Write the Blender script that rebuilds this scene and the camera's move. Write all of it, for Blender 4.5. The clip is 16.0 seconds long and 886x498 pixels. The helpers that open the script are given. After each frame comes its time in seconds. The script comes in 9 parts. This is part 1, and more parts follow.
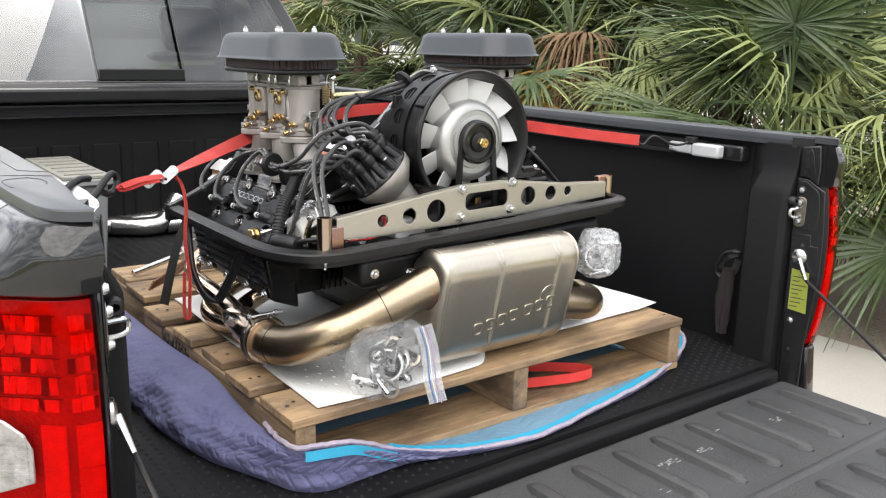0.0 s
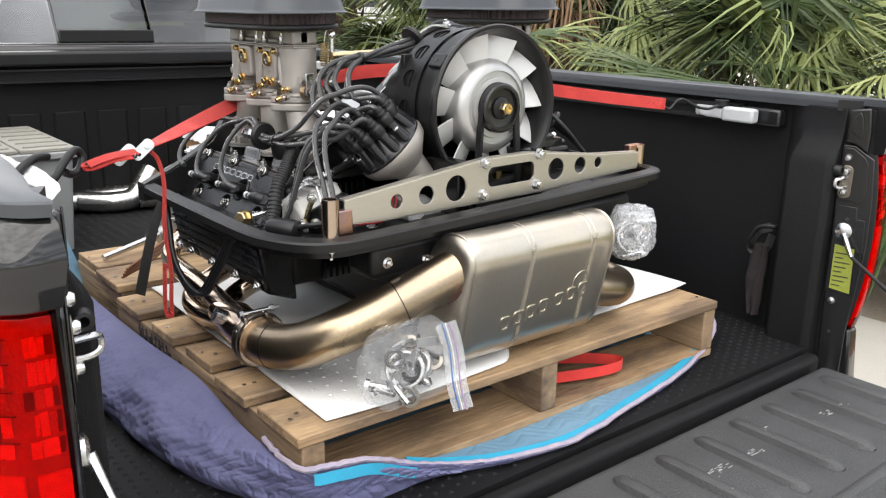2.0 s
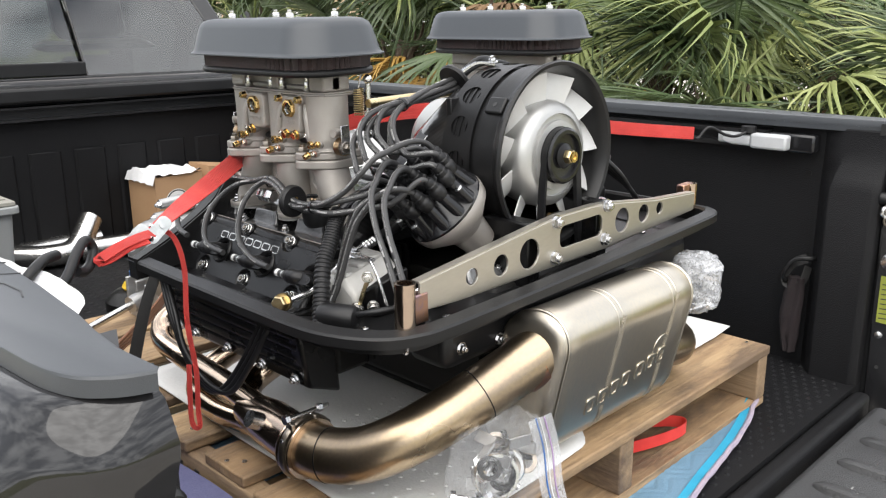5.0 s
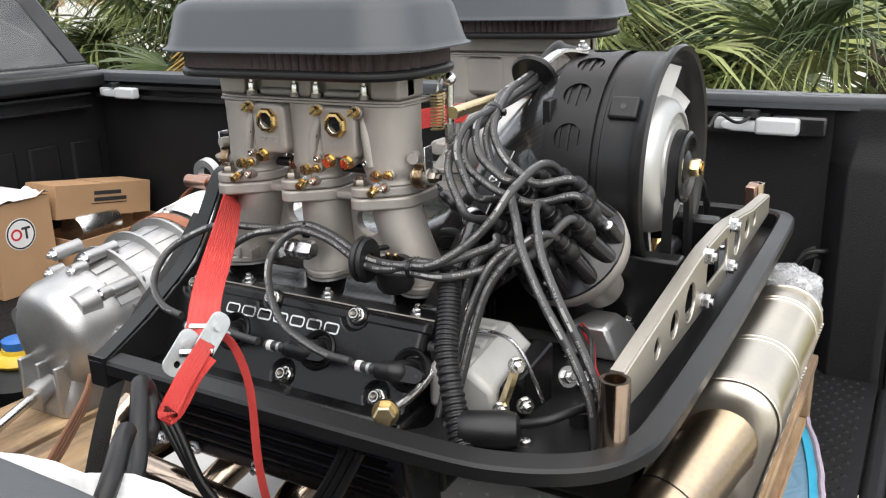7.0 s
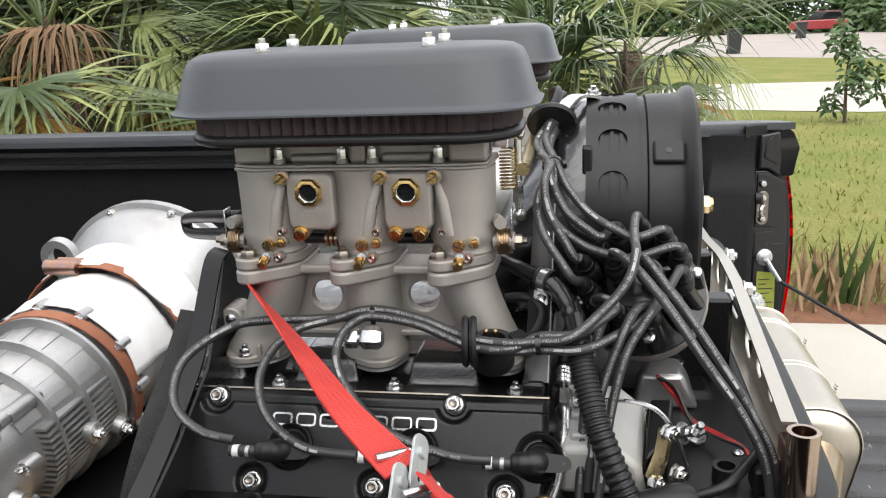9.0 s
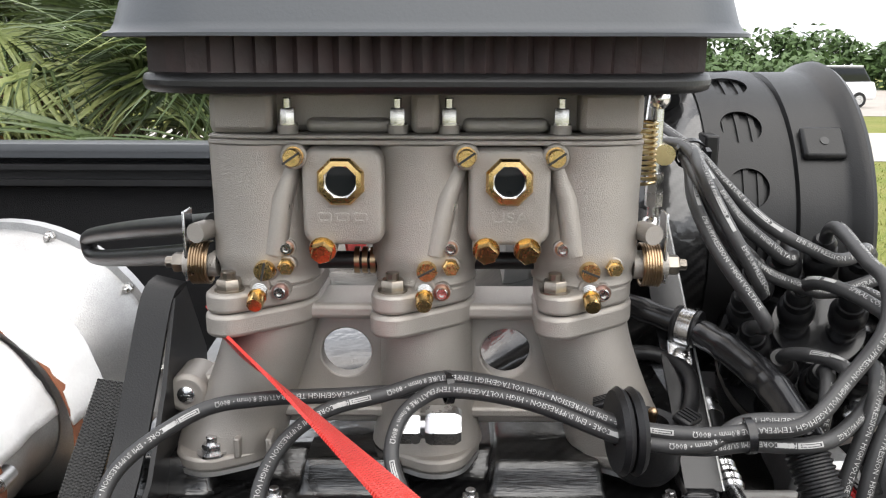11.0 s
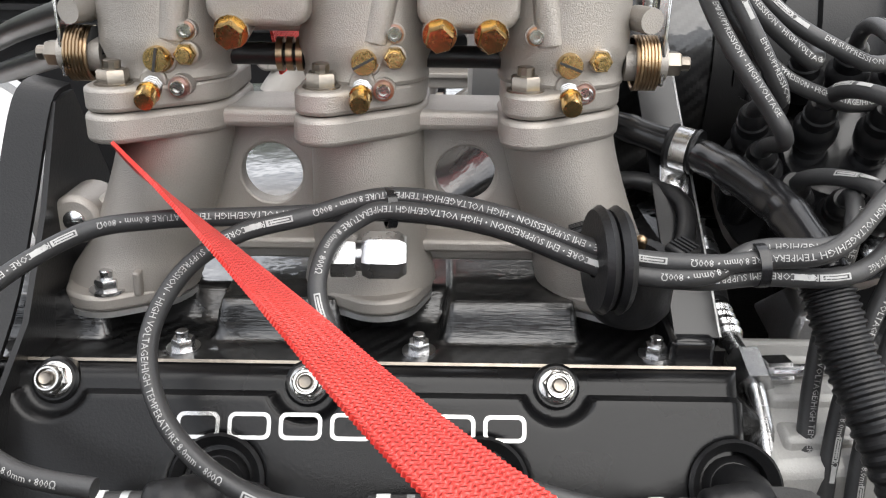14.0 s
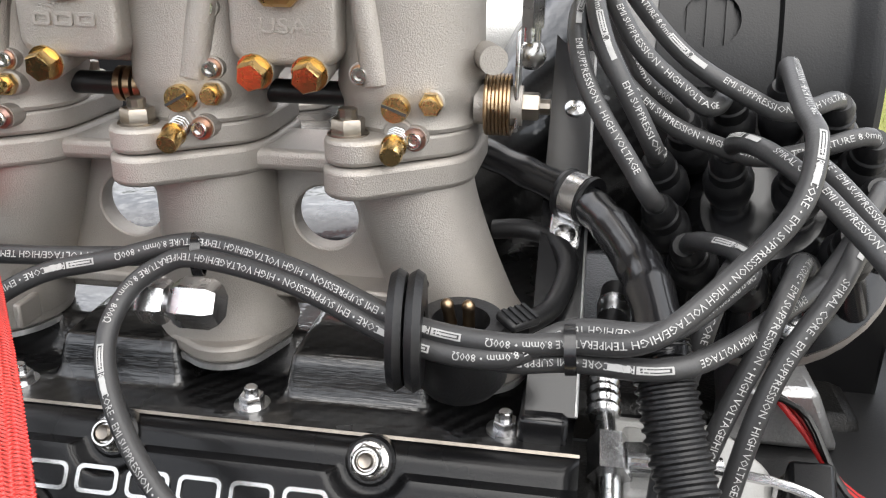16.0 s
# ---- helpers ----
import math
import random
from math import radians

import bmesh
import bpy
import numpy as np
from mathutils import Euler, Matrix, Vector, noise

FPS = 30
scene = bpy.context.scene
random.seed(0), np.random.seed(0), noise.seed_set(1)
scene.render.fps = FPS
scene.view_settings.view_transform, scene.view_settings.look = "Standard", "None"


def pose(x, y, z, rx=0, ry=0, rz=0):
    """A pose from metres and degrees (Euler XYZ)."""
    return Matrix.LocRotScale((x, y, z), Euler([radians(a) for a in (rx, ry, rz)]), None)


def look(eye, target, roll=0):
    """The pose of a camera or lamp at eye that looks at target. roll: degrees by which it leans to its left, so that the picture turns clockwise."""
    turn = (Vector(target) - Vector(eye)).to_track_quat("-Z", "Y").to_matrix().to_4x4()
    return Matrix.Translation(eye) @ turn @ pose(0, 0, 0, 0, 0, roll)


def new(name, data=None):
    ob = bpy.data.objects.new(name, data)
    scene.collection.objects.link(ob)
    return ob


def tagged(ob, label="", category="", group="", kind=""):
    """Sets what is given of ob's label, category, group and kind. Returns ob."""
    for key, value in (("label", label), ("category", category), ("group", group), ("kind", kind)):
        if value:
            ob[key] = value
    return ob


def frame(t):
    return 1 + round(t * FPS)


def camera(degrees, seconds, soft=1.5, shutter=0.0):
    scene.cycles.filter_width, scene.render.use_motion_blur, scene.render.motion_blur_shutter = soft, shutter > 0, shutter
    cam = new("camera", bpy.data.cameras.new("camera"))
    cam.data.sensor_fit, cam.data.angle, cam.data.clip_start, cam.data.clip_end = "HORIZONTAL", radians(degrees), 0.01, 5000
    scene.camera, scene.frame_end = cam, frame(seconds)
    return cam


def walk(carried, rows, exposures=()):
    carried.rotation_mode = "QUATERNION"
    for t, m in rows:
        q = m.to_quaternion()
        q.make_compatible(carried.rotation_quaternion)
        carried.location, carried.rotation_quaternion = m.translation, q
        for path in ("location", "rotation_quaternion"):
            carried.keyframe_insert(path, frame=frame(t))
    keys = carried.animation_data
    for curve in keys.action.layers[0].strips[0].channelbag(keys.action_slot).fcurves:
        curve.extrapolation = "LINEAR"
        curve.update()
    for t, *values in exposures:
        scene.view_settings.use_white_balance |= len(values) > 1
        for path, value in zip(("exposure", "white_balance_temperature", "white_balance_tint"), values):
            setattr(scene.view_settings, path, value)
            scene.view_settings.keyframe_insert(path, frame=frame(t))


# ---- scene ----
cam = camera(55.2, 16.0, soft=1.2)
PATH = [
    (0, -1.128, -1.1, 1.6, 76.65, -1.45, -36.94),
    (0.5, -1.128, -1.0889, 1.6023, 76.68, -1.17, -36.69),
    (1, -1.1189, -1.0452, 1.5964, 75.91, -1.18, -37.13),
    (1.5, -1.0853, -0.9555, 1.5841, 74.82, -1.13, -38.18),
    (2, -1.06, -0.873, 1.5781, 74.32, -1.2, -38.9),
    (2.5, -1.0787, -0.8062, 1.5927, 74.96, -1.49, -40.08),
    (3, -1.1559, -0.7553, 1.6085, 75.61, -0.64, -42.65),
    (5.5, -1.0832, -0.4094, 1.6218, 74.41, 0.74, -47.53),
    (6, -1.1264, -0.251, 1.6267, 74.47, 1.66, -53.1),
    (6.5, -1.1089, -0.1341, 1.6205, 73.77, 1.59, -57.19),
    (7, -1.0482, 0.0023, 1.6166, 73.55, 1.18, -60.1),
    (7.5, -1.0483, 0.1117, 1.6336, 74.75, 0.84, -64.41),
    (8, -1.0799, 0.2308, 1.6375, 75.73, 1.3, -71.77),
    (8.5, -1.1056, 0.3298, 1.6369, 75.5, 1.68, -77.55),
    (9, -1.0857, 0.3912, 1.6381, 75.35, 2.19, -80.42),
    (9.5, -1.0242, 0.4702, 1.6265, 75.25, 1.87, -84.27),
    (12, -0.7087, 0.6037, 1.5199, 78.6, -0.48, -89.93),
    (12.5, -0.7017, 0.5999, 1.5171, 77.99, -0.34, -90.01),
    (13, -0.6895, 0.5775, 1.5038, 75.95, -0.13, -90.4),
    (13.5, -0.706, 0.5886, 1.4968, 72.5, 0, -91),
    (14, -0.7089, 0.5768, 1.4888, 69.99, -1.04, -90.23),
    (14.5, -0.6985, 0.5134, 1.477, 67.38, -1.14, -85.01),
    (15, -0.6916, 0.4679, 1.4732, 66.68, -0.93, -81.78),
    (15.5, -0.6718, 0.447, 1.4846, 67.41, -0.96, -80.55),
    (16, -0.6555, 0.4421, 1.5034, 69.68, -1.08, -81.14),
]
walk(cam, [(t, pose(x, y, z, rx, ry, rz)) for t, x, y, z, rx, ry, rz in PATH], exposures=[(0.0, 0.95), (6, 0.95), (9.5, 0.83), (12, 1.22), (14, 1.20), (15, 1.31), (16, 1.32)])

# ---------------------------------------------------------------- light
world = bpy.data.worlds.new("sky")
scene.world = world
world.use_nodes = True
wn, wl = world.node_tree.nodes, world.node_tree.links
sky = wn.new("ShaderNodeTexSky")
sky.sky_type, sky.sun_disc = "NISHITA", False
sky.sun_elevation, sky.sun_rotation = radians(58), radians(60)
sky.air_density, sky.dust_density, sky.ozone_density = 1.0, 4.0, 1.0
cloud = wn.new("ShaderNodeTexNoise")
cloud.inputs["Scale"].default_value, cloud.inputs["Detail"].default_value = 4.5, 7.0
ramp = wn.new("ShaderNodeValToRGB")
ramp.color_ramp.elements[0].position, ramp.color_ramp.elements[0].color = 0.40, (3.2, 3.4, 3.8, 1)
ramp.color_ramp.elements[1].position, ramp.color_ramp.elements[1].color = 0.62, (11.5, 11.6, 11.8, 1)
cover = wn.new("ShaderNodeMix")
cover.data_type = "RGBA"
cover.inputs[0].default_value = 0.86
spread = wn.new("ShaderNodeMapping")
spread.inputs["Scale"].default_value = (1.0, 1.0, 2.6)
around = wn.new("ShaderNodeTexCoord")
wl.new(around.outputs["Generated"], spread.inputs[0])
wl.new(spread.outputs[0], cloud.inputs["Vector"])
wl.new(cloud.outputs[0], ramp.inputs[0])
wl.new(sky.outputs[0], cover.inputs["A"])
wl.new(ramp.outputs[0], cover.inputs["B"])
wl.new(cover.outputs["Result"], wn["Background"].inputs[0])
wn["Background"].inputs[1].default_value = 0.13
sun = new("sun", bpy.data.lights.new("sun", "SUN"))
sun.data.energy, sun.data.angle, sun.data.color = 2.0, radians(80), (1.0, 0.95, 0.88)
sun.matrix_world = look((-3.0, -2.4, 6.0), (0, 0, 0))

# ---------------------------------------------------------------- materials


def mat(name, col, col2=None, rough=0.5, metal=0.0, scale=12.0, fine=160.0, bump=0.15, coat=0.0, stretch=(1, 1, 1), vary=0.0, rvar=0.12, alpha=None, dist=0.002, spec=0.5):
    m = bpy.data.materials.new(name)
    m.use_nodes = True
    n, l = m.node_tree.nodes, m.node_tree.links
    p = n["Principled BSDF"]
    p.inputs["Metallic"].default_value = metal
    p.inputs["Coat Weight"].default_value = coat
    p.inputs["Specular IOR Level"].default_value = spec
    p.inputs["Coat Roughness"].default_value = 0.06
    tc, mp = n.new("ShaderNodeTexCoord"), n.new("ShaderNodeMapping")
    mp.inputs["Scale"].default_value = stretch
    l.new(tc.outputs["Object"], mp.inputs[0])
    big, small = n.new("ShaderNodeTexNoise"), n.new("ShaderNodeTexNoise")
    for node, s, d in ((big, scale, 5.0), (small, fine, 4.0)):
        node.inputs["Scale"].default_value, node.inputs["Detail"].default_value = s, d
        l.new(mp.outputs[0], node.inputs["Vector"])
    mixf = n.new("ShaderNodeMath")
    mixf.operation = "MULTIPLY_ADD"
    l.new(small.outputs[0], mixf.inputs[0])
    mixf.inputs[1].default_value = 0.45
    l.new(big.outputs[0], mixf.inputs[2])
    rng = n.new("ShaderNodeMapRange")
    rng.inputs[1].default_value, rng.inputs[2].default_value = 0.45, 1.0
    l.new(mixf.outputs[0], rng.inputs[0])
    fac = rng.outputs[0]
    if vary:
        info, add = n.new("ShaderNodeObjectInfo"), n.new("ShaderNodeMath")
        add.operation = "MULTIPLY_ADD"
        l.new(info.outputs["Random"], add.inputs[0])
        add.inputs[1].default_value = vary
        l.new(fac, add.inputs[2])
        fac = add.outputs[0]
    mix = n.new("ShaderNodeMix")
    mix.data_type = "RGBA"
    c2 = col2 or tuple(c * 0.72 for c in col)
    mix.inputs["A"].default_value, mix.inputs["B"].default_value = (*col, 1), (*c2, 1)
    l.new(fac, mix.inputs[0])
    l.new(mix.outputs["Result"], p.inputs["Base Color"])
    rr = n.new("ShaderNodeMapRange")
    rr.inputs[3].default_value, rr.inputs[4].default_value = max(0.02, rough - rvar), min(1, rough + rvar)
    l.new(big.outputs[0], rr.inputs[0])
    l.new(rr.outputs[0], p.inputs["Roughness"])
    if bump:
        b = n.new("ShaderNodeBump")
        b.inputs["Strength"].default_value, b.inputs["Distance"].default_value = bump, dist
        l.new(small.outputs[0], b.inputs["Height"])
        l.new(b.outputs[0], p.inputs["Normal"])
    if alpha is not None:
        p.inputs["Transmission Weight"].default_value = alpha
    return m


def carbon(name):
    """Clear-coated twill weave."""
    m = mat(name, (0.006, 0.006, 0.006), (0.008, 0.008, 0.008), 0.3, coat=1.0, bump=0.0)
    n, l = m.node_tree.nodes, m.node_tree.links
    p = n["Principled BSDF"]
    tc = n.new("ShaderNodeTexCoord")
    sep = n.new("ShaderNodeSeparateXYZ")
    l.new(tc.outputs["Object"], sep.inputs[0])

    def op(kind, a, b):
        q = n.new("ShaderNodeMath")
        q.operation = kind
        for i, v in enumerate((a, b)):
            if isinstance(v, (int, float)):
                q.inputs[i].default_value = v
            else:
                l.new(v, q.inputs[i])
        return q.outputs[0]
    u = op("FLOOR", op("MULTIPLY", sep.outputs[1], 420.0), 0)
    v = op("FLOOR", op("MULTIPLY", op("ADD", sep.outputs[2], op("MULTIPLY", sep.outputs[0], 0.8)), 420.0), 0)
    step = op("GREATER_THAN", op("FLOORED_MODULO", op("ADD", u, v), 4.0), 1.5)
    mix = n.new("ShaderNodeMix")
    mix.data_type = "RGBA"
    mix.inputs["A"].default_value, mix.inputs["B"].default_value = (0.003, 0.003, 0.0033, 1), (0.011, 0.011, 0.0115, 1)
    l.new(step, mix.inputs[0])
    l.new(mix.outputs["Result"], p.inputs["Base Color"])
    # uneven clear resin
    wave, b = n.new("ShaderNodeTexNoise"), n.new("ShaderNodeBump")
    wave.inputs["Scale"].default_value, wave.inputs["Detail"].default_value = 26.0, 2.0
    b.inputs["Strength"].default_value, b.inputs["Distance"].default_value = 0.15, 0.006
    l.new(wave.outputs[0], b.inputs["Height"])
    l.new(b.outputs[0], p.inputs["Coat Normal"])
    return m


def cling(name, low, high):
    """Thin clear film: mostly see-through, milky where it is creased."""
    m = mat(name, (0.82, 0.83, 0.85), (0.74, 0.76, 0.79), 0.14, scale=12, fine=40, bump=0.25, dist=0.003)
    n, l = m.node_tree.nodes, m.node_tree.links
    crease = n.new("ShaderNodeTexNoise")
    crease.inputs["Scale"].default_value, crease.inputs["Detail"].default_value, crease.inputs["Distortion"].default_value = 38.0, 5.0, 1.6
    amount = n.new("ShaderNodeMapRange")
    amount.inputs[1].default_value, amount.inputs[2].default_value = 0.42, 0.72
    amount.inputs[3].default_value, amount.inputs[4].default_value = low, high
    clear, both = n.new("ShaderNodeBsdfTransparent"), n.new("ShaderNodeMixShader")
    l.new(crease.outputs[0], amount.inputs[0])
    l.new(amount.outputs[0], both.inputs[0])
    l.new(clear.outputs[0], both.inputs[1])
    l.new(n["Principled BSDF"].outputs[0], both.inputs[2])
    l.new(both.outputs[0], n["Material Output"].inputs["Surface"])
    return m


def tinted_shell(name, col):
    """Thin tinted plastic with a glossy skin."""
    m = bpy.data.materials.new(name)
    m.use_nodes = True
    n, l = m.node_tree.nodes, m.node_tree.links
    clear, shine, both, edge = n.new("ShaderNodeBsdfTransparent"), n.new("ShaderNodeBsdfGlossy"), n.new("ShaderNodeMixShader"), n.new("ShaderNodeLayerWeight")
    clear.inputs[0].default_value = (*col, 1)
    shine.inputs["Roughness"].default_value = 0.04
    edge.inputs[0].default_value = 0.14
    l.new(edge.outputs["Fresnel"], both.inputs[0])
    l.new(clear.outputs[0], both.inputs[1])
    l.new(shine.outputs[0], both.inputs[2])
    l.new(both.outputs[0], n["Material Output"].inputs["Surface"])
    return m


def glassy(name, col, rough=0.02, weight=1.0, ior=1.45):
    m = bpy.data.materials.new(name)
    m.use_nodes = True
    p = m.node_tree.nodes["Principled BSDF"]
    p.inputs["Base Color"].default_value = (*col, 1)
    p.inputs["Roughness"].default_value, p.inputs["IOR"].default_value = rough, ior
    p.inputs["Transmission Weight"].default_value = weight
    return m


liner = mat("bed_liner", (0.0050, 0.0050, 0.0055), (0.009, 0.009, 0.010), 0.56, scale=3, fine=420, bump=0.6, spec=0.19)
gate_liner = mat("worn_tailgate_liner", (0.033, 0.034, 0.036), (0.060, 0.061, 0.063), 0.46, scale=5, fine=300, bump=0.9, spec=0.45)
cap_plastic = mat("rail_cap_plastic", (0.034, 0.038, 0.043), (0.042, 0.046, 0.052), 0.38, scale=4, fine=900, bump=0.12, spec=0.55)
paint = mat("metallic_grey_paint", (0.011, 0.0108, 0.0115), (0.014, 0.0136, 0.014), 0.40, metal=0.0, scale=2, fine=1800, bump=0.0, coat=1.0, rvar=0.02, spec=0.06)
paint.node_tree.nodes["Principled BSDF"].inputs["Coat Roughness"].default_value = 0.04
black_gloss = mat("gloss_black_plastic", (0.008, 0.008, 0.009), (0.012, 0.012, 0.013), 0.22, scale=5, bump=0.02)
black_metal = mat("black_powder_coat", (0.004, 0.004, 0.0045), (0.006, 0.006, 0.0065), 0.28, scale=9, fine=900, bump=0.06, spec=0.30)
black_satin = mat("satin_black_paint", (0.008, 0.008, 0.0085), (0.012, 0.012, 0.0125), 0.36, scale=9, fine=900, bump=0.10, spec=0.32)
black_engine = mat("oily_black_casting", (0.003, 0.003, 0.003), (0.006, 0.0055, 0.005), 0.36, scale=25, fine=500, bump=0.35, spec=0.28)
rubber = mat("black_rubber", (0.007, 0.007, 0.0075), (0.011, 0.011, 0.012), 0.40, scale=20, fine=600, bump=0.10, spec=0.35)
grey_cover = mat("grey_moulded_plastic", (0.038, 0.043, 0.050), (0.046, 0.051, 0.058), 0.42, scale=5, fine=600, bump=0.05, spec=0.45)
cast = mat("cast_aluminium", (0.40, 0.372, 0.342), (0.30, 0.280, 0.256), 0.50, metal=0.62, scale=14, fine=1500, bump=0.30)
cast_bright = mat("bright_cast_aluminium", (0.50, 0.50, 0.50), (0.30, 0.30, 0.30), 0.36, metal=0.8, scale=12, fine=500, bump=0.25)
fan_blade = mat("silver_fan_blade", (0.60, 0.60, 0.59), (0.50, 0.50, 0.49), 0.42, metal=0.25, scale=16, fine=900, bump=0.15)
fan_silver = mat("bead_blasted_silver", (0.50, 0.50, 0.49), (0.42, 0.42, 0.41), 0.42, metal=0.8, scale=16, fine=900, bump=0.15)
machined = mat("machined_steel", (0.70, 0.69, 0.67), (0.55, 0.54, 0.52), 0.24, metal=1.0, scale=30, fine=300, bump=0.05)
zinc = mat("zinc_plate", (0.66, 0.66, 0.66), (0.52, 0.52, 0.53), 0.26, metal=1.0, scale=40, fine=300, bump=0.1)
brass = mat("brass", (0.76, 0.55, 0.25), (0.62, 0.42, 0.18), 0.27, metal=1.0, scale=60, fine=300, bump=0.08)
cadmium = mat("yellow_cadmium", (0.66, 0.56, 0.33), (0.55, 0.42, 0.24), 0.3, metal=1.0, scale=40, fine=300, bump=0.08)
stainless = mat("heat_tinted_stainless", (0.60, 0.535, 0.425), (0.46, 0.44, 0.405), 0.33, metal=1.0, scale=5, fine=260, bump=0.05, stretch=(1, 1, 0.35))
header_steel = mat("polished_header_steel", (0.55, 0.44, 0.33), (0.42, 0.33, 0.27), 0.16, metal=1.0, scale=9, fine=160, bump=0.03)
pipe_steel = mat("bronze_tinted_pipe", (0.46, 0.355, 0.225), (0.27, 0.22, 0.175), 0.30, metal=1.0, scale=5, fine=200, bump=0.05)
bar_steel = mat("brushed_bar_steel", (0.55, 0.52, 0.46), (0.46, 0.43, 0.38), 0.36, metal=0.9, scale=8, fine=260, bump=0.1, stretch=(0.3, 1, 1))
copper_heat = mat("heat_blued_weld", (0.50, 0.27, 0.13), (0.30, 0.22, 0.26), 0.32, metal=1.0, scale=60, fine=300, bump=0.2)
filter_red = mat("oiled_filter_pleat", (0.020, 0.012, 0.012), (0.035, 0.018, 0.018), 0.6, scale=60, bump=0.3)
strap_red = mat("red_webbing", (0.76, 0.058, 0.046), (0.62, 0.036, 0.032), 0.46, scale=30, fine=900, bump=0.9, dist=0.003)
strap_rust = mat("rust_brown_webbing", (0.28, 0.10, 0.045), (0.20, 0.07, 0.035), 0.7, scale=30, fine=900, bump=0.6)
strap_black = mat("black_webbing", (0.02, 0.02, 0.02), (0.035, 0.034, 0.033), 0.7, scale=30, fine=900, bump=0.6)
towel = mat("white_paper_towel", (0.74, 0.74, 0.74), (0.66, 0.66, 0.67), 0.85, scale=8, fine=220, bump=0.4)
pad_white = mat("white_absorbent_pad", (0.74, 0.74, 0.73), (0.64, 0.64, 0.63), 0.8, scale=4, fine=200, bump=0.35)
blanket_blue = mat("indigo_moving_blanket", (0.095, 0.098, 0.205), (0.150, 0.152, 0.265), 0.85, scale=7, fine=300, bump=0.6)
blanket_light = mat("pale_blue_quilting", (0.115, 0.235, 0.34), (0.17, 0.28, 0.38), 0.85, scale=9, fine=300, bump=0.6)
piping_cyan = mat("cyan_binding", (0.015, 0.30, 0.47), (0.02, 0.25, 0.40), 0.7, scale=30, fine=300, bump=0.4)
piping_pink = mat("frayed_pink_binding", (0.42, 0.34, 0.38), (0.28, 0.26, 0.36), 0.9, scale=60, fine=300, bump=0.8)
cardboard = mat("cardboard", (0.42, 0.26, 0.14), (0.34, 0.20, 0.105), 0.75, scale=6, fine=260, bump=0.15)
grey_plastic = mat("grey_plastic_tote", (0.30, 0.31, 0.31), (0.25, 0.26, 0.26), 0.5, scale=6, fine=400, bump=0.1)
red_reflex = mat("red_reflex_grain", (0.95, 0.45, 0.40), (0.72, 0.30, 0.26), 0.25, scale=60, fine=700, bump=0.9, dist=0.003)
# dark red stands for reflector facets and steps that return little light
red_dark = mat("shaded_lamp_red", (0.12, 0.012, 0.010), (0.07, 0.008, 0.007), 0.3, scale=90, fine=140, bump=0.2)
lamp_chrome = mat("silvered_reflector", (0.95, 0.93, 0.91), (0.80, 0.78, 0.76), 0.20, metal=0.75, scale=120, fine=300, bump=0.5, dist=0.002)
# silvered bowl, its colour darkened for the shade in the gaps between facets
lamp_bowl = mat("shaded_silver_lamp_bowl", (0.42, 0.26, 0.25), (0.26, 0.14, 0.13), 0.35, metal=0.1, scale=40, fine=160, bump=0.6, dist=0.003)
red_shell = tinted_shell("clear_red_lens", (0.94, 0.032, 0.020))
clear_lens = mat("clear_lamp_lens", (0.50, 0.49, 0.47), (0.22, 0.22, 0.21), 0.16, metal=0.6, scale=50, fine=160, bump=0.3, coat=1.0)
label_yellow = mat("faded_yellow_label", (0.28, 0.31, 0.04), (0.23, 0.26, 0.04), 0.5, scale=20)
lead_black = mat("ignition_lead_rubber", (0.026, 0.026, 0.027), (0.036, 0.036, 0.037), 0.44, scale=30, fine=700, bump=0.08, spec=0.5)
zinc_bright = mat("bright_zinc_plate", (0.52, 0.54, 0.54), (0.36, 0.38, 0.385), 0.38, metal=0.55, scale=40, fine=300, bump=0.15)
silver_case = mat("sand_cast_silver", (0.42, 0.415, 0.40), (0.33, 0.325, 0.31), 0.48, metal=0.25, scale=16, fine=900, bump=0.2)
dark_steel = mat("tarnished_steel", (0.30, 0.27, 0.23), (0.20, 0.175, 0.15), 0.32, metal=1.0, scale=60, fine=300, bump=0.1)
spring_bronze = mat("bronze_spring_wire", (0.40, 0.29, 0.18), (0.28, 0.20, 0.13), 0.32, metal=1.0, scale=60, fine=300, bump=0.1)
ink = mat("black_print", (0.02, 0.02, 0.02), (0.03, 0.03, 0.03), 0.5, bump=0)
white_print = mat("white_print", (0.75, 0.75, 0.74), (0.66, 0.66, 0.65), 0.5, bump=0)
lead_print = mat("worn_white_print", (0.42, 0.42, 0.415), (0.27, 0.27, 0.265), 0.6, scale=90, fine=400, bump=0)
red_print = mat("red_print", (0.55, 0.03, 0.03), (0.5, 0.03, 0.03), 0.5, bump=0)
yellow_plastic = mat("yellow_plastic", (0.66, 0.45, 0.03), (0.58, 0.38, 0.02), 0.4, scale=20)
blue_plastic = mat("blue_plastic", (0.03, 0.14, 0.45), (0.03, 0.12, 0.38), 0.35, scale=20)
bag_film = cling("clear_bag_film", 0.05, 0.24)
milky_film = cling("milky_bag_film", 0.22, 0.66)
smoke_glass = mat("tinted_window_glass", (0.012, 0.014, 0.015), (0.013, 0.015, 0.016), 0.03, rvar=0.0, bump=0.0)
weave = carbon("carbon_fibre_twill")
bronze_paint = mat("brown_wire_insulation", (0.20, 0.08, 0.03), (0.15, 0.06, 0.03), 0.5, scale=40)
red_wire = mat("red_wire_insulation", (0.55, 0.02, 0.02), (0.45, 0.02, 0.02), 0.4, scale=40)


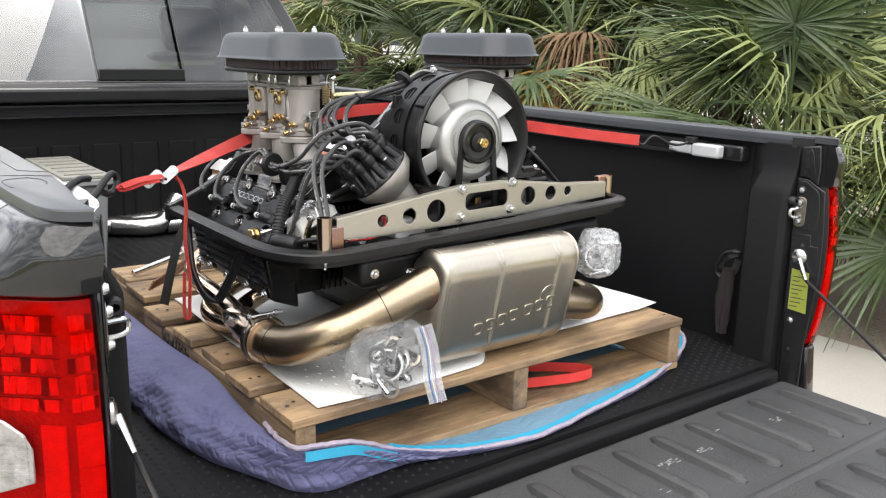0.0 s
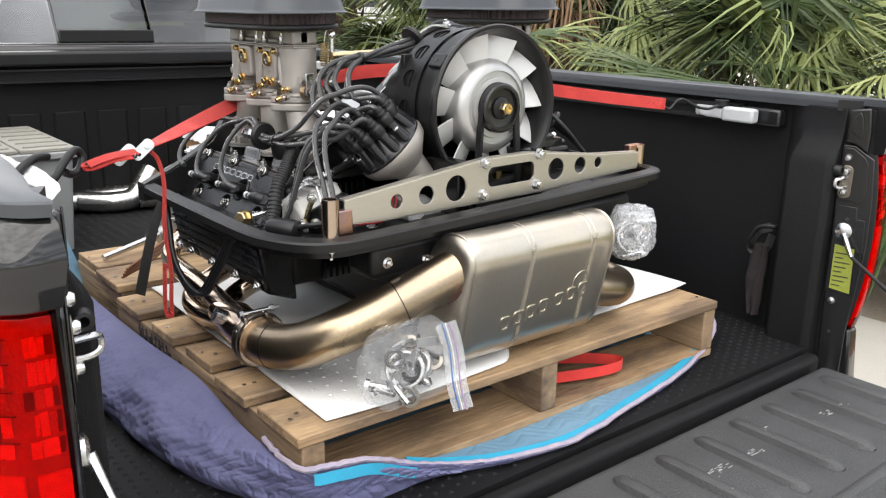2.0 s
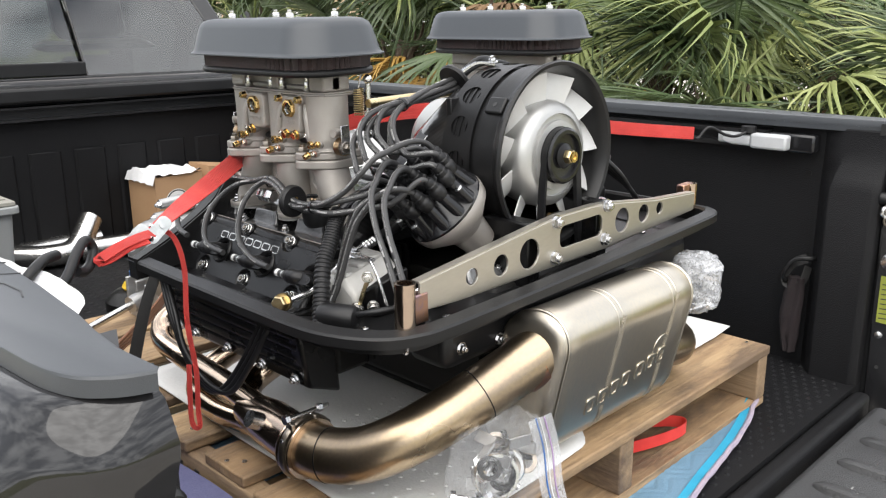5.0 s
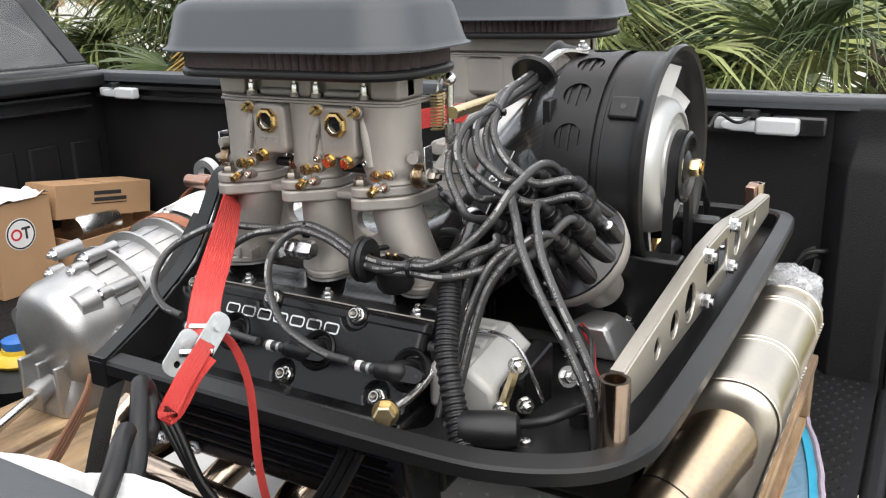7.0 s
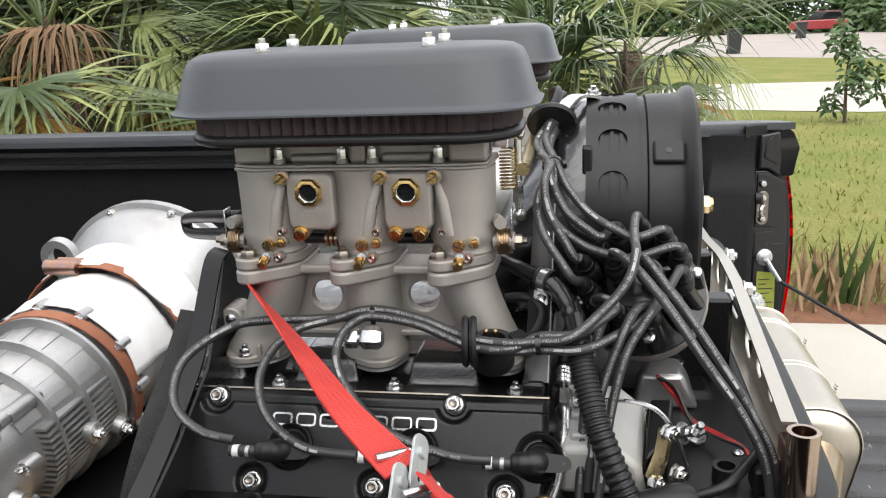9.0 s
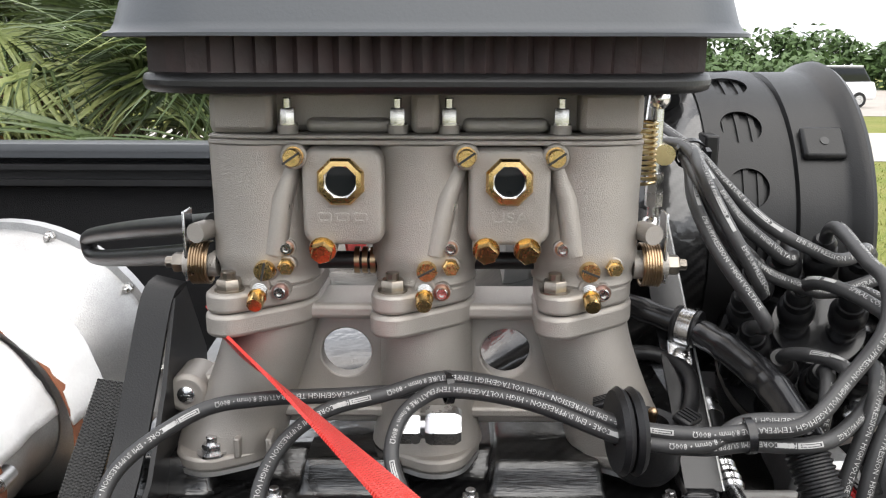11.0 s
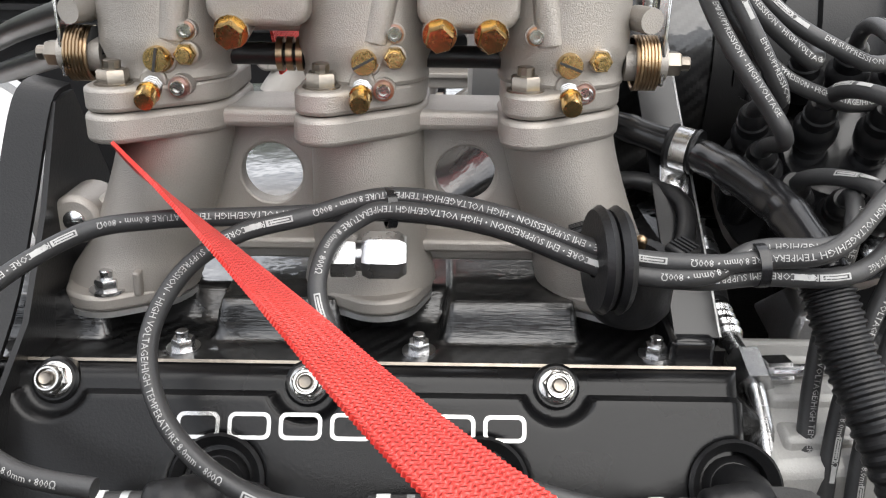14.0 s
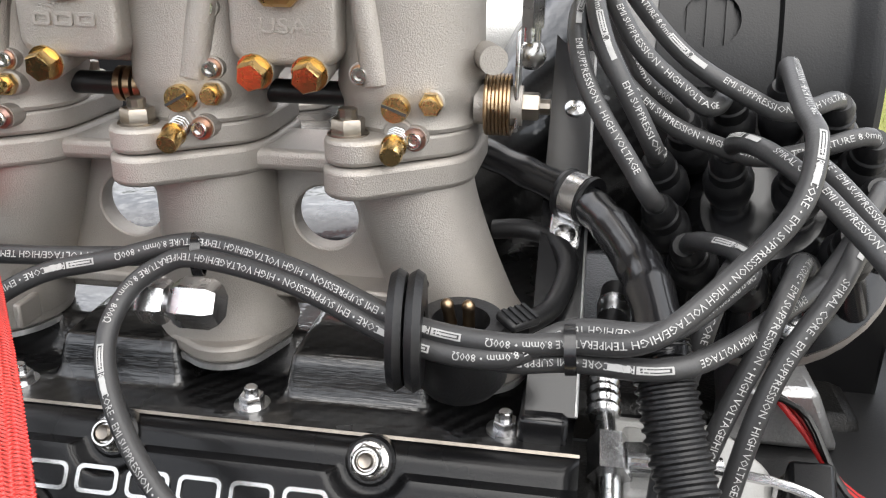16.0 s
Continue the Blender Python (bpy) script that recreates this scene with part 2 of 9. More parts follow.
def wood(name, a, b, axis):
    s = [26.0, 26.0, 26.0]
    s[axis] = 1.6
    m = mat(name, a, b, 0.72, scale=1.0, fine=5.0, bump=0.7, stretch=tuple(s), vary=0.45, dist=0.004)
    # weathering: grey-brown stains in blotches and along the grain
    n, l = m.node_tree.nodes, m.node_tree.links
    p = n["Principled BSDF"]
    tc, mp = n.new("ShaderNodeTexCoord"), n.new("ShaderNodeMapping")
    st = [7.0, 7.0, 7.0]
    st[axis] = 2.4
    mp.inputs["Scale"].default_value = st
    blot = n.new("ShaderNodeTexNoise")
    blot.inputs["Scale"].default_value, blot.inputs["Detail"].default_value, blot.inputs["Roughness"].default_value = 1.5, 7.0, 0.68
    ramp = n.new("ShaderNodeMapRange")
    ramp.inputs[1].default_value, ramp.inputs[2].default_value, ramp.inputs[3].default_value, ramp.inputs[4].default_value = 0.43, 0.62, 0.0, 0.92
    mix = n.new("ShaderNodeMix")
    mix.data_type = "RGBA"
    mix.inputs["B"].default_value = (a[0] * 0.22, a[1] * 0.21, a[2] * 0.24, 1)
    l.new(tc.outputs["Object"], mp.inputs[0])
    l.new(mp.outputs[0], blot.inputs["Vector"])
    l.new(blot.outputs[0], ramp.inputs[0])
    l.new(ramp.outputs[0], mix.inputs[0])
    l.new(p.inputs["Base Color"].links[0].from_socket, mix.inputs["A"])
    l.new(mix.outputs["Result"], p.inputs["Base Color"])
    return m


deck_wood = wood("pallet_deck_wood", (0.58, 0.41, 0.23), (0.32, 0.205, 0.11), 0)
stringer_wood = wood("pallet_stringer_wood", (0.46, 0.32, 0.19), (0.25, 0.17, 0.10), 1)
leaf_green = mat("palm_leaf_green", (0.140, 0.182, 0.068), (0.050, 0.078, 0.030), 0.42, scale=3, fine=60, bump=0.1, vary=0.5)
leaf_yellow = mat("palm_leaf_yellow_green", (0.345, 0.365, 0.140), (0.175, 0.220, 0.072), 0.45, scale=3, fine=60, bump=0.1, vary=0.4)
leaf_dry = mat("dry_palm_leaf", (0.26, 0.165, 0.085), (0.16, 0.095, 0.05), 0.8, scale=4, fine=60, bump=0.3, vary=0.4)
leaf_gold = mat("golden_dying_leaf", (0.46, 0.27, 0.06), (0.34, 0.20, 0.05), 0.6, scale=4, fine=60, bump=0.2, vary=0.4)
trunk_bark = mat("palm_trunk_fibre", (0.13, 0.095, 0.065), (0.07, 0.05, 0.035), 0.9, scale=14, fine=80, bump=0.9, dist=0.02)
concrete = mat("driveway_concrete", (0.46, 0.435, 0.39), (0.37, 0.345, 0.305), 0.85, scale=1.1, fine=60, bump=0.35, dist=0.004)
lawn = mat("patchy_lawn", (0.125, 0.165, 0.034), (0.235, 0.215, 0.080), 0.95, scale=0.9, fine=22, bump=0.8, dist=0.05, spec=0.1)
litter = mat("leaf_litter_soil", (0.17, 0.135, 0.10), (0.26, 0.22, 0.17), 0.95, scale=3, fine=40, bump=0.9, dist=0.02)
mulch = mat("pine_straw", (0.25, 0.11, 0.055), (0.17, 0.085, 0.05), 0.95, scale=7, fine=60, bump=0.9, dist=0.03)
asphalt = mat("pale_street_asphalt", (0.36, 0.325, 0.295), (0.31, 0.28, 0.255), 0.95, scale=0.4, fine=30, bump=0.3, spec=0.2)
stucco = mat("peach_stucco", (0.60, 0.44, 0.31), (0.54, 0.40, 0.28), 0.85, scale=2, fine=90, bump=0.4)
white_vinyl = mat("white_vinyl_fence", (0.74, 0.74, 0.73), (0.67, 0.67, 0.66), 0.45, scale=3)
hedge_leaf = mat("hedge_foliage", (0.075, 0.13, 0.035), (0.04, 0.08, 0.02), 0.6, scale=4, fine=40, vary=0.3)
dry_stalk = mat("dry_grass_stalks", (0.25, 0.165, 0.088), (0.32, 0.23, 0.13), 0.9, scale=20, fine=80)
car_red = mat("dark_red_car_paint", (0.30, 0.02, 0.025), (0.26, 0.02, 0.02), 0.25, coat=1.0, bump=0)
car_white = mat("white_car_paint", (0.72, 0.73, 0.74), (0.68, 0.69, 0.70), 0.25, coat=1.0, bump=0)
bin_black = mat("black_bin_plastic", (0.02, 0.021, 0.022), (0.028, 0.028, 0.03), 0.5)

# ---------------------------------------------------------------- mesh tools


class Shape:
    """Gathers vertices and faces for one mesh."""

    def __init__(self):
        self.v, self.f = [], []

    def add(self, verts, faces, m=None):
        k = len(self.v)
        self.v += [tuple(m @ Vector(p)) if m else tuple(p) for p in verts]
        self.f += [tuple(i + k for i in f) for f in faces]
        return self

    def box(self, a, b, m=None):
        (x0, y0, z0), (x1, y1, z1) = a, b
        return self.add([(x0, y0, z0), (x1, y0, z0), (x1, y1, z0), (x0, y1, z0), (x0, y0, z1), (x1, y0, z1), (x1, y1, z1), (x0, y1, z1)],
                        [(3, 2, 1, 0), (4, 5, 6, 7), (0, 1, 5, 4), (1, 2, 6, 5), (2, 3, 7, 6), (3, 0, 4, 7)], m)

    def lathe(self, prof, m=None, n=32, sx=1.0, sy=1.0):
        """Profile of (radius, height) turned about local z."""
        verts, faces = [], []
        for r, h in prof:
            for i in range(n):
                a = 2 * math.pi * i / n
                verts.append((r * sx * math.cos(a), r * sy * math.sin(a), h))
        for j in range(len(prof) - 1):
            for i in range(n):
                k = (i + 1) % n
                faces.append((j * n + i, j * n + k, (j + 1) * n + k, (j + 1) * n + i))
        if prof[0][0] > 1e-6:
            faces.append(tuple(reversed(range(n))))
        if prof[-1][0] > 1e-6:
            faces.append(tuple(range((len(prof) - 1) * n, len(prof) * n)))
        return self.add(verts, faces, m)

    def ring(self, prof, m=None, n=32):
        """Closed profile of (radius, height) turned about local z."""
        verts, faces, q = [], [], len(prof)
        for r, h in prof:
            for i in range(n):
                a = 2 * math.pi * i / n
                verts.append((r * math.cos(a), r * math.sin(a), h))
        for j in range(q):
            for i in range(n):
                k = (i + 1) % n
                jj = (j + 1) % q
                faces.append((j * n + i, j * n + k, jj * n + k, jj * n + i))
        return self.add(verts, faces, m)

    def cyl(self, p, q, r, r2=None, n=20):
        p, q = Vector(p), Vector(q)
        m = Matrix.Translation(p) @ (q - p).to_track_quat("Z", "Y").to_matrix().to_4x4()
        return self.lathe([(r, 0), (r if r2 is None else r2, (q - p).length)], m, n)

    def ball(self, c, r, n=16, sz=1.0):
        k = n // 2
        prof = [(r * math.sin(math.pi * i / k), -r * sz * math.cos(math.pi * i / k)) for i in range(k + 1)]
        prof[0], prof[-1] = (0.0001 * r, prof[0][1]), (0.0001 * r, prof[-1][1])
        return self.lathe(prof, Matrix.Translation(c), n)

    def tube(self, pts, r, n=10, rad=None, flat=None, up=None, cap=True, up2=None):
        """Sweep along a list of points; rad: radius at each point; flat: (half width, half thickness) for straps."""
        pts = [Vector(p) for p in pts]
        rings = []
        side = None
        first = up
        for i, p in enumerate(pts):
            if up2 is not None:
                up = Vector(first).lerp(Vector(up2), i / (len(pts) - 1))
            d = (pts[min(i + 1, len(pts) - 1)] - pts[max(i - 1, 0)]).normalized()
            if side is None:
                side = d.orthogonal() if up is None else d.cross(Vector(up))
            side = (side - d * side.dot(d)).normalized() if up is None else d.cross(Vector(up)).normalized()
            w = d.cross(side)
            rr = rad[i] if rad else r
            ring = []
            if flat:
                a, b = flat
                for s, q in ((-1, -1), (1, -1), (1, 1), (-1, 1)):
                    ring.append(p + side * s * a + w * q * b)
            else:
                for k in range(n):
                    t = 2 * math.pi * k / n
                    ring.append(p + (side * math.cos(t) + w * math.sin(t)) * rr)
            rings.append(ring)
        m = len(rings[0])
        faces = []
        for i in range(len(rings) - 1):
            for k in range(m):
                j = (k + 1) % m
                faces.append((i * m + k, i * m + j, (i + 1) * m + j, (i + 1) * m + k))
        if cap:
            faces.append(tuple(reversed(range(m))))
            faces.append(tuple(range((len(rings) - 1) * m, len(rings) * m)))
        return self.add([q for ring in rings for q in ring], faces)

    def prism(self, poly, depth, m=None):
        """A polygon in local xy, raised along local z by depth."""
        n = len(poly)
        verts = [(x, y, 0) for x, y in poly] + [(x, y, depth) for x, y in poly]
        faces = [tuple(reversed(range(n))), tuple(range(n, 2 * n))] + [(i, (i + 1) % n, n + (i + 1) % n, n + i) for i in range(n)]
        return self.add(verts, faces, m)

    def loft(self, rings, cap=True, closed=True):
        """Joins rings of equal length."""
        m = len(rings[0])
        faces = []
        for i in range(len(rings) - 1):
            for k in range(m if closed else m - 1):
                j = (k + 1) % m
                faces.append((i * m + k, i * m + j, (i + 1) * m + j, (i + 1) * m + k))
        if cap and closed:
            faces.append(tuple(reversed(range(m))))
            faces.append(tuple(range((len(rings) - 1) * m, len(rings) * m)))
        return self.add([q for ring in rings for q in ring], faces)

    def mesh(self, name, sharp=35):
        me = bpy.data.meshes.new(name)
        me.from_pydata(self.v, [], self.f)
        bm = bmesh.new()
        bm.from_mesh(me)
        bmesh.ops.recalc_face_normals(bm, faces=bm.faces)
        bm.to_mesh(me)
        bm.free()
        me.shade_smooth()
        me.set_sharp_from_angle(angle=radians(sharp))
        return me


def curve(pts, k=6):
    """A smooth line through the points."""
    pts = [Vector(p) for p in pts]
    out = []
    for i in range(len(pts) - 1):
        a, b, c, d = pts[max(i - 1, 0)], pts[i], pts[i + 1], pts[min(i + 2, len(pts) - 1)]
        for j in range(k):
            t = j / k
            out.append(0.5 * ((2 * b) + (c - a) * t + (2 * a - 5 * b + 4 * c - d) * t * t + (3 * b - a - 3 * c + d) * t ** 3))
    return out + [pts[-1]]


def rounded(x0, y0, x1, y1, r, n=6):
    out = []
    for cx, cy, a0 in ((x1 - r, y1 - r, 0), (x0 + r, y1 - r, 90), (x0 + r, y0 + r, 180), (x1 - r, y0 + r, 270)):
        for i in range(n + 1):
            a = radians(a0 + 90 * i / n)
            out.append((cx + r * math.cos(a), cy + r * math.sin(a)))
    return out


def circle(x, y, r, n=28):
    return [(x + r * math.cos(2 * math.pi * i / n), y + r * math.sin(2 * math.pi * i / n)) for i in range(n)]


def plate(name, outlines, thick, edge=0.0):
    """A flat plate in local xy: the first outline is its rim, the others are holes."""
    cu = bpy.data.curves.new(name, "CURVE")
    cu.dimensions, cu.fill_mode, cu.extrude, cu.bevel_depth = "2D", "BOTH", max(thick / 2 - edge, 1e-5), edge
    cu.bevel_resolution, cu.offset = 1, -edge
    for pts in outlines:
        sp = cu.splines.new("POLY")
        sp.points.add(len(pts) - 1)
        sp.use_cyclic_u = True
        for q, (x, y) in zip(sp.points, pts):
            q.co = (x, y, 0, 1)
    ob = bpy.data.objects.new(name, cu)
    me = bpy.data.meshes.new_from_object(ob)
    bpy.data.objects.remove(ob)
    bpy.data.curves.remove(cu)
    me.shade_smooth()
    me.set_sharp_from_angle(angle=radians(30))
    return me


PLACE = {}


def thing(name, label, category, base=(0, 0, 0), turn=None, group="", kind=""):
    """A top-level empty at its base; its parts keep the coordinates of the place, before the turn about the base."""
    ob = new(name)
    ob.empty_display_size = 0.1
    ob.matrix_basis = Matrix.Translation(base) @ (turn or Matrix())
    PLACE[ob] = Matrix.Translation(base)
    return tagged(ob, label, category, group, kind)


def part(name, shape, material, parent, label="", at=None, bevel=0.0, sharp=35, segs=2):
    me = shape.mesh(name, sharp) if isinstance(shape, Shape) else shape
    if not me.materials:
        me.materials.append(material)
    ob = new(name, me)
    PLACE[ob] = at or Matrix()
    if parent is not None:
        ob.parent = parent
        ob.matrix_basis = PLACE[parent].inverted() @ PLACE[ob]
    else:
        ob.matrix_basis = PLACE[ob]
    if bevel:
        mod = ob.modifiers.new("bevel", "BEVEL")
        mod.width, mod.segments, mod.limit_method, mod.angle_limit = bevel, segs, "ANGLE", radians(40)
        mod.harden_normals = False
    return tagged(ob, label) if label else ob


def solid(name, shape, material, label, category, group="", kind="", bevel=0.0, at=None, sharp=35):
    ob = part(name, shape, material, None, "", at, bevel, sharp)
    return tagged(ob, label, category, group, kind)


def aim(p, d, roll=0.0):
    """A matrix at p whose local z points along d."""
    return Matrix.Translation(p) @ Vector(d).to_track_quat("Z", "Y").to_matrix().to_4x4() @ Matrix.Rotation(roll, 4, "Z")

# ---------------------------------------------------------------- ground and street


def sheet(name, x0, y0, x1, y1, z, material, label, cat, bumpy=0.0, n=1):
    s = Shape()
    k = n + 1
    verts = [(x0 + (x1 - x0) * i / n, y0 + (y1 - y0) * j / n, z + bumpy * noise.noise((i * 0.7, j * 0.7, 3.1))) for j in range(k) for i in range(k)]
    s.add(verts, [(j * k + i, j * k + i + 1, (j + 1) * k + i + 1, (j + 1) * k + i) for j in range(n) for i in range(n)])
    return solid(name, s, material, label, cat, kind="structure")


def slab(name, poly, z, material, label, cat):
    s = Shape()
    s.add([(x, y, z) for x, y in poly], [tuple(range(len(poly)))])
    return solid(name, s, material, label, cat, kind="structure")


sheet("ground", -300, -300, 300, 300, -0.03, lawn, "patchy green and straw-coloured lawn reaching to the street", "lawn", 0.0, 8)
slab("driveway", [(-12, -14), (3.55, -14), (3.55, 9), (-12, 9)], 0.0, concrete, "pale concrete driveway under the pickup", "driveway")
slab("soil", [(3.55, 0.9), (8.5, 0.7), (9.0, 14), (3.55, 14)], -0.012, litter, "bare soil with dry leaf litter under the palms", "soil")
slab("mulch_strip", [(3.55, -14), (3.95, -14), (3.95, 0.9), (3.55, 0.9)], -0.008, mulch, "rust-brown pine straw along the driveway edge", "mulch")
slab("side_drive", [(14.0, -60), (20.2, -60), (21.6, -2.2), (23, 14), (15.6, 14), (15.6, -1.2), (14.4, -4.2)], -0.02, concrete, "sunlit pale concrete driveway of the neighbour", "driveway")
slab("road", [(24.5, -70), (60, -70), (95, -12), (95, 6), (46, 1.5), (36, -6.0), (30.0, -12.0)], -0.018, asphalt, "pale grey residential street", "road")
slab("far_drive", [(36, -17), (58, -21), (58, -19), (36, -14.6)], -0.014, concrete, "light concrete apron beyond the street", "driveway")

# ---------------------------------------------------------------- plants


def fan_leaf(seed, blades, spread, radius, droop, curl):
    """One fan of long pleated blades on a stalk; the stalk starts at the origin and runs along +y."""
    rnd = random.Random(seed)
    s = Shape()
    stalk = 0.62
    base = Vector((0, stalk, -0.05))
    s.tube([(0, 0, 0), (0, stalk * 0.5, 0.015), base], 0.008, 5, rad=[0.012, 0.009, 0.006])
    for i in range(blades):
        a = radians(-spread / 2 + spread * i / (blades - 1)) + rnd.uniform(-0.06, 0.06)
        length = radius * (0.80 + 0.2 * math.cos(a * 0.8)) * rnd.uniform(0.80, 1.10)
        d = Vector((math.sin(a), math.cos(a), 0))
        w = Vector((math.cos(a), -math.sin(a), 0))
        pts, half = [], (0.0065, 0.0145, 0.0092, 0.0045, 0.0005)
        dr = droop * rnd.uniform(0.5, 1.5)
        for k, t in enumerate((0.0, 0.3, 0.58, 0.82, 1.0)):
            c = base + d * length * t * (1 - 0.25 * dr * t * t) + Vector((0, 0, -dr * length * t ** 2.6 + 0.10 * abs(math.sin(a)) * t * curl))
            lift = 0.006 * (1 if i % 2 else -1)
            pts.append((c - w * half[k], c + Vector((0, 0, half[k] * 0.75 + lift * t)), c + w * half[k]))
        verts = [q for tri in pts for q in tri]
        faces = []
        for k in range(4):
            for e in (0, 1):
                faces.append((k * 3 + e, k * 3 + e + 1, k * 3 + e + 4, k * 3 + e + 3))
        s.add(verts, faces)
    return s.mesh("leaf", 60)


LEAVES = {
    "green": [fan_leaf(i, 38, 250, 0.68, d, 0.6) for i, d in ((1, 0.15), (2, 0.32), (3, 0.55), (4, 0.8))],
    "yellow": [fan_leaf(i, 34, 240, 0.64, d, 0.5) for i, d in ((5, 0.3), (6, 0.6), (7, 0.9))],
    "dry": [fan_leaf(i, 26, 170, 0.52, d, 0.2) for i, d in ((8, 0.95), (9, 1.2))],
    "gold": [fan_leaf(i, 30, 200, 0.58, d, 0.3) for i, d in ((11, 0.5),)],
}
LEAFMAT = {"green": leaf_green, "yellow": leaf_yellow, "dry": leaf_dry, "gold": leaf_gold}
for key, meshes in LEAVES.items():
    for me in meshes:
        me.materials.append(LEAFMAT[key])


def palm(x, y, height, count, seed, size=1.0, dry=2, gold=0, label="bushy fan palm with green pleated fronds"):
    rnd = random.Random(seed)
    root = thing("fan_palm", label, "palm", (x, y, -0.03), group="fan palms beside the driveway")
    s = Shape()
    lean = Vector((rnd.uniform(-0.1, 0.1), rnd.uniform(-0.1, 0.1), 0)) * height
    line = [Vector((x, y, -0.03)) + lean * (k / 6) ** 2 + Vector((0, 0, height * k / 6)) for k in range(7)]
    s.tube(line, 0.1, 12, rad=[0.14, 0.12, 0.11, 0.105, 0.11, 0.115, 0.06])
    for k in range(26):
        a, h = rnd.uniform(0, 6.28), rnd.uniform(0.05, 0.98)
        c = Vector((x, y, -0.03)) + lean * h * h + Vector((0, 0, height * h))
        d = Vector((math.cos(a), math.sin(a), 0))
        s.tube([c + d * 0.09, c + d * 0.17 + Vector((0, 0, 0.10)), c + d * 0.20 + Vector((0, 0, 0.22))], 0.02, 5, rad=[0.03, 0.02, 0.008])
    part("trunk", s, trunk_bark, root)
    top = Vector((x, y, height - 0.06)) + lean
    kinds = ["dry"] * dry + ["gold"] * gold
    for k in range(round(count * 0.84)):
        kind = kinds[k] if k < len(kinds) else ("yellow" if rnd.random() < 0.36 else "green")
        yaw = rnd.uniform(0, 360)
        f = (k - len(kinds)) / max(1, 0.84 * count - len(kinds))
        pitch = {"dry": rnd.uniform(-88, -48), "gold": rnd.uniform(-30, -5)}.get(kind, -38 + 118 * f + rnd.uniform(-14, 14))
        z = Matrix.Translation(top + Vector((0, 0, -0.22 + 0.3 * max(f, 0)))) @ Matrix.Rotation(radians(yaw), 4, "Z") @ Matrix.Rotation(radians(pitch), 4, "X") @ Matrix.Rotation(radians(rnd.uniform(-25, 25)), 4, "Y") @ Matrix.Scale(size * rnd.uniform(0.85, 1.12), 4)
        part("leaf", rnd.choice(LEAVES[kind]), None, root, at=z)
    return root


for k, (x, y, h, c, size, dry, gold) in enumerate((
        (3.75, 1.75, 1.15, 40, 1.05, 1, 0), (4.4, 0.75, 0.95, 34, 1.0, 1, 0), (4.3, 2.75, 1.45, 42, 1.1, 2, 1), (3.70, 3.45, 1.75, 44, 1.05, 9, 4),
        (4.9, 3.9, 1.8, 40, 1.15, 2, 0), (3.9, 4.75, 1.5, 40, 1.05, 1, 0), (4.4, 5.9, 1.6, 42, 1.1, 1, 0), (5.5, 1.9, 1.9, 40, 1.2, 1, 0),
        (3.9, 7.2, 1.55, 40, 1.1, 1, 0), (5.6, 5.4, 2.3, 40, 1.25, 1, 0), (4.9, 8.4, 1.7, 36, 1.15, 1, 0), (3.98, 0.17, 1.50, 26, 0.70, 1, 1))):
    tree = palm(x, y, h, c, 40 + k, size, dry, gold, "bushy fan palm with hanging brown fronds" if dry > 1 else "bushy fan palm with green pleated fronds")


    if k == 3:
        # dead fronds hanging out of the crown towards the driveway, a golden one lying low
        for kind, i, at, yaw, pitch, big in (("dry", 0, (4.10, 3.62, 1.62), 112, 14, 0.95), ("dry", 1, (4.05, 3.50, 1.66), 92, 10, 0.9), ("dry", 1, (4.00, 3.75, 1.58), 128, 6, 0.85),
                                             ("dry", 0, (3.95, 3.30, 1.50), 150, 2, 0.8), ("gold", 0, (3.70, 3.28, 1.26), 168, 0, 0.9), ("gold", 0, (3.95, 3.05, 1.22), 140, 4, 0.8)):
            part("leaf", LEAVES[kind][i], None, tree, at=Matrix.Translation(at) @ Matrix.Rotation(radians(yaw), 4, "Z") @ Matrix.Rotation(radians(pitch), 4, "X") @ Matrix.Scale(big, 4))


def leaf_cluster(s, c, r, n, rnd, size):
    for _ in range(n):
        d = Vector((rnd.gauss(0, 1), rnd.gauss(0, 1), rnd.gauss(0, 0.8)))
        p = Vector(c) + d.normalized() * r * rnd.random() ** 0.4
        u = Vector((rnd.uniform(-1, 1), rnd.uniform(-1, 1), rnd.uniform(-0.6, 0.3))).normalized() * size
        v = u.orthogonal().normalized() * size * 0.22
        s.add([p, p + u * 0.5 + v, p + u + Vector((0, 0, -size * 0.2)), p + u * 0.5 - v], [(0, 1, 2, 3)])


# sapling on the lawn
rnd = random.Random(5)
sapling = thing("sapling", "young broad-leaved tree with glossy drooping leaves on the lawn", "tree", (13.0, -3.5, -0.03))
s = Shape().tube([(13.0, -3.5, -0.03), (13.02, -3.48, 0.7), (13.0, -3.52, 1.3)], 0.02, 8, rad=[0.03, 0.022, 0.01])
part("trunk", s, trunk_bark, sapling)
s = Shape()
for k in range(15):
    leaf_cluster(s, (13.0 + rnd.uniform(-0.36, 0.36), -3.5 + rnd.uniform(-0.4, 0.4), 0.25 + 1.2 * k / 14), 0.22, 26, rnd, 0.16)
part("crown", s, hedge_leaf, sapling)

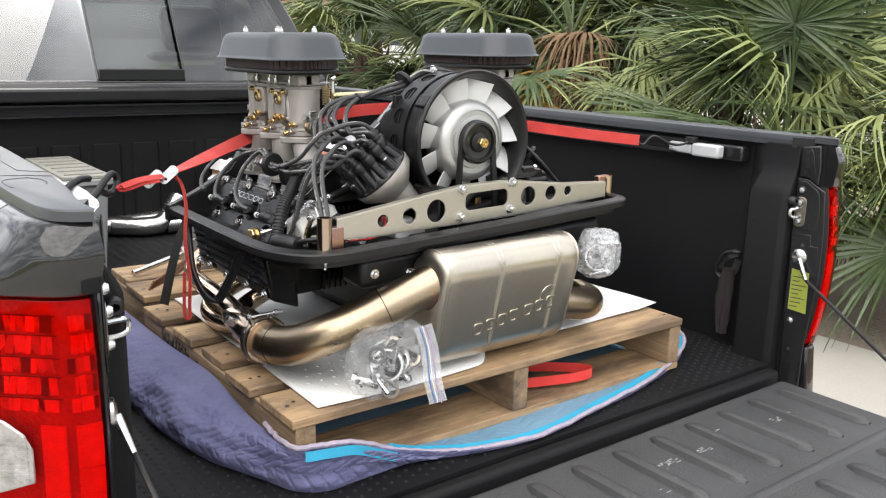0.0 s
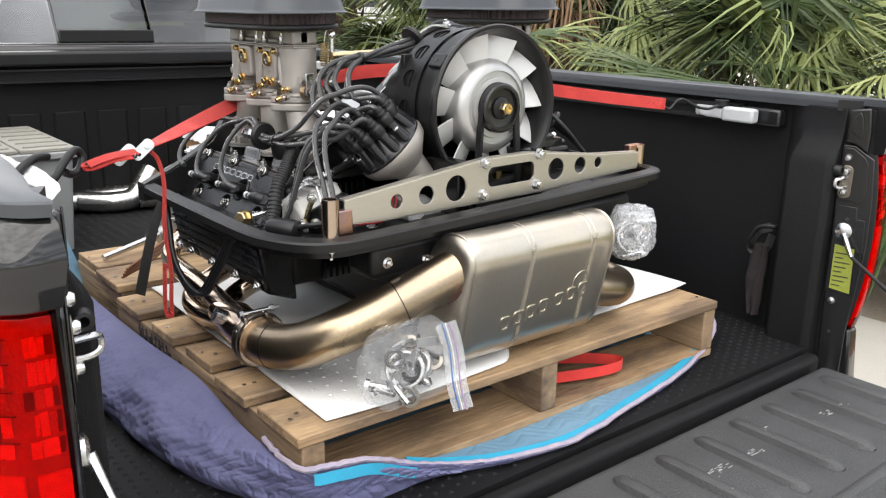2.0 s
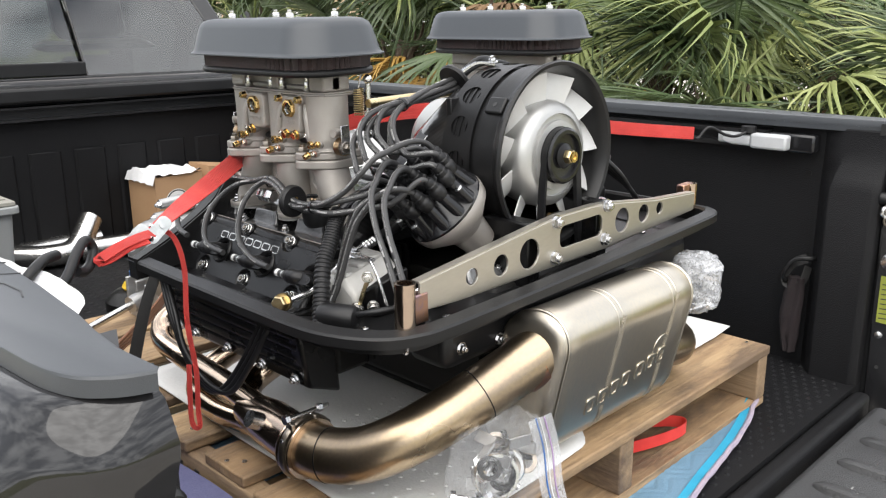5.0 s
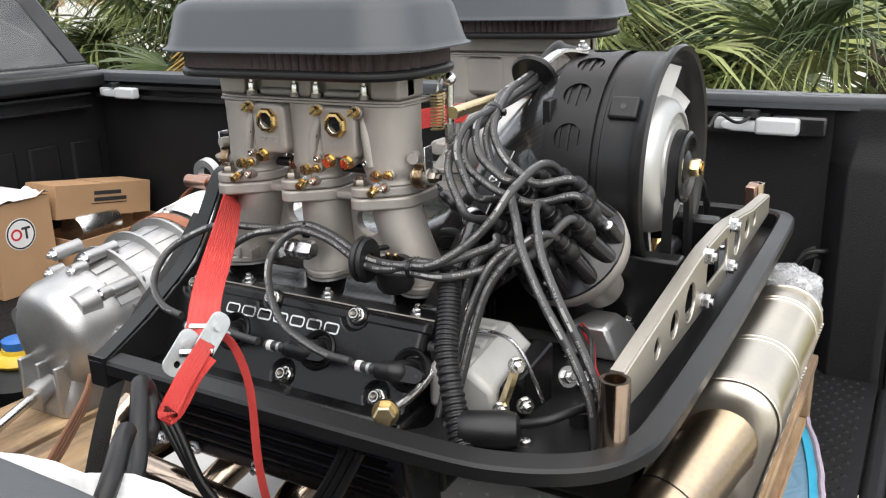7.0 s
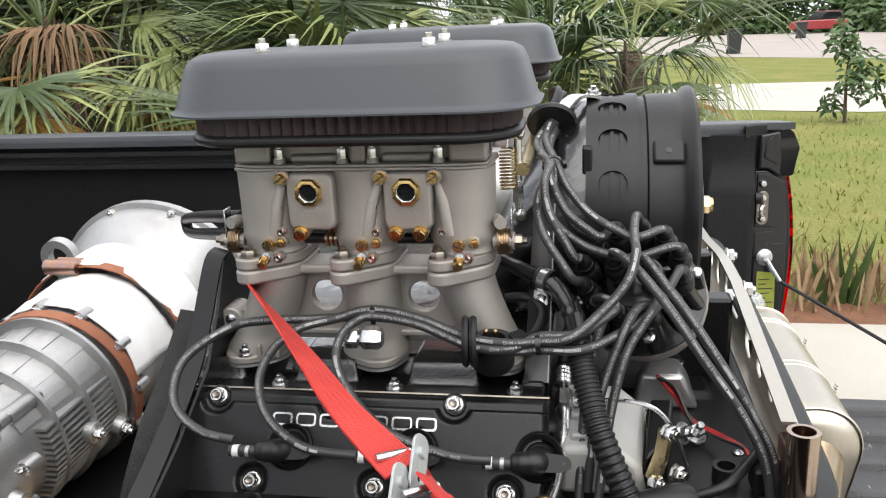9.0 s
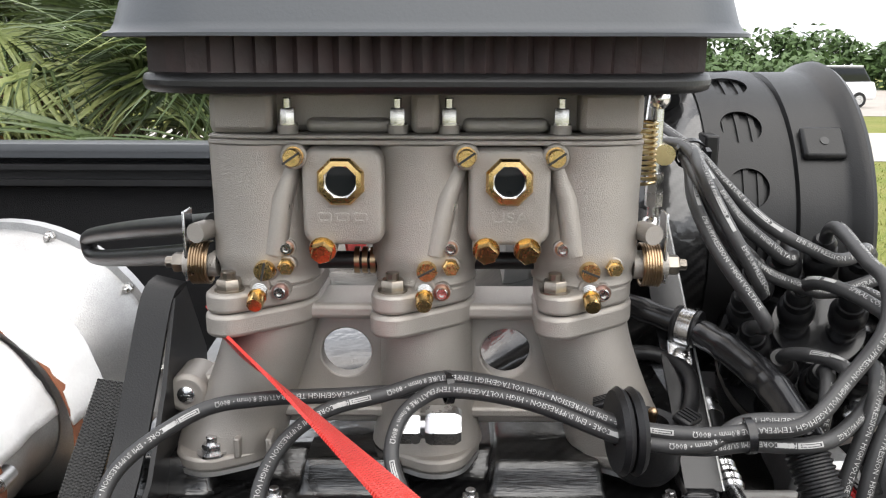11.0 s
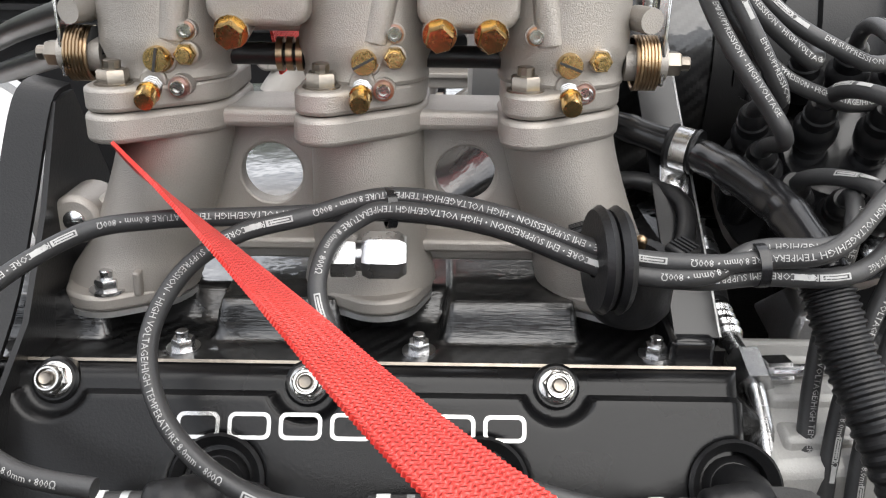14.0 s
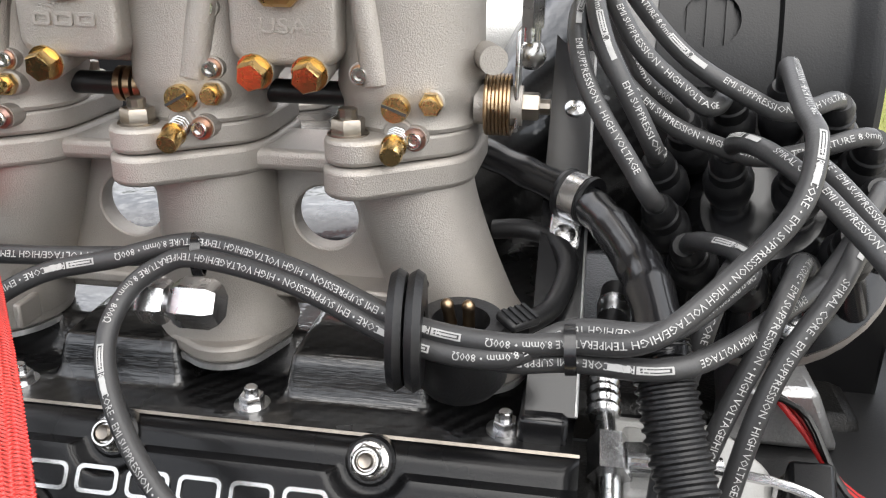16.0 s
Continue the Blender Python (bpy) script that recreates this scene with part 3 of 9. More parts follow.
# dry weeds along the driveway
s = Shape()
rnd = random.Random(6)
for _ in range(2600):
    x, y = 3.75 + rnd.random() * 0.75, -13 + rnd.random() * 13.7
    h = rnd.uniform(0.12, 0.36)
    a, w = rnd.uniform(0, 6.28), rnd.uniform(0.004, 0.012)
    l = Vector((rnd.uniform(-0.12, 0.12), rnd.uniform(-0.12, 0.12), 0))
    c = Vector((x, y, -0.03))
    d = Vector((math.cos(a), math.sin(a), 0)) * w
    s.add([c - d, c + d, c + l * 0.6 + d * 1.3 + Vector((0, 0, h * 0.7)), c + l + Vector((0, 0, h)), c + l * 0.6 - d * 1.3 + Vector((0, 0, h * 0.7))], [(0, 1, 2, 3, 4)])
solid("dry_weeds", s, dry_stalk, "tall dry brown weeds along the driveway edge", "weeds", kind="stuff")
s = Shape()
for k in range(14):
    x, y, h = 3.9 + rnd.random() * 0.2, -1.15 + rnd.random() * 0.2, rnd.uniform(0.25, 0.5)
    s.add([(x - 0.02, y - 0.02, -0.03), (x + 0.02, y + 0.02, -0.03), (x + rnd.uniform(-0.1, 0.1), y + rnd.uniform(-0.12, 0.12), h)], [(0, 1, 2)])
solid("green_weed", s, hedge_leaf, "small green weed among the dry stalks", "weed", kind="stuff")
# short grass blades on the lawn that lies near
s = Shape()
for _ in range(9000):
    x = 4.4 + rnd.random() ** 1.6 * 9.5
    y = -8.5 + rnd.random() * 9.0 - (x - 4.4) * 0.1
    h = rnd.uniform(0.03, 0.08)
    d = Vector((rnd.uniform(-1, 1), rnd.uniform(-1, 1), 0)) * 0.012
    c = Vector((x, y, -0.03))
    s.add([c - d, c + d, c + Vector((rnd.uniform(-0.04, 0.04), rnd.uniform(-0.04, 0.04), h))], [(0, 1, 2)])
solid("grass", s, mat("grass_blades", (0.19, 0.245, 0.055), (0.29, 0.275, 0.10), 0.9, scale=1.0, fine=8), "short uneven lawn grass, partly dried out", "grass", kind="stuff")


def hedge(name, x0, y0, x1, y1, h, n, label):
    s = Shape()
    rnd = random.Random(n)
    for _ in range(n):
        t = rnd.random()
        c = (x0 + (x1 - x0) * t + rnd.uniform(-1, 1), y0 + (y1 - y0) * t + rnd.uniform(-1, 1), rnd.random() * h)
        leaf_cluster(s, c, 1.1, 34, rnd, 0.8)
    return solid(name, s, hedge_leaf, label, "hedge", kind="stuff")


hedge("far_hedge", 70, -40, 96, 16, 4.5, 420, "dense green shrubs on the far side of the street")
hedge("far_shrubs", 62, -26, 80, -22, 2.2, 120, "rounded green shrubs in a front garden")
hedge("far_trees", 40, 26, 100, 30, 9, 380, "dark green trees behind the palms")
hedge("back_trees", 8, 26, 34, 30, 6, 260, "dark green trees behind the house")

# house, fence, bins and cars far off
house = thing("house", "single-storey peach stucco house behind the palms", "house", (8.0, 16.0, -0.03))
part("wall", Shape().box((3.0, 15.0, -0.03), (14.0, 21.0, 2.9)), stucco, house)
part("roof", Shape().prism([(-0.6, 0), (6.6, 0), (3.0, 1.6)], 12.0, Matrix.Translation((2.5, 15.0, 2.9)) @ Matrix(((0, 0, 1, 0), (1, 0, 0, 0), (0, 1, 0, 0), (0, 0, 0, 1)))), trunk_bark, house, "brown shingle roof")
for x in (4.2, 8.5):
    w = part("window", Shape().box((x, 14.96, 0.95), (x + 1.5, 15.02, 2.15)), white_vinyl, house, "white framed window")
    part("pane", Shape().box((x + 0.08, 14.93, 1.03), (x + 1.42, 14.957, 2.07)), smoke_glass, w)
fence = thing("vinyl_fence", "white vinyl fence with capped posts", "fence", (6.0, 12.0, -0.03))
for k in range(6):
    x = 3.2 + k * 1.6
    part("post", Shape().box((x, 11.94, -0.03), (x + 0.12, 12.06, 1.75)).box((x - 0.015, 11.925, 1.75), (x + 0.135, 12.075, 1.80)), white_vinyl, fence)
    if k < 5:
        part("panel", Shape().box((x + 0.122, 11.98, 0.05), (x + 1.598, 12.02, 1.62)), white_vinyl, fence)


def bin_cart(x, y, label):
    b = thing("wheelie_bin", label, "bin", (x, y, -0.03), group="bins by the street")
    s = Shape().loft([[Vector((x + a * k, y + c * k, z)) for a, c in ((-0.3, -0.3), (0.3, -0.3), (0.3, 0.3), (-0.3, 0.3))] for k, z in ((0.8, 0.0), (1.0, 1.0))])
    part("body", s, bin_black, b)
    part("lid", Shape().box((x - 0.34, y - 0.34, 1.0), (x + 0.34, y + 0.34, 1.08)), bin_black, b)
    for d in (-0.26, 0.26):
        part("wheel", Shape().cyl((x + 0.3, y + d - 0.03, 0.08), (x + 0.3, y + d + 0.03, 0.08), 0.11, n=12), rubber, b)


bin_cart(50.0, -16.0, "black wheeled bin on the far verge")
bin_cart(62.0, -13.8, "black wheeled bin at the kerb")
bin_cart(40.0, -6.0, "dark wheeled bin behind the palm fronds")


def parked_car(x, y, yaw, paintwork, label, tall):
    m = Matrix.Translation((x, y, -0.02)) @ Matrix.Rotation(radians(yaw), 4, "Z")
    car = thing("parked_car", label, "car", (x, y, -0.02), group="cars across the street")
    h = 1.0 if tall else 0.85
    prof = [(-2.2, 0.35), (2.2, 0.35), (2.25, 0.7), (2.1, h), (1.1, h + 0.08), (-2.1, h + 0.12), (-2.25, 0.7)]
    turn = Matrix(((1, 0, 0, 0), (0, 0, 1, -0.9), (0, 1, 0, 0), (0, 0, 0, 1)))
    part("body", Shape().prism(prof, 1.8, m @ turn), paintwork, car, bevel=0.08)
    top = 1.75 if tall else 1.5
    roof = [(-2.05, h + 0.1), (1.05, h + 0.08), (0.25, top), (-1.6, top)]
    part("cabin", Shape().prism(roof, 1.56, m @ Matrix.Translation((0, 0.12, 0)) @ turn), smoke_glass, car, "dark window glass", bevel=0.06)
    part("roof", Shape().box((-1.62, -0.74, top), (0.26, 0.74, top + 0.05), m), paintwork, car, bevel=0.02)
    for wx in (-1.4, 1.4):
        for wy in (-0.93, 0.71):
            wh = part("wheel", Shape().lathe([(0.20, 0), (0.33, 0.0), (0.34, 0.05), (0.34, 0.17), (0.33, 0.22), (0.2, 0.22)], m @ Matrix.Translation((wx, wy, 0.34)) @ Matrix.Rotation(radians(-90), 4, "X")), rubber, car)
            part("rim", Shape().lathe([(0.001, -0.005), (0.2, -0.004), (0.2, 0.224), (0.001, 0.225)], m @ Matrix.Translation((wx, wy, 0.34)) @ Matrix.Rotation(radians(-90), 4, "X")), zinc, wh)


parked_car(76, -18.2, 80, car_red, "dark red SUV parked across the street", True)
parked_car(37.2, -15.2, 100, car_white, "white car parked across the street", True)

# ---------------------------------------------------------------- pickup truck
truck = thing("pickup_truck", "dark grey pickup with black bed liner and its tailgate down", "pickup truck", (0, 1.2, 0.0))
s = Shape().box((-0.86, 0.035, 0.795), (0.86, 2.47, 0.825))
floor_part = part("bed_floor", s, liner, truck, "black textured rubber bed floor")
s = Shape()
for j in range(26):
    for i in range(72):
        if j > 15 and abs(i * 0.0235 - 0.84) < 0.45:
            continue
        x, y = -0.835 + i * 0.0235, 0.06 + j * 0.0235 + (0.012 if i % 2 else 0)
        s.add([(x - 0.005, y - 0.005, 0.825), (x + 0.005, y - 0.005, 0.825), (x + 0.005, y + 0.005, 0.825), (x - 0.005, y + 0.005, 0.825), (x, y, 0.8285)],
              [(0, 1, 4), (1, 2, 4), (2, 3, 4), (3, 0, 4)])
for j in range(60):
    for i in range(46):
        x, y = -0.83 + i * 0.0365, 0.68 + j * 0.0295 + (0.015 if i % 2 else 0)
        s.add([(x - 0.012, y - 0.004, 0.825), (x + 0.012, y - 0.004, 0.825), (x + 0.012, y + 0.004, 0.825), (x - 0.012, y + 0.004, 0.825), (x, y, 0.828)],
              [(0, 1, 4), (1, 2, 4), (2, 3, 4), (3, 0, 4)])
tagged(part("floor_studs", s, liner, floor_part), kind="stuff")
part("floor_edge", Shape().box((-0.80, -0.004, 0.70), (0.80, 0.033, 0.821)), liner, truck, "moulded black end lip of the bed floor", bevel=0.012, segs=3)

turn_y = Matrix(((1, 0, 0, 0), (0, 0, 1, 0), (0, 1, 0, 0), (0, 0, 0, 1)))


def along_y(poly, y0, y1, side=1):
    """A prism along y from a profile in x and z; side -1 mirrors it."""
    s = Shape().prism([(x * side, z) for x, z in poly], y1 - y0, Matrix.Translation((0, y0, 0)) @ turn_y)
    return s


def lamp_bow(z):
    """How far the tail bows back at mid-height."""
    return 0.021 * ((z - 1.11) / 0.20) ** 2


def bedside(side):
    top = 1.400 if side < 0 else 1.411
    label = "black bed liner side wall"
    part("bed_wall", along_y([(0.862, 0.80), (0.90, 0.80), (0.90, top - 0.020), (0.862, top - 0.020)], 0.17, 2.46, side), liner, truck, label)

    def upright(poly, z0, z1):
        return Shape().prism([(x * side, y) for x, y in poly], z1 - z0, Matrix.Translation((0, 0, z0)))

    def bowed(poly, levels):
        """Plan polygon stacked up the bowed tail; its rear points follow the bow."""
        return Shape().loft([[Vector((x * side, y + (lamp_bow(z) if y < 0.10 else 0.0), z)) for x, y in poly] for z in levels])

    # rear pillar, bulging into the bed and falling back towards the cap, with a slanting end face
    rings = []
    for z, d in ((0.70, 0.0), (1.262, 0.0), (1.285, 0.010), (1.310, 0.026), (1.340, 0.037), (top - 0.022, 0.040)):
        rings.append([Vector((x * side, y, z)) for x, y in ((0.800 + d, 0.050), (0.812 + 0.64 * d, 0.036), (0.8440, 0.036), (0.8595, -0.026), (0.866, -0.010), (0.905, 0.180), (0.862, 0.180), (0.800 + d, 0.138 - 0.3 * d))])
    part("bed_pillar", Shape().loft(rings), liner, truck, "black end pillar of the bed", bevel=0.005, segs=3, sharp=50)
    jd = Vector((0.2375 * side, -0.9714, 0))
    jn = Vector((-0.9714 * side, -0.2375, 0))
    JM = Matrix((jd, Vector((0, 0, 1)), jn)).transposed().to_4x4()
    JM.translation = Vector((0.848 * side, 0.012, 0)) + jn * 0.0005

    def jamb(poly, d0, d1):
        return Shape().prism(poly, d1 - d0, JM @ Matrix.Translation((0, 0, d0)))

    # cargo track under the cap
    t = part("cargo_track", along_y([(0.820, 1.331), (0.861, 1.331), (0.861, 1.372), (0.820, 1.372), (0.820, 1.362), (0.846, 1.362), (0.846, 1.342), (0.820, 1.342)], 0.30, 2.40, side), black_satin, truck, "black slotted tie-down track")
    part("end_block", along_y([(0.822, 1.328), (0.862, 1.328), (0.862, 1.370), (0.822, 1.370)], 0.188, 0.296, side), black_gloss, t, bevel=0.006)
    # rail cap: one smooth moulding with a rounded rear corner
    outer = curve([(0.857, -0.047, 0), (0.872, -0.042, 0), (0.886, -0.033, 0), (0.900, -0.016, 0), (0.909, 0.015, 0), (0.913, 0.06, 0), (0.917, 0.13, 0), (0.922, 0.30, 0)], 4)
    outer = [(p[0], p[1]) for p in outer] + [(0.923, 2.47)]
    inner = [(0.829, 2.47), (0.829, 0.60), (0.8315, 0.33), (0.8365, 0.20), (0.8445, 0.10), (0.851, 0.056), (0.8545, 0.012)]

    def cap_ring(z, e):
        return [Vector(((x - e) * side, y + (e if y < 0.0 else 0.0), z)) for x, y in outer] + [Vector(((x + e) * side, y, z)) for x, y in inner]

    c = part("rail_cap", Shape().loft([cap_ring(top - 0.0150, 0.0), cap_ring(top - 0.0026, 0.0004), cap_ring(top - 0.0008, 0.0012), cap_ring(top, 0.0032)]), cap_plastic, truck, "grey-black moulded plastic rail cap", sharp=25)
    part("cap_flange", upright([(0.8296, 2.47), (0.8296, 0.60), (0.8321, 0.33), (0.8371, 0.20), (0.8451, 0.10), (0.8516, 0.060), (0.870, 0.060), (0.870, 2.47)], top - 0.027, top - 0.0151), cap_plastic, c)

    def seam(pts):
        part("cap_seam", Shape().tube([(x * side, y, top + 0.0001) for x, y in pts], 0.0008, flat=(0.0007, 0.0005), up=(0, 0, 1)), ink, c, "thin dark seam")

    seam([(0.8365, 0.2455), (0.868, 0.268), (0.904, 0.282), (0.918, 0.282)])
    seam([(0.833, 0.292), (0.869, 0.325), (0.870, 0.46), (0.858, 0.52)])
    seam([(0.906, 0.160), (0.910, 0.175), (0.909, 0.222), (0.900, 0.240), (0.872, 0.245), (0.858, 0.222), (0.856, 0.190), (0.861, 0.172)])
    # outer skin
    skin = [(0.90, 0.52), (0.985, 0.52), (1.005, 0.62), (1.012, 0.90), (1.010, 1.20), (0.992, 1.294), (0.960, top - 0.055), (0.936, top - 0.024), (0.922, top - 0.0155), (0.90, top - 0.0155)]
    part("outer_panel", along_y(skin, 0.121, 2.50, side), paint, truck, "dark metallic grey body side", bevel=0.004)
    levels = (
        (1.2935, ((0.857, -0.043), (0.890, -0.043), (0.922, -0.024), (0.978, 0.030), (0.992, 0.12))),
        (1.297, ((0.856, -0.048), (0.890, -0.048), (0.922, -0.029), (0.978, 0.026), (0.993, 0.12))),
        (top - 0.080, ((0.853, -0.053), (0.889, -0.053), (0.921, -0.034), (0.966, 0.018), (0.980, 0.12))),
        (top - 0.060, ((0.8505, -0.0565), (0.887, -0.0560), (0.918, -0.037), (0.952, 0.014), (0.964, 0.12))),
        (top - 0.052, ((0.8502, -0.0565), (0.886, -0.0555), (0.917, -0.036), (0.947, 0.014), (0.958, 0.12))),
        (top - 0.036, ((0.8508, -0.0500), (0.884, -0.0480), (0.912, -0.029), (0.936, 0.018), (0.945, 0.12))),
        (top - 0.022, ((0.8520, -0.0440), (0.881, -0.0400), (0.907, -0.021), (0.926, 0.022), (0.934, 0.12))),
        (top - 0.0155, ((0.8540, -0.0370), (0.879, -0.0310), (0.902, -0.012), (0.912, 0.025), (0.920, 0.12))))
    rings = []
    for z, q in levels:
        line = [(p[0], p[1]) for p in curve([(x, y, 0) for x, y in q], 4)]
        rings.append([Vector((x * side, y, z)) for x, y in line + [(0.880, 0.12), (0.862, 0.0)]])
    part("end_panel", Shape().loft(rings), paint, truck, "glossy dark metallic grey corner above the lamp", sharp=50)
    # moulded end cap and jamb
    cover = part("end_cap", jamb([(-0.018, top - 0.024), (0.024, top - 0.018), (0.030, 1.340), (0.028, 1.294), (0.002, 1.312), (-0.020, 1.314)], 0.0, 0.012), black_gloss, truck, "moulded black end cap", bevel=0.004, segs=3)
    part("end_inset", jamb([(-0.010, 1.338), (-0.006, 1.374), (0.004, 1.384), (0.010, 1.372), (0.020, 1.322)], 0.0121, 0.0150), black_gloss, cover, bevel=0.0014)
    part("end_wedge", upright([(0.835, 0.059), (0.858, 0.059), (0.858, 0.010), (0.8545, 0.012)], top - 0.030, top - 0.0052), black_satin, cover)
    right = ((0.040, 0.72), (0.0385, 0.871), (0.048, 0.978), (0.056, 1.082), (0.054, 1.183), (0.045, 1.281), (0.030, 1.290))
    frame_ = part("jamb", jamb([(-0.012, 0.72)] + list(right) + [(0.002, 1.309), (-0.025, 1.309), (-0.025, 1.18), (-0.021, 1.08)], 0.0, 0.006), black_gloss, truck, "dark painted tailgate jamb", bevel=0.003, segs=3)
    part("jamb_step", jamb([(-0.022, 1.184), (0.033, 1.180), (0.039, 1.215), (0.034, 1.272), (0.026, 1.284), (0.000, 1.303), (-0.020, 1.303)], 0.0061, 0.0095), black_gloss, frame_, bevel=0.003, segs=3)
    part("jamb_step", jamb([(-0.018, 0.965), (0.040, 0.972), (0.048, 1.082), (0.045, 1.143), (0.026, 1.143), (0.024, 1.170), (-0.019, 1.172)], 0.0061, 0.0078), black_gloss, frame_, bevel=0.0016)
    for u, z in ((0.007, 1.142), (0.004, 0.868)):
        part("jamb_hole", Shape().lathe([(0.0042, 0), (0.0042, 0.0006)], aim(JM @ Vector((u, z, 0.0079 if z > 1 else 0.0061)), jn), 12), ink, frame_)
    low = [0.52, 0.62, 0.72, 0.80, 0.878]
    part("lower_corner", Shape().loft([[Vector((x * side, y + (0.028 if y < 0.10 else 0.0) - 0.10 * (0.878 - z) * (y < 0.10), z)) for x, y in ((0.862, -0.060), (0.896, -0.060), (0.925, -0.040), (0.990, 0.010), (0.996, 0.12), (0.862, 0.12))] for z in low]), paint, truck, bevel=0.006)
    # lamp, wrapped round the corner
    plan = [(0.862, -0.060), (0.880, -0.060), (0.896, -0.057), (0.912, -0.050), (0.925, -0.040), (0.996, 0.022), (0.996, 0.12), (0.862, 0.12)]
    levels = [0.88 + 0.412 * k / 16 for k in range(17)]
    lamp = part("tail_light", bowed(plan, levels), red_shell, truck, "red tail light with faceted reflector behind a clear red lens", bevel=0.004, segs=3, sharp=50)
    bowl = [(0.8655, -0.0495), (0.890, -0.0495), (0.9195, -0.0305), (0.986, 0.028), (0.986, 0.117), (0.8655, 0.117)]
    part("lamp_housing", bowed(bowl, [0.886 + 0.40 * k / 16 for k in range(17)]), lamp_bowl, lamp, "silvered lamp housing")
    part("lamp_gasket", bowed([(0.8565, -0.046), (0.8605, -0.052), (0.8605, 0.02), (0.8565, 0.02)], levels), black_satin, lamp, "black rubber lamp gasket")
    ld = Vector((0.075 * side, 0.066, 0)).normalized()
    ln = Vector((0.66 * side, -0.751, 0))
    LM = Matrix((ld, Vector((0, 0, 1)), ln)).transposed().to_4x4()
    LM.translation = Vector((0.915 * side, -0.0487, 0))

    def bay(z):
        return Matrix.Translation((0, lamp_bow(z), 0)) @ LM

    rnd = random.Random(9)
    # facets drawn at random bright or dark, so uneven reflections are coloured in
    for z0, h in ((1.146, 0.020), (1.168, 0.026), (1.196, 0.022), (1.220, 0.026), (1.248, 0.022)):
        u = 0.004
        while u < 0.086:
            wd = rnd.uniform(0.005, 0.013)
            tilt = Matrix.Translation((u + wd / 2, z0 + h / 2, -0.0092)) @ Matrix.Rotation(rnd.uniform(-0.28, 0.28), 4, "X") @ Matrix.Rotation(rnd.uniform(-0.35, 0.35), 4, "Y")
            part("reflector_facet", Shape().box((-wd / 2, -h * 0.47, -0.001), (wd / 2, h * 0.47, 0.001), bay(z0 + h / 2) @ tilt), rnd.choice((lamp_chrome, lamp_chrome, red_reflex, red_dark)), lamp)
            u += wd + rnd.uniform(0.0003, 0.0012)
        # facets on the flat beside the bed
        x = 0.868
        while x < 0.893:
            wd = rnd.uniform(0.004, 0.010)
            tilt = Matrix.Translation(((x + wd / 2) * side, -0.0512 + lamp_bow(z0 + h / 2), z0 + h / 2)) @ Matrix.Rotation(rnd.uniform(-0.2, 0.2), 4, "X") @ Matrix.Rotation(rnd.uniform(-0.25, 0.25), 4, "Z")
            part("reflector_facet", Shape().box((-wd / 2, -0.001, -h * 0.46), (wd / 2, 0.001, h * 0.46), tilt), rnd.choice((lamp_chrome, lamp_chrome, red_reflex, red_dark)), lamp)
            x += wd + 0.0006
        part("lens_step", Shape().box((-0.006, z0 + h, -0.0045), (0.088, z0 + h + 0.0014, -0.0025), bay(z0 + h)), red_dark, lamp)
    for a, b in ((0.905, 0.955), (0.957, 1.010), (1.012, 1.068), (1.070, 1.128)):
        part("reflex_panel", Shape().box((-0.002, a, -0.0115), (0.030, b, -0.008), bay((a + b) / 2)), red_reflex, lamp, "fine-grained red reflector")
        if b < 1.02:
            part("reflex_panel", Shape().box((0.033, a, -0.0115), (0.086, b, -0.008), bay((a + b) / 2)), red_reflex, lamp, "fine-grained red reflector")
        part("inner_strip", bowed([(0.866, -0.0545), (0.897, -0.0520), (0.897, -0.0480), (0.866, -0.0480)], [a, (a + b) / 2, b]), red_reflex, lamp)
    rev = [(0.036, 1.055), (0.108, 1.030), (0.108, 1.150), (0.070, 1.137), (0.046, 1.120), (0.036, 1.10)]
    part("reverse_lamp", Shape().prism(rev, 0.005, LM), clear_lens, lamp, "clear ribbed reversing lamp", bevel=0.002)
    for k in range(10):
        z = 1.058 + k * 0.0062
        part("lens_rib", Shape().box((0.042, z, 0.0052), (0.104, z + 0.0035, 0.0062), LM), clear_lens, lamp)
    # striker and cable
    def jp(u, z, d):
        return JM @ Vector((u, z, d))

    st = part("striker_plate", jamb(rounded(-0.022, 1.188, 0.006, 1.264, 0.013), 0.0096, 0.0125), dark_steel, truck, "zinc striker plate with wire loop", bevel=0.002)
    part("striker_loop", Shape().tube(curve([jp(-0.006, 1.236, 0.012), jp(-0.012, 1.236, 0.028), jp(-0.022, 1.232, 0.038), jp(-0.022, 1.218, 0.038), jp(-0.012, 1.214, 0.028), jp(-0.006, 1.214, 0.012)], 4), 0.0042, 8), zinc, st)
    for z in (1.203, 1.250, 1.281):
        part("bolt", Shape().lathe([(0.0085, 0), (0.0085, 0.004), (0.006, 0.008), (0.0001, 0.009)], aim(jp(-0.009, z, 0.0125 if z < 1.27 else 0.0096), jn), 12), zinc, st)
    part("screw", Shape().lathe([(0.009, 0), (0.008, 0.004), (0.0001, 0.007)], aim(jp(-0.001, 0.944, 0.006), jn), 12), zinc, truck)
    pl = part("cable_bracket", Shape().lathe([(0.019, 0), (0.019, 0.005), (0.010, 0.009), (0.0001, 0.010)], aim(jp(0.003, 1.113, 0.0079), jn), 16), zinc, truck, "round steel cable end with bolt")
    e0, e1 = jp(0.006, 1.108, 0.016), jp(0.032, 1.062, 0.034)
    end = Vector((0.79 * side, -0.47, 0.80))
    part("ferrule", Shape().cyl(e0, e1, 0.007, 0.0045, 10), zinc, pl)
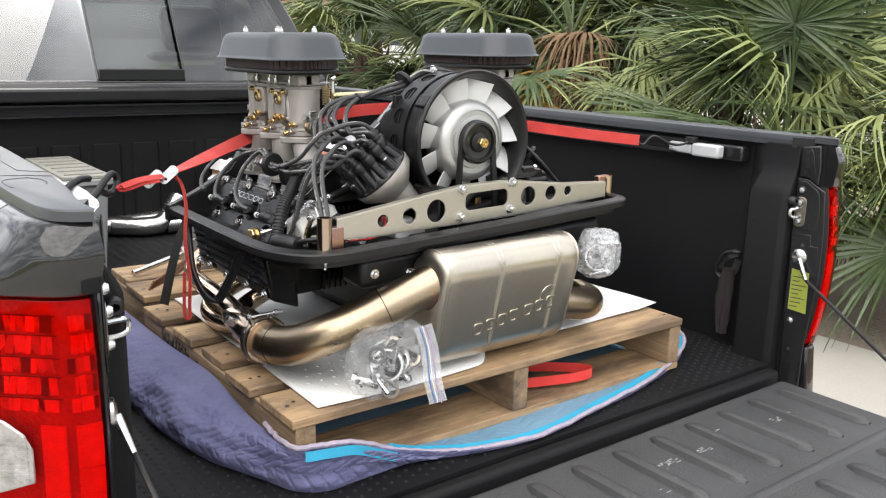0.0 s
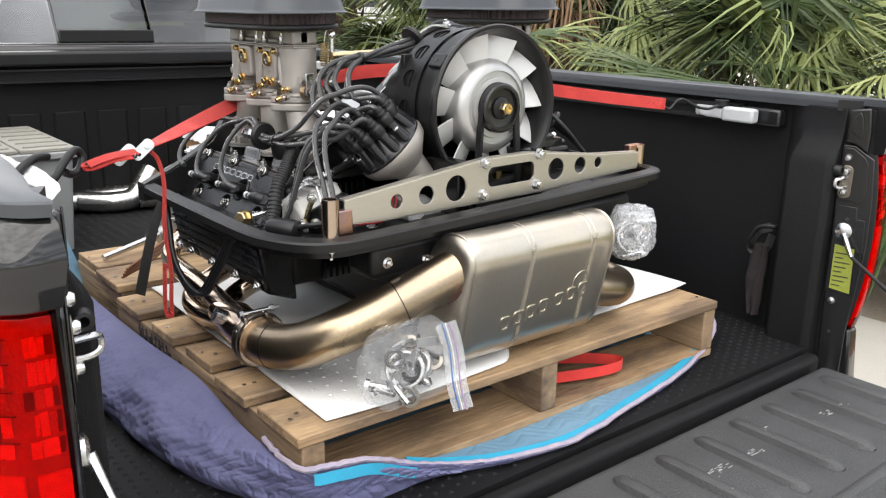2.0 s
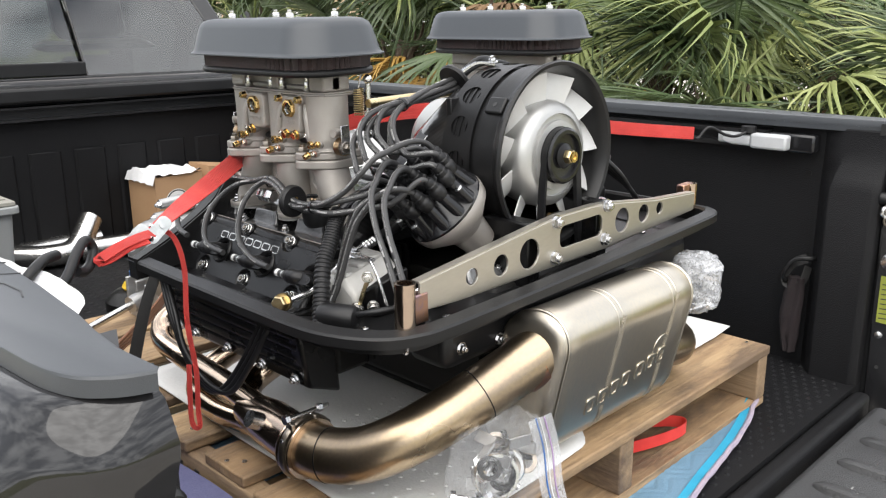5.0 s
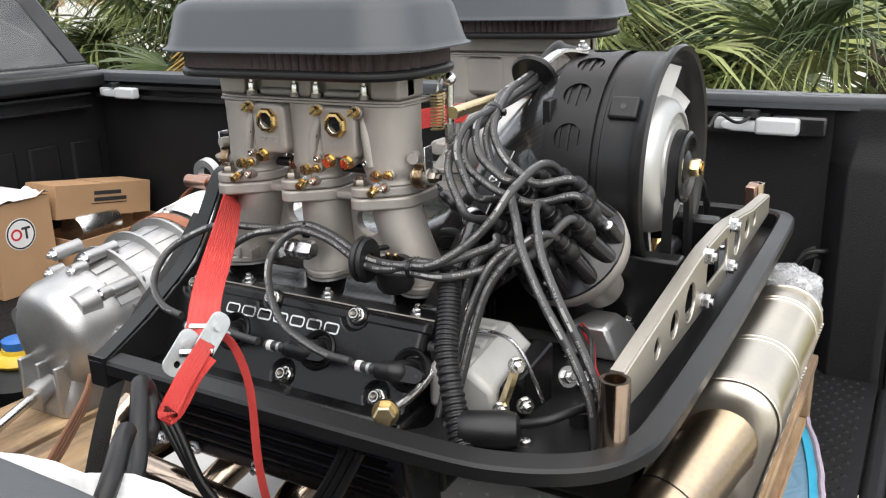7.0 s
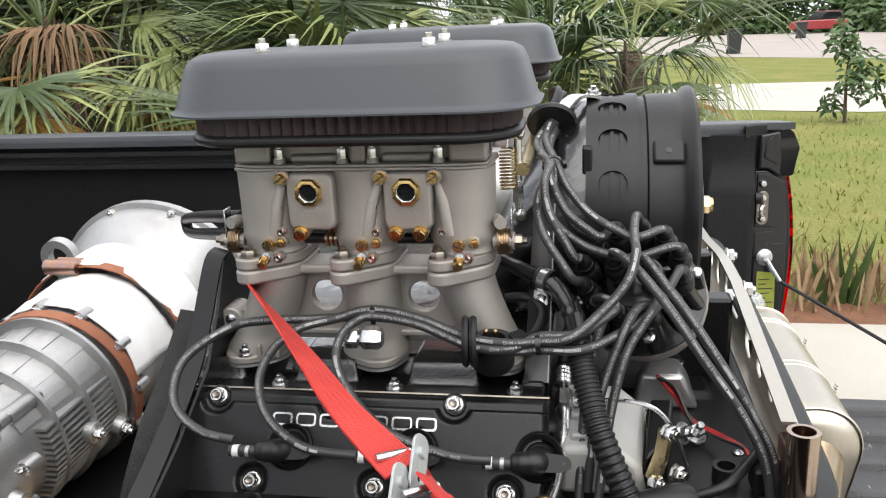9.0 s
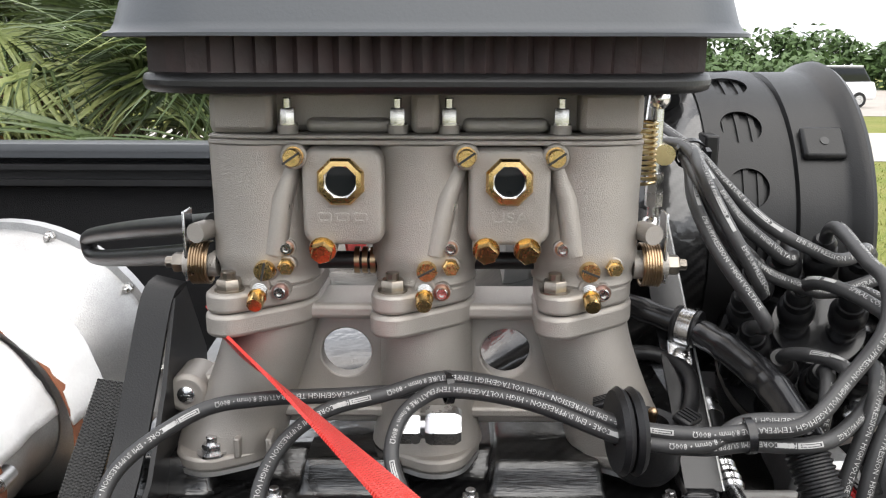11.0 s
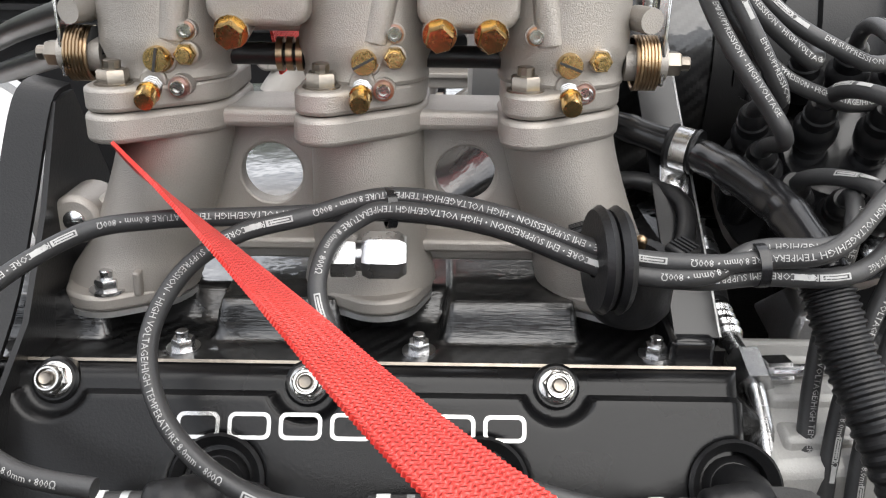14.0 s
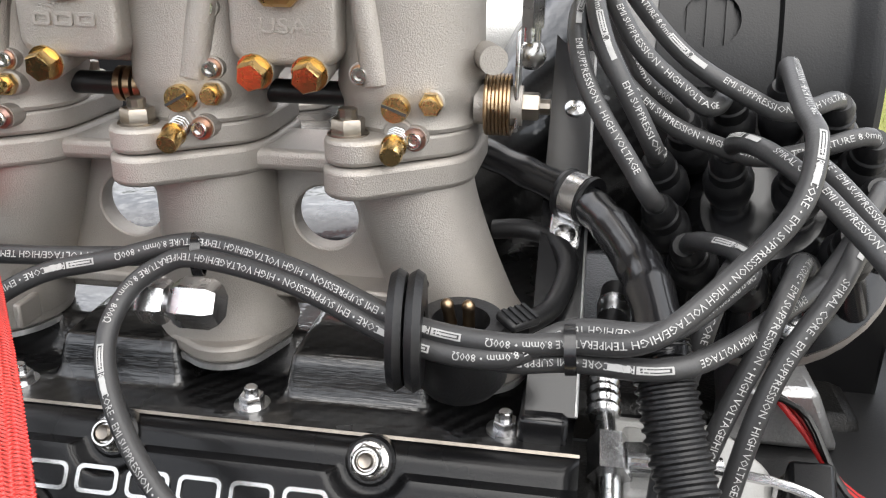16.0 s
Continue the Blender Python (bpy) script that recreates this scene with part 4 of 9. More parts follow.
    part("cable", Shape().tube([e1, e1.lerp(end, 0.5), end], 0.0042, 8), black_satin, pl, "black sheathed tailgate cable")
    if side > 0:
        note = part("notice_label", jamb([(-0.0095, 0.974), (0.035, 0.968), (0.032, 1.074), (-0.0105, 1.080)], 0.0079, 0.0088), label_yellow, truck, "faded yellow notice label with small print")
        for k in range(8):
            part("print_bar", jamb([(-0.006, 0.982 + k * 0.011), (0.012 + 0.008 * ((k * 7) % 3), 0.982 + k * 0.011), (0.012 + 0.008 * ((k * 7) % 3), 0.9845 + k * 0.011), (-0.006, 0.9845 + k * 0.011)], 0.0089, 0.0094), ink, note)
    part("rubber_bumper", Shape().ring([(0.004, 0), (0.0135, 0), (0.0135, 0.010), (0.0105, 0.015), (0.006, 0.016), (0.004, 0.006)], aim((0.8205 * side, 0.0358, 1.252), (0, -1, 0)), 18), rubber, truck, "round rubber tailgate bumper")


bedside(1)
bedside(-1)
part("wall_hole", Shape().lathe([(0.0075, 0), (0.0075, 0.0008)], aim((0.8618, 0.209, 1.279), (-1, 0, 0)), 16), black_engine, truck)

# headboard
s = Shape().box((-0.86, 2.425, 0.80), (0.86, 2.47, 1.36))
head = part("headboard", s, liner, truck, "ribbed black front wall of the bed")
for k in range(11):
    x = -0.77 + k * 0.154
    part("rib", Shape().prism([(-0.058, 0), (0.058, 0), (0.047, 0.009), (-0.047, 0.009)], 0.345, Matrix.Translation((x, 2.425, 0.85)) @ Matrix(((1, 0, 0, 0), (0, -1, 0, 0), (0, 0, 1, 0), (0, 0, 0, 1)))), liner, head, bevel=0.006)
part("headboard_cap", along_y([(-0.86, 1.362), (0.86, 1.362), (0.86, 1.412), (-0.86, 1.412)], 2.36, 2.472), black_satin, truck, "black capped top of the front bed wall", bevel=0.01)
part("front_track", Shape().box((-0.78, 2.372, 1.305), (0.78, 2.424, 1.312)).box((-0.78, 2.372, 1.345), (0.78, 2.424, 1.352)).box((-0.78, 2.405, 1.312), (0.78, 2.424, 1.345)), black_satin, truck, "black slotted front track")

# tailgate, folded down
gate = part("tailgate", Shape().box((-0.785, -0.60, 0.735), (0.785, -0.016, 0.806)), gate_liner, truck, "open tailgate with scuffed black ribbed liner", bevel=0.016, segs=3)
for k in range(13):
    x = -0.70 + k * 0.117
    for y0, y1 in ((-0.055, -0.285), (-0.36, -0.56)):
        ridge = Shape()
        prof = [(-0.018, 0.0), (-0.013, 0.011), (-0.008, 0.0135), (0.008, 0.0135), (0.013, 0.011), (0.018, 0.0)]
        rings = []
        for y, q in ((y0, 0.35), (y0 - 0.012, 0.8), (y0 - 0.03, 1), (y1 + 0.03, 1), (y1 + 0.012, 0.8), (y1, 0.35)):
            rings.append([Vector((x + a * q, y, 0.8055 + b * (q if q < 1 else 1))) for a, b in prof])
        ridge.loft(rings, cap=True)
        part("gate_rib", ridge, gate_liner, gate)
part("gate_crease", Shape().prism([(-0.012, 0), (0.012, 0), (0.004, 0.004), (-0.004, 0.004)], 1.5, Matrix.Translation((-0.75, -0.325, 0.8055)) @ Matrix(((0, 0, 1, 0), (1, 0, 0, 0), (0, 1, 0, 0), (0, 0, 0, 1)))), gate_liner, gate)

scuffs = Shape()
rnd = random.Random(31)
for x, y, n_ in ((0.565, -0.154, 26), (0.462, -0.143, 8), (0.363, -0.12, 7), (0.277, -0.154, 20), (0.168, -0.148, 18), (0.092, -0.217, 4), (0.203, -0.33, 9), (-0.20, -0.25, 8), (-0.42, -0.16, 8)):
    for k in range(n_):
        a, w_, b_ = x + rnd.gauss(0, 0.018), rnd.uniform(0.002, 0.014), y + rnd.gauss(0, 0.008)
        off = abs(((a + w_ / 2 + 0.70 + 0.0585) % 0.117) - 0.0585)
        if 0.006 < off < 0.026:
            continue
        top = 0.8196 if off <= 0.006 else 0.8068
        scuffs.box((a, b_, top - 0.0008), (a + w_ * (0.4 if off <= 0.006 else 1), b_ + rnd.uniform(0.0006, 0.0022), top))
tagged(part("scuff", scuffs, mat("pale_scuff", (0.34, 0.34, 0.33), (0.20, 0.20, 0.20), 0.8, scale=120), gate, "pale scratches in the liner"), kind="stuff")

# cab
cab = part("cab_body", Shape().loft([[Vector((-0.98, 2.50, 0.55)), Vector((0.98, 2.50, 0.55)), Vector((0.98, 5.1, 0.55)), Vector((-0.98, 5.1, 0.55))], [Vector((-0.93, 2.49, 1.43)), Vector((0.93, 2.49, 1.43)), Vector((0.93, 5.1, 1.32)), Vector((-0.93, 5.1, 1.32))]]), paint, truck, "dark grey metallic cab", bevel=0.02)
part("roof", Shape().loft([[Vector((-0.72, 2.80, 1.90)), Vector((0.72, 2.80, 1.90)), Vector((0.72, 4.1, 1.92)), Vector((-0.72, 4.1, 1.92))], [Vector((-0.66, 2.86, 1.955)), Vector((0.66, 2.86, 1.955)), Vector((0.66, 4.0, 1.97)), Vector((-0.66, 4.0, 1.97))]]), paint, truck, bevel=0.015)


def rear_x(z):
    return 0.868 - (z - 1.44) * 0.40


def rear_y(z):
    return 2.55 + (z - 1.43) * 0.50


for side in (-1, 1):
    part("rear_pillar", Shape().loft([[Vector((side * (rear_x(z) + a), rear_y(z) + b, z)) for a, b in ((-0.03, 0), (0.06, 0.0), (0.06, 0.34), (-0.0, 0.34))] for z in (1.428, 1.66, 1.91)]), paint, truck, bevel=0.012)
    part("front_pillar", Shape().tube([(side * 0.90, 4.65, 1.32), (side * 0.70, 4.05, 1.92)], 0.05, 8), paint, truck)
    part("mid_pillar", Shape().tube([(side * 0.91, 3.45, 1.40), (side * 0.72, 3.45, 1.92)], 0.045, 8), paint, truck)
    part("side_window", Shape().loft([[Vector((side * 0.905, 2.9, 1.42)), Vector((side * 0.905, 4.6, 1.34))], [Vector((side * 0.71, 2.95, 1.90)), Vector((side * 0.71, 4.05, 1.90))]], cap=False, closed=False), glassy("side_glass", (0.55, 0.68, 0.62)), truck, "green-tinted side glass")
    hr = part("seat", Shape().box((side * 0.42 - 0.25, 3.05, 0.95), (side * 0.42 + 0.25, 3.22, 1.42)), black_satin, truck, "dark cab seat", bevel=0.05)
    part("headrest", Shape().box((side * 0.40 - 0.14, 3.05, 1.44), (side * 0.40 + 0.14, 3.17, 1.66)), black_satin, hr, bevel=0.04)
glass_tint = glassy("rear_glass", (0.12, 0.15, 0.145), 0.0, 1.0, 1.85)
for x0, x1, nm in ((-0.9, -0.136, "fixed_pane"), (-0.13, 0.226, "slider_pane"), (0.232, 0.9, "fixed_pane")):
    lo, hi = 1.43, 1.905
    def cl(x, z):
        return max(-rear_x(z) + 0.004, min(rear_x(z) - 0.004, x))
    dy = 0.012 if nm == "slider_pane" else 0.0
    q = [Vector((cl(x, z), rear_y(z) + 0.004 + dy, z)) for x, z in ((x0, lo), (x1, lo), (x1, hi), (x0, hi))]
    part(nm, Shape().loft([[q[0], q[1]], [q[3], q[2]]], cap=False, closed=False), glass_tint, truck, "grey tinted rear cab glass")
for x in (-0.133, 0.229):
    part("slider_frame", Shape().tube([(x, rear_y(1.44) - 0.002, 1.44), (x, rear_y(1.9) - 0.002, 1.9)], 0.004, 6), black_gloss, truck)
part("slider_sill", Shape().box((-0.13, 2.545, 1.435), (0.226, 2.568, 1.482)), black_satin, truck, "black lower frame of the sliding window", bevel=0.004)
part("window_seal", Shape().box((-0.9, 2.525, 1.416), (0.9, 2.56, 1.434)), black_gloss, truck, bevel=0.004)
part("windscreen", Shape().loft([[Vector((-0.88, 4.68, 1.32)), Vector((0.88, 4.68, 1.32))], [Vector((-0.68, 4.08, 1.91)), Vector((0.68, 4.08, 1.91))]], cap=False, closed=False), glassy("screen_glass", (0.7, 0.8, 0.76)), truck)
part("bonnet", Shape().box((-0.9, 4.9, 0.6), (0.9, 6.0, 1.22)), paint, truck, bevel=0.06)
for side in (-1, 1):
    for y in (1.25, 5.2):
        m = Matrix.Translation((side * 0.74, y, 0.395)) @ Matrix.Rotation(radians(90 * side), 4, "Y")
        w = part("wheel", Shape().lathe([(0.23, 0), (0.37, 0.0), (0.395, 0.04), (0.395, 0.22), (0.37, 0.26), (0.23, 0.26)], m, 36), rubber, truck, "black road tyre")
        part("rim", Shape().lathe([(0.001, 0.02), (0.228, 0.02), (0.228, 0.24), (0.12, 0.21), (0.001, 0.22)], m, 36), zinc, w)

# ---------------------------------------------------------------- pallets and padding


def pallet(x0, y0, x1, y1, top, boards, label, seed):
    rnd = random.Random(seed)
    p = thing("wooden_pallet", label, "pallet", ((x0 + x1) / 2, (y0 + y1) / 2, 0.83))
    for k, x in enumerate((x0, (x0 + x1) / 2 - 0.02, x1 - 0.04)):
        part("stringer", Shape().box((x, y0 + 0.004, 0.85), (x + 0.04, y1 - 0.004, top - 0.019)), stringer_wood, p, bevel=0.003)
    for y, w in boards:
        j = rnd.uniform(-0.008, 0.008)
        part("deck_board", Shape().box((x0 - 0.004 + j, y, top - 0.018), (x1 + 0.004 + j, y + w, top + rnd.uniform(-0.001, 0.002))), deck_wood, p, bevel=0.003)
        for x in (x0 + 0.012, x0 + 0.03, (x0 + x1) / 2, x1 - 0.02):
            part("nail", Shape().lathe([(0.004, 0), (0.004, 0.0012), (0.0001, 0.0016)], Matrix.Translation((x, y + w * rnd.uniform(0.3, 0.7), top + 0.0012)), 8), zinc, p)
    for y, w in ((y0 + 0.004, 0.14), ((y0 + y1) / 2 - 0.06, 0.12), (y1 - 0.14, 0.13)):
        part("bottom_board", Shape().box((x0, y, 0.832), (x1, y + w, 0.849)), deck_wood, p, bevel=0.002)
    return p


pal = pallet(-0.498, 0.134, 0.565, 0.955, 0.963, [(0.134, 0.135), (0.305, 0.115), (0.465, 0.11), (0.625, 0.11), (0.80, 0.13)], "weathered softwood pallet with gaps between its deck boards", 3)
pallet(-0.475, 0.985, 0.545, 1.32, 0.968, [(0.987, 0.155), (1.155, 0.155)], "pale pallet with wide smooth deck boards", 4)
# stencilled marks on the stringer
for k in range(9):
    part("stencil_bar", Shape().box((-0.5005, 0.80 - k * 0.026, 0.897), (-0.499, 0.812 - k * 0.026, 0.925 - 0.006 * (k % 2))), ink, pal)

# ---------------------------------------------------------------- engine
BASE = Vector((-0.01, 0.40, 0.97))
LEAN_M = Matrix.Rotation(radians(-1.6), 4, "Y")
engine = thing("flat_six_engine", "black and silver flat-six engine with twin carburettors strapped to the pallet", "engine", BASE, LEAN_M)
UNLEAN = Matrix.Translation(BASE) @ LEAN_M.inverted() @ Matrix.Translation(-BASE)


def W(x, y, z):
    """A place in the truck, in the engine's own upright frame."""
    return UNLEAN @ Vector((x, y, z))


CX = 0.007


BOLT = Shape().lathe([(0.0095, 0), (0.0095, 0.0016)], None, 18).lathe([(0.0066, 0.0016), (0.0066, 0.006), (0.006, 0.007)], None, 6).lathe([(0.0036, 0.007), (0.0036, 0.011), (0.003, 0.0115)], None, 10).mesh("bolt")
BOLT.materials.append(zinc)
COVER_NUT = Shape().lathe([(0.0086, 0), (0.0086, 0.0010), (0.0074, 0.0018)], None, 24).lathe([(0.0076, 0.0012), (0.0076, 0.0056), (0.0068, 0.0064)], None, 6).ring([(0.0044, 0.0060), (0.0064, 0.0060), (0.0062, 0.0082), (0.0056, 0.0092), (0.0048, 0.0092), (0.0044, 0.0084)], None, 24).mesh("cover_nut")
COVER_NUT.materials.append(machined)
STUD = Shape().lathe([(0.0036, 0.004), (0.0036, 0.0098), (0.0028, 0.0108), (0.0012, 0.0104)], None, 14).mesh("stud")
STUD.materials.append(dark_steel)
BAR_BOLT = Shape().lathe([(0.0112, 0), (0.0112, 0.0018)], None, 24).lathe([(0.0092, 0.0018), (0.0092, 0.0090), (0.0084, 0.0102)], None, 6).lathe([(0.0050, 0.0102), (0.0050, 0.0130), (0.0042, 0.0138)], None, 12).mesh("bar_bolt")
BAR_BOLT.materials.append(zinc)
SOCKET = Shape().lathe([(0.0036, 0), (0.0036, 0.003), (0.0031, 0.0036), (0.0019, 0.0036), (0.0019, 0.0022), (0.0001, 0.0022)], None, 14).mesh("socket_screw")
SOCKET.materials.append(machined)
SCREW = Shape().lathe([(0.006, 0), (0.0058, 0.0012), (0.0046, 0.0022), (0.0001, 0.0028)], None, 14).box((-0.003, -0.0006, 0.0022), (0.003, 0.0006, 0.0029)).mesh("screw")
SCREW.materials.append(zinc)
NUT_STUD = Shape().lathe([(0.0078, 0), (0.0078, 0.001)], None, 14).lathe([(0.0065, 0.001), (0.0065, 0.0075), (0.0058, 0.0085)], None, 6).lathe([(0.0036, 0.0085), (0.0036, 0.013), (0.003, 0.0135)], None, 10).mesh("nut")
NUT_STUD.materials.append(machined)
FLANGE_NUT = NUT_STUD.copy()
FLANGE_NUT.materials.clear()
FLANGE_NUT.materials.append(dark_steel)
GOLD_BOLT = Shape().lathe([(0.008, 0), (0.008, 0.001)], None, 14).lathe([(0.0068, 0.001), (0.0068, 0.0065), (0.006, 0.0078)], None, 6).mesh("gold_bolt")
GOLD_BOLT.materials.append(brass)


def slotted(r, h, name="brass_screw", m=None):
    s = Shape().lathe([(r * 1.12, -0.0015), (r * 1.12, 0.0), (r, 0.0), (r, h * 0.8), (r * 0.9, h)], None, 20)
    me = s.mesh(name)
    me.materials.append(m or brass)
    return me


JET = slotted(0.0060, 0.008)
JET_SMALL = slotted(0.0042, 0.008)
SLOT = Shape().box((-0.0056, -0.0006, -0.0004), (0.0056, 0.0006, 0.0005)).mesh("slot")
SLOT.materials.append(ink)


def put(name, mesh, parent, p, d, label="", roll=0.0):
    return part(name, mesh, None, parent, label, aim(p, d, roll))


# crankcase and lower castings
part("crankcase", Shape().box((-0.17, 0.25, 1.02), (0.19, 0.86, 1.235)).box((-0.12, 0.28, 0.975), (0.13, 0.80, 1.03)), black_engine, engine, "oily black crankcase", bevel=0.012)
for side in (-1, 1):
    sx = lambda u: CX + side * u
    for k in range(3):
        y = 0.611 + (k - 1) * 0.124
        s, fins = Shape(), []
        for j in range(9):
            u = 0.185 + j * 0.013
            fins.append(Shape().box((min(sx(u), sx(u + 0.005)), y - 0.054, 1.10), (max(sx(u), sx(u + 0.005)), y + 0.054, 1.275)))
        s.box((min(sx(0.17), sx(0.31)), y - 0.042, 1.115), (max(sx(0.17), sx(0.31)), y + 0.042, 1.26))
        barrel = part("cylinder", s, black_engine, engine, "finned black cylinder")
        for f in fins:
            part("fin", f, black_engine, barrel)
    part("cylinder_head", Shape().box((min(sx(0.29), sx(0.355)), 0.415, 1.105), (max(sx(0.29), sx(0.355)), 0.805, 1.285)), black_engine, engine, bevel=0.008)
    # lower rocker cover
    lo = [(0.352, 1.225), (0.425, 1.225), (0.405, 1.10), (0.345, 1.075)]
    lc = part("lower_valve_cover", Shape().prism([(sx(u), z) for u, z in lo], 0.385, Matrix.Translation((0, 0.42, 0)) @ turn_y), black_metal, engine, "black lower rocker cover with ribs", bevel=0.006)
    for j in range(6):
        z = 1.125 + j * 0.017
        u = 0.408 + (z - 1.10) * 0.16
        part("rib", Shape().box((min(sx(u), sx(u + 0.004)), 0.44, z), (max(sx(u), sx(u + 0.004)), 0.79, z + 0.003)), black_metal, lc)
    for y in (0.445, 0.53, 0.63, 0.73, 0.785):
        put("bolt", BOLT, lc, (sx(0.428), y, 1.205), (side, 0, -0.15))
        put("bolt", BOLT, lc, (sx(0.410), y, 1.112), (side, 0, -0.15))

# upper valve cover of each bank
UPPER_BOLTS = [(-0.145, 0.037), (-0.025, 0.037), (0.0935, 0.037)]
LOWER_BOLTS = [(-0.100, -0.043), (0.021, -0.043), (0.145, -0.043)]
WELLS = [(-0.0645, -0.0085), (0.0575, -0.0085), (0.1755, -0.0085)]


def ease(x):
    x = max(0.0, min(1.0, x))
    return x * x * (3 - 2 * x)


def cover_height(a, b):
    """Relief of the valve cover: a raised face under a ledge, scalloped round the bolts."""
    up = ease((0.0335 - b) / 0.0035)
    for p, q in UPPER_BOLTS:
        up = min(up, ease((math.hypot(a - p, b - q) - 0.0140) / 0.006))
    c = -0.0015 + 0.0065 * up
    for p, q in LOWER_BOLTS:
        c -= 0.0055 * (1 - ease((math.hypot(a - p, b - q) - 0.0120) / 0.0055))
    for p, q in WELLS:
        c -= 0.006 * (1 - ease((math.hypot(a - p, b - q) - 0.0172) / 0.006))
    rim = min(0.183 - abs(a), (b + 0.076) * 0.8, 0.0465 - b)
    return c - 0.007 * (1 - min(1, max(0, rim) / 0.008)) ** 2


for side in (-1, 1):
    e1, e2, nn = Vector((0, side * 1.0, 0)), Vector((-side * 0.5535, 0, 0.833)), Vector((side * 0.833, 0, 0.5535))
    VC = Matrix.Translation((CX + side * 0.369, 0.611, 1.2677)) @ Matrix((e1, e2, nn)).transposed().to_4x4()
    na, nb_ = 240, 84
    rows_ = [[(-0.183 + 0.366 * i / na, -0.076 + 0.1225 * j / nb_) for i in range(na + 1)] for j in range(nb_ + 1)]
    s = Shape()
    s.add([VC @ Vector((a, b, cover_height(a, b))) for row in rows_ for a, b in row],
          [(j * (na + 1) + i, j * (na + 1) + i + 1, (j + 1) * (na + 1) + i + 1, (j + 1) * (na + 1) + i) for j in range(nb_) for i in range(na)])
    rim = rows_[0] + [r[-1] for r in rows_[1:]] + rows_[-1][-2::-1] + [r[0] for r in rows_[-2:0:-1]]
    k = len(s.v)
    s.v += [tuple(VC @ Vector((a, b, cover_height(a, b)))) for a, b in rim] + [tuple(VC @ Vector((a, b, -0.06))) for a, b in rim]
    n = len(rim)
    s.f += [(k + i, k + n + i, k + n + (i + 1) % n, k + (i + 1) % n) for i in range(n)]
    cover_mesh = s.mesh("valve_cover", 40)
    cover_ob = part("valve_cover", cover_mesh, black_metal, engine, "satin black valve cover with silver raised marks")
    part("cover_gasket", Shape().box((-0.183, 0.0467, -0.012), (0.183, 0.0482, -0.0075), VC), dark_steel, cover_ob)
    for a, b in UPPER_BOLTS + LOWER_BOLTS:
        part("bolt_boss", Shape().lathe([(0.0115, -0.007), (0.0112, 0.000), (0.0098, 0.0012), (0.0001, 0.0012)], VC @ Matrix.Translation((a, b, 0)), 20), black_metal, cover_ob)
        nut = part("cover_nut", COVER_NUT, None, cover_ob, at=VC @ Matrix.Translation((a, b, 0.0012)) @ Matrix.Rotation(a * 9, 4, "Z"))
        part("stud", STUD, None, nut, at=VC @ Matrix.Translation((a, b, 0.0012)))
    # silver raised marks, a plain frame for each
    for k in range(7):
        a = -0.0845 + k * 0.0238
        me = plate("raised_frame", [rounded(0, 0, 0.0200, 0.0125, 0.0035, 4), rounded(0.0018, 0.0018, 0.0182, 0.0107, 0.0022, 4)], 0.0016)
        part("raised_frame", me, machined, cover_ob, at=VC @ Matrix.Translation((a, 0.0105, 0.0052)))
    for a, b in WELLS:
        well = part("plug_well", Shape().ring([(0.0165, -0.006), (0.0215, -0.006), (0.0222, 0.0055), (0.0205, 0.0075), (0.0165, 0.003)], VC @ Matrix.Translation((a, b, 0)), 32), rubber, cover_ob, "rubber plug seal")
        part("plug_disc", Shape().lathe([(0.0165, -0.004), (0.0115, 0.003), (0.0001, 0.003)], VC @ Matrix.Translation((a, b, 0)), 24), rubber, well)
        d = -0.006
        line = curve([(a, b, 0.0), (a + 0.001, b + d * 0.4, 0.014), (a - 0.001, b + d, 0.0255), (a - 0.010, b + d * 1.2, 0.0285), (a - 0.018, b + d * 1.3, 0.029), (a - 0.024, b + d * 1.35, 0.0292)], 4)
        boot = Shape().tube(line, 0.01, 16, rad=[0.0115] * 8 + [0.0112] * 4 + [0.0104] * 4 + [0.0096, 0.0094, 0.0092, 0.0085] + [0.0070])
        boot.loft([[Vector((a + x, b + d + y * w, 0.0262 + z)) for y, z in rounded(-1, -0.0028, 1, 0.0028, 0.0009, 2)] for x, w in ((0.002, 0.0085), (0.016, 0.0080), (0.024, 0.0068), (0.028, 0.0045), (0.0295, 0.002))])
        bp = part("plug_boot", Shape().add([VC @ Vector(v) for v in boot.v], boot.f), rubber, engine, "black rubber spark plug boot", sharp=50)
        part("tab_hole", Shape().lathe([(0.0017, 0), (0.0017, 0.0005)], VC @ Matrix.Translation((a + 0.023, b + d, 0.0290)), 10), ink, bp)
        sleeve_end = VC @ Vector((a - 0.050, b + d * 1.45, 0.0295))
        part("clear_sleeve", Shape().cyl(VC @ Vector((a - 0.022, b + d * 1.35, 0.0292)), sleeve_end, 0.0054, n=14), lead_black, bp)
        part("number_tag", Shape().cyl(VC @ Vector((a - 0.0405, b + d * 1.42, 0.0294)), VC @ Vector((a - 0.0465, b + d * 1.44, 0.0295)), 0.0059, n=16), white_print, bp, "white numbered sleeve")
        part("sleeve_print", Shape().cyl(VC @ Vector((a - 0.030, b + d * 1.40, 0.0293)), VC @ Vector((a - 0.0335, b + d * 1.40, 0.0293)), 0.00555, n=14), zinc_bright, bp)

# carbon shroud on both banks, with raised ducts between the bolts
TRAY_BOLTS = (0.705, 0.584, 0.462)


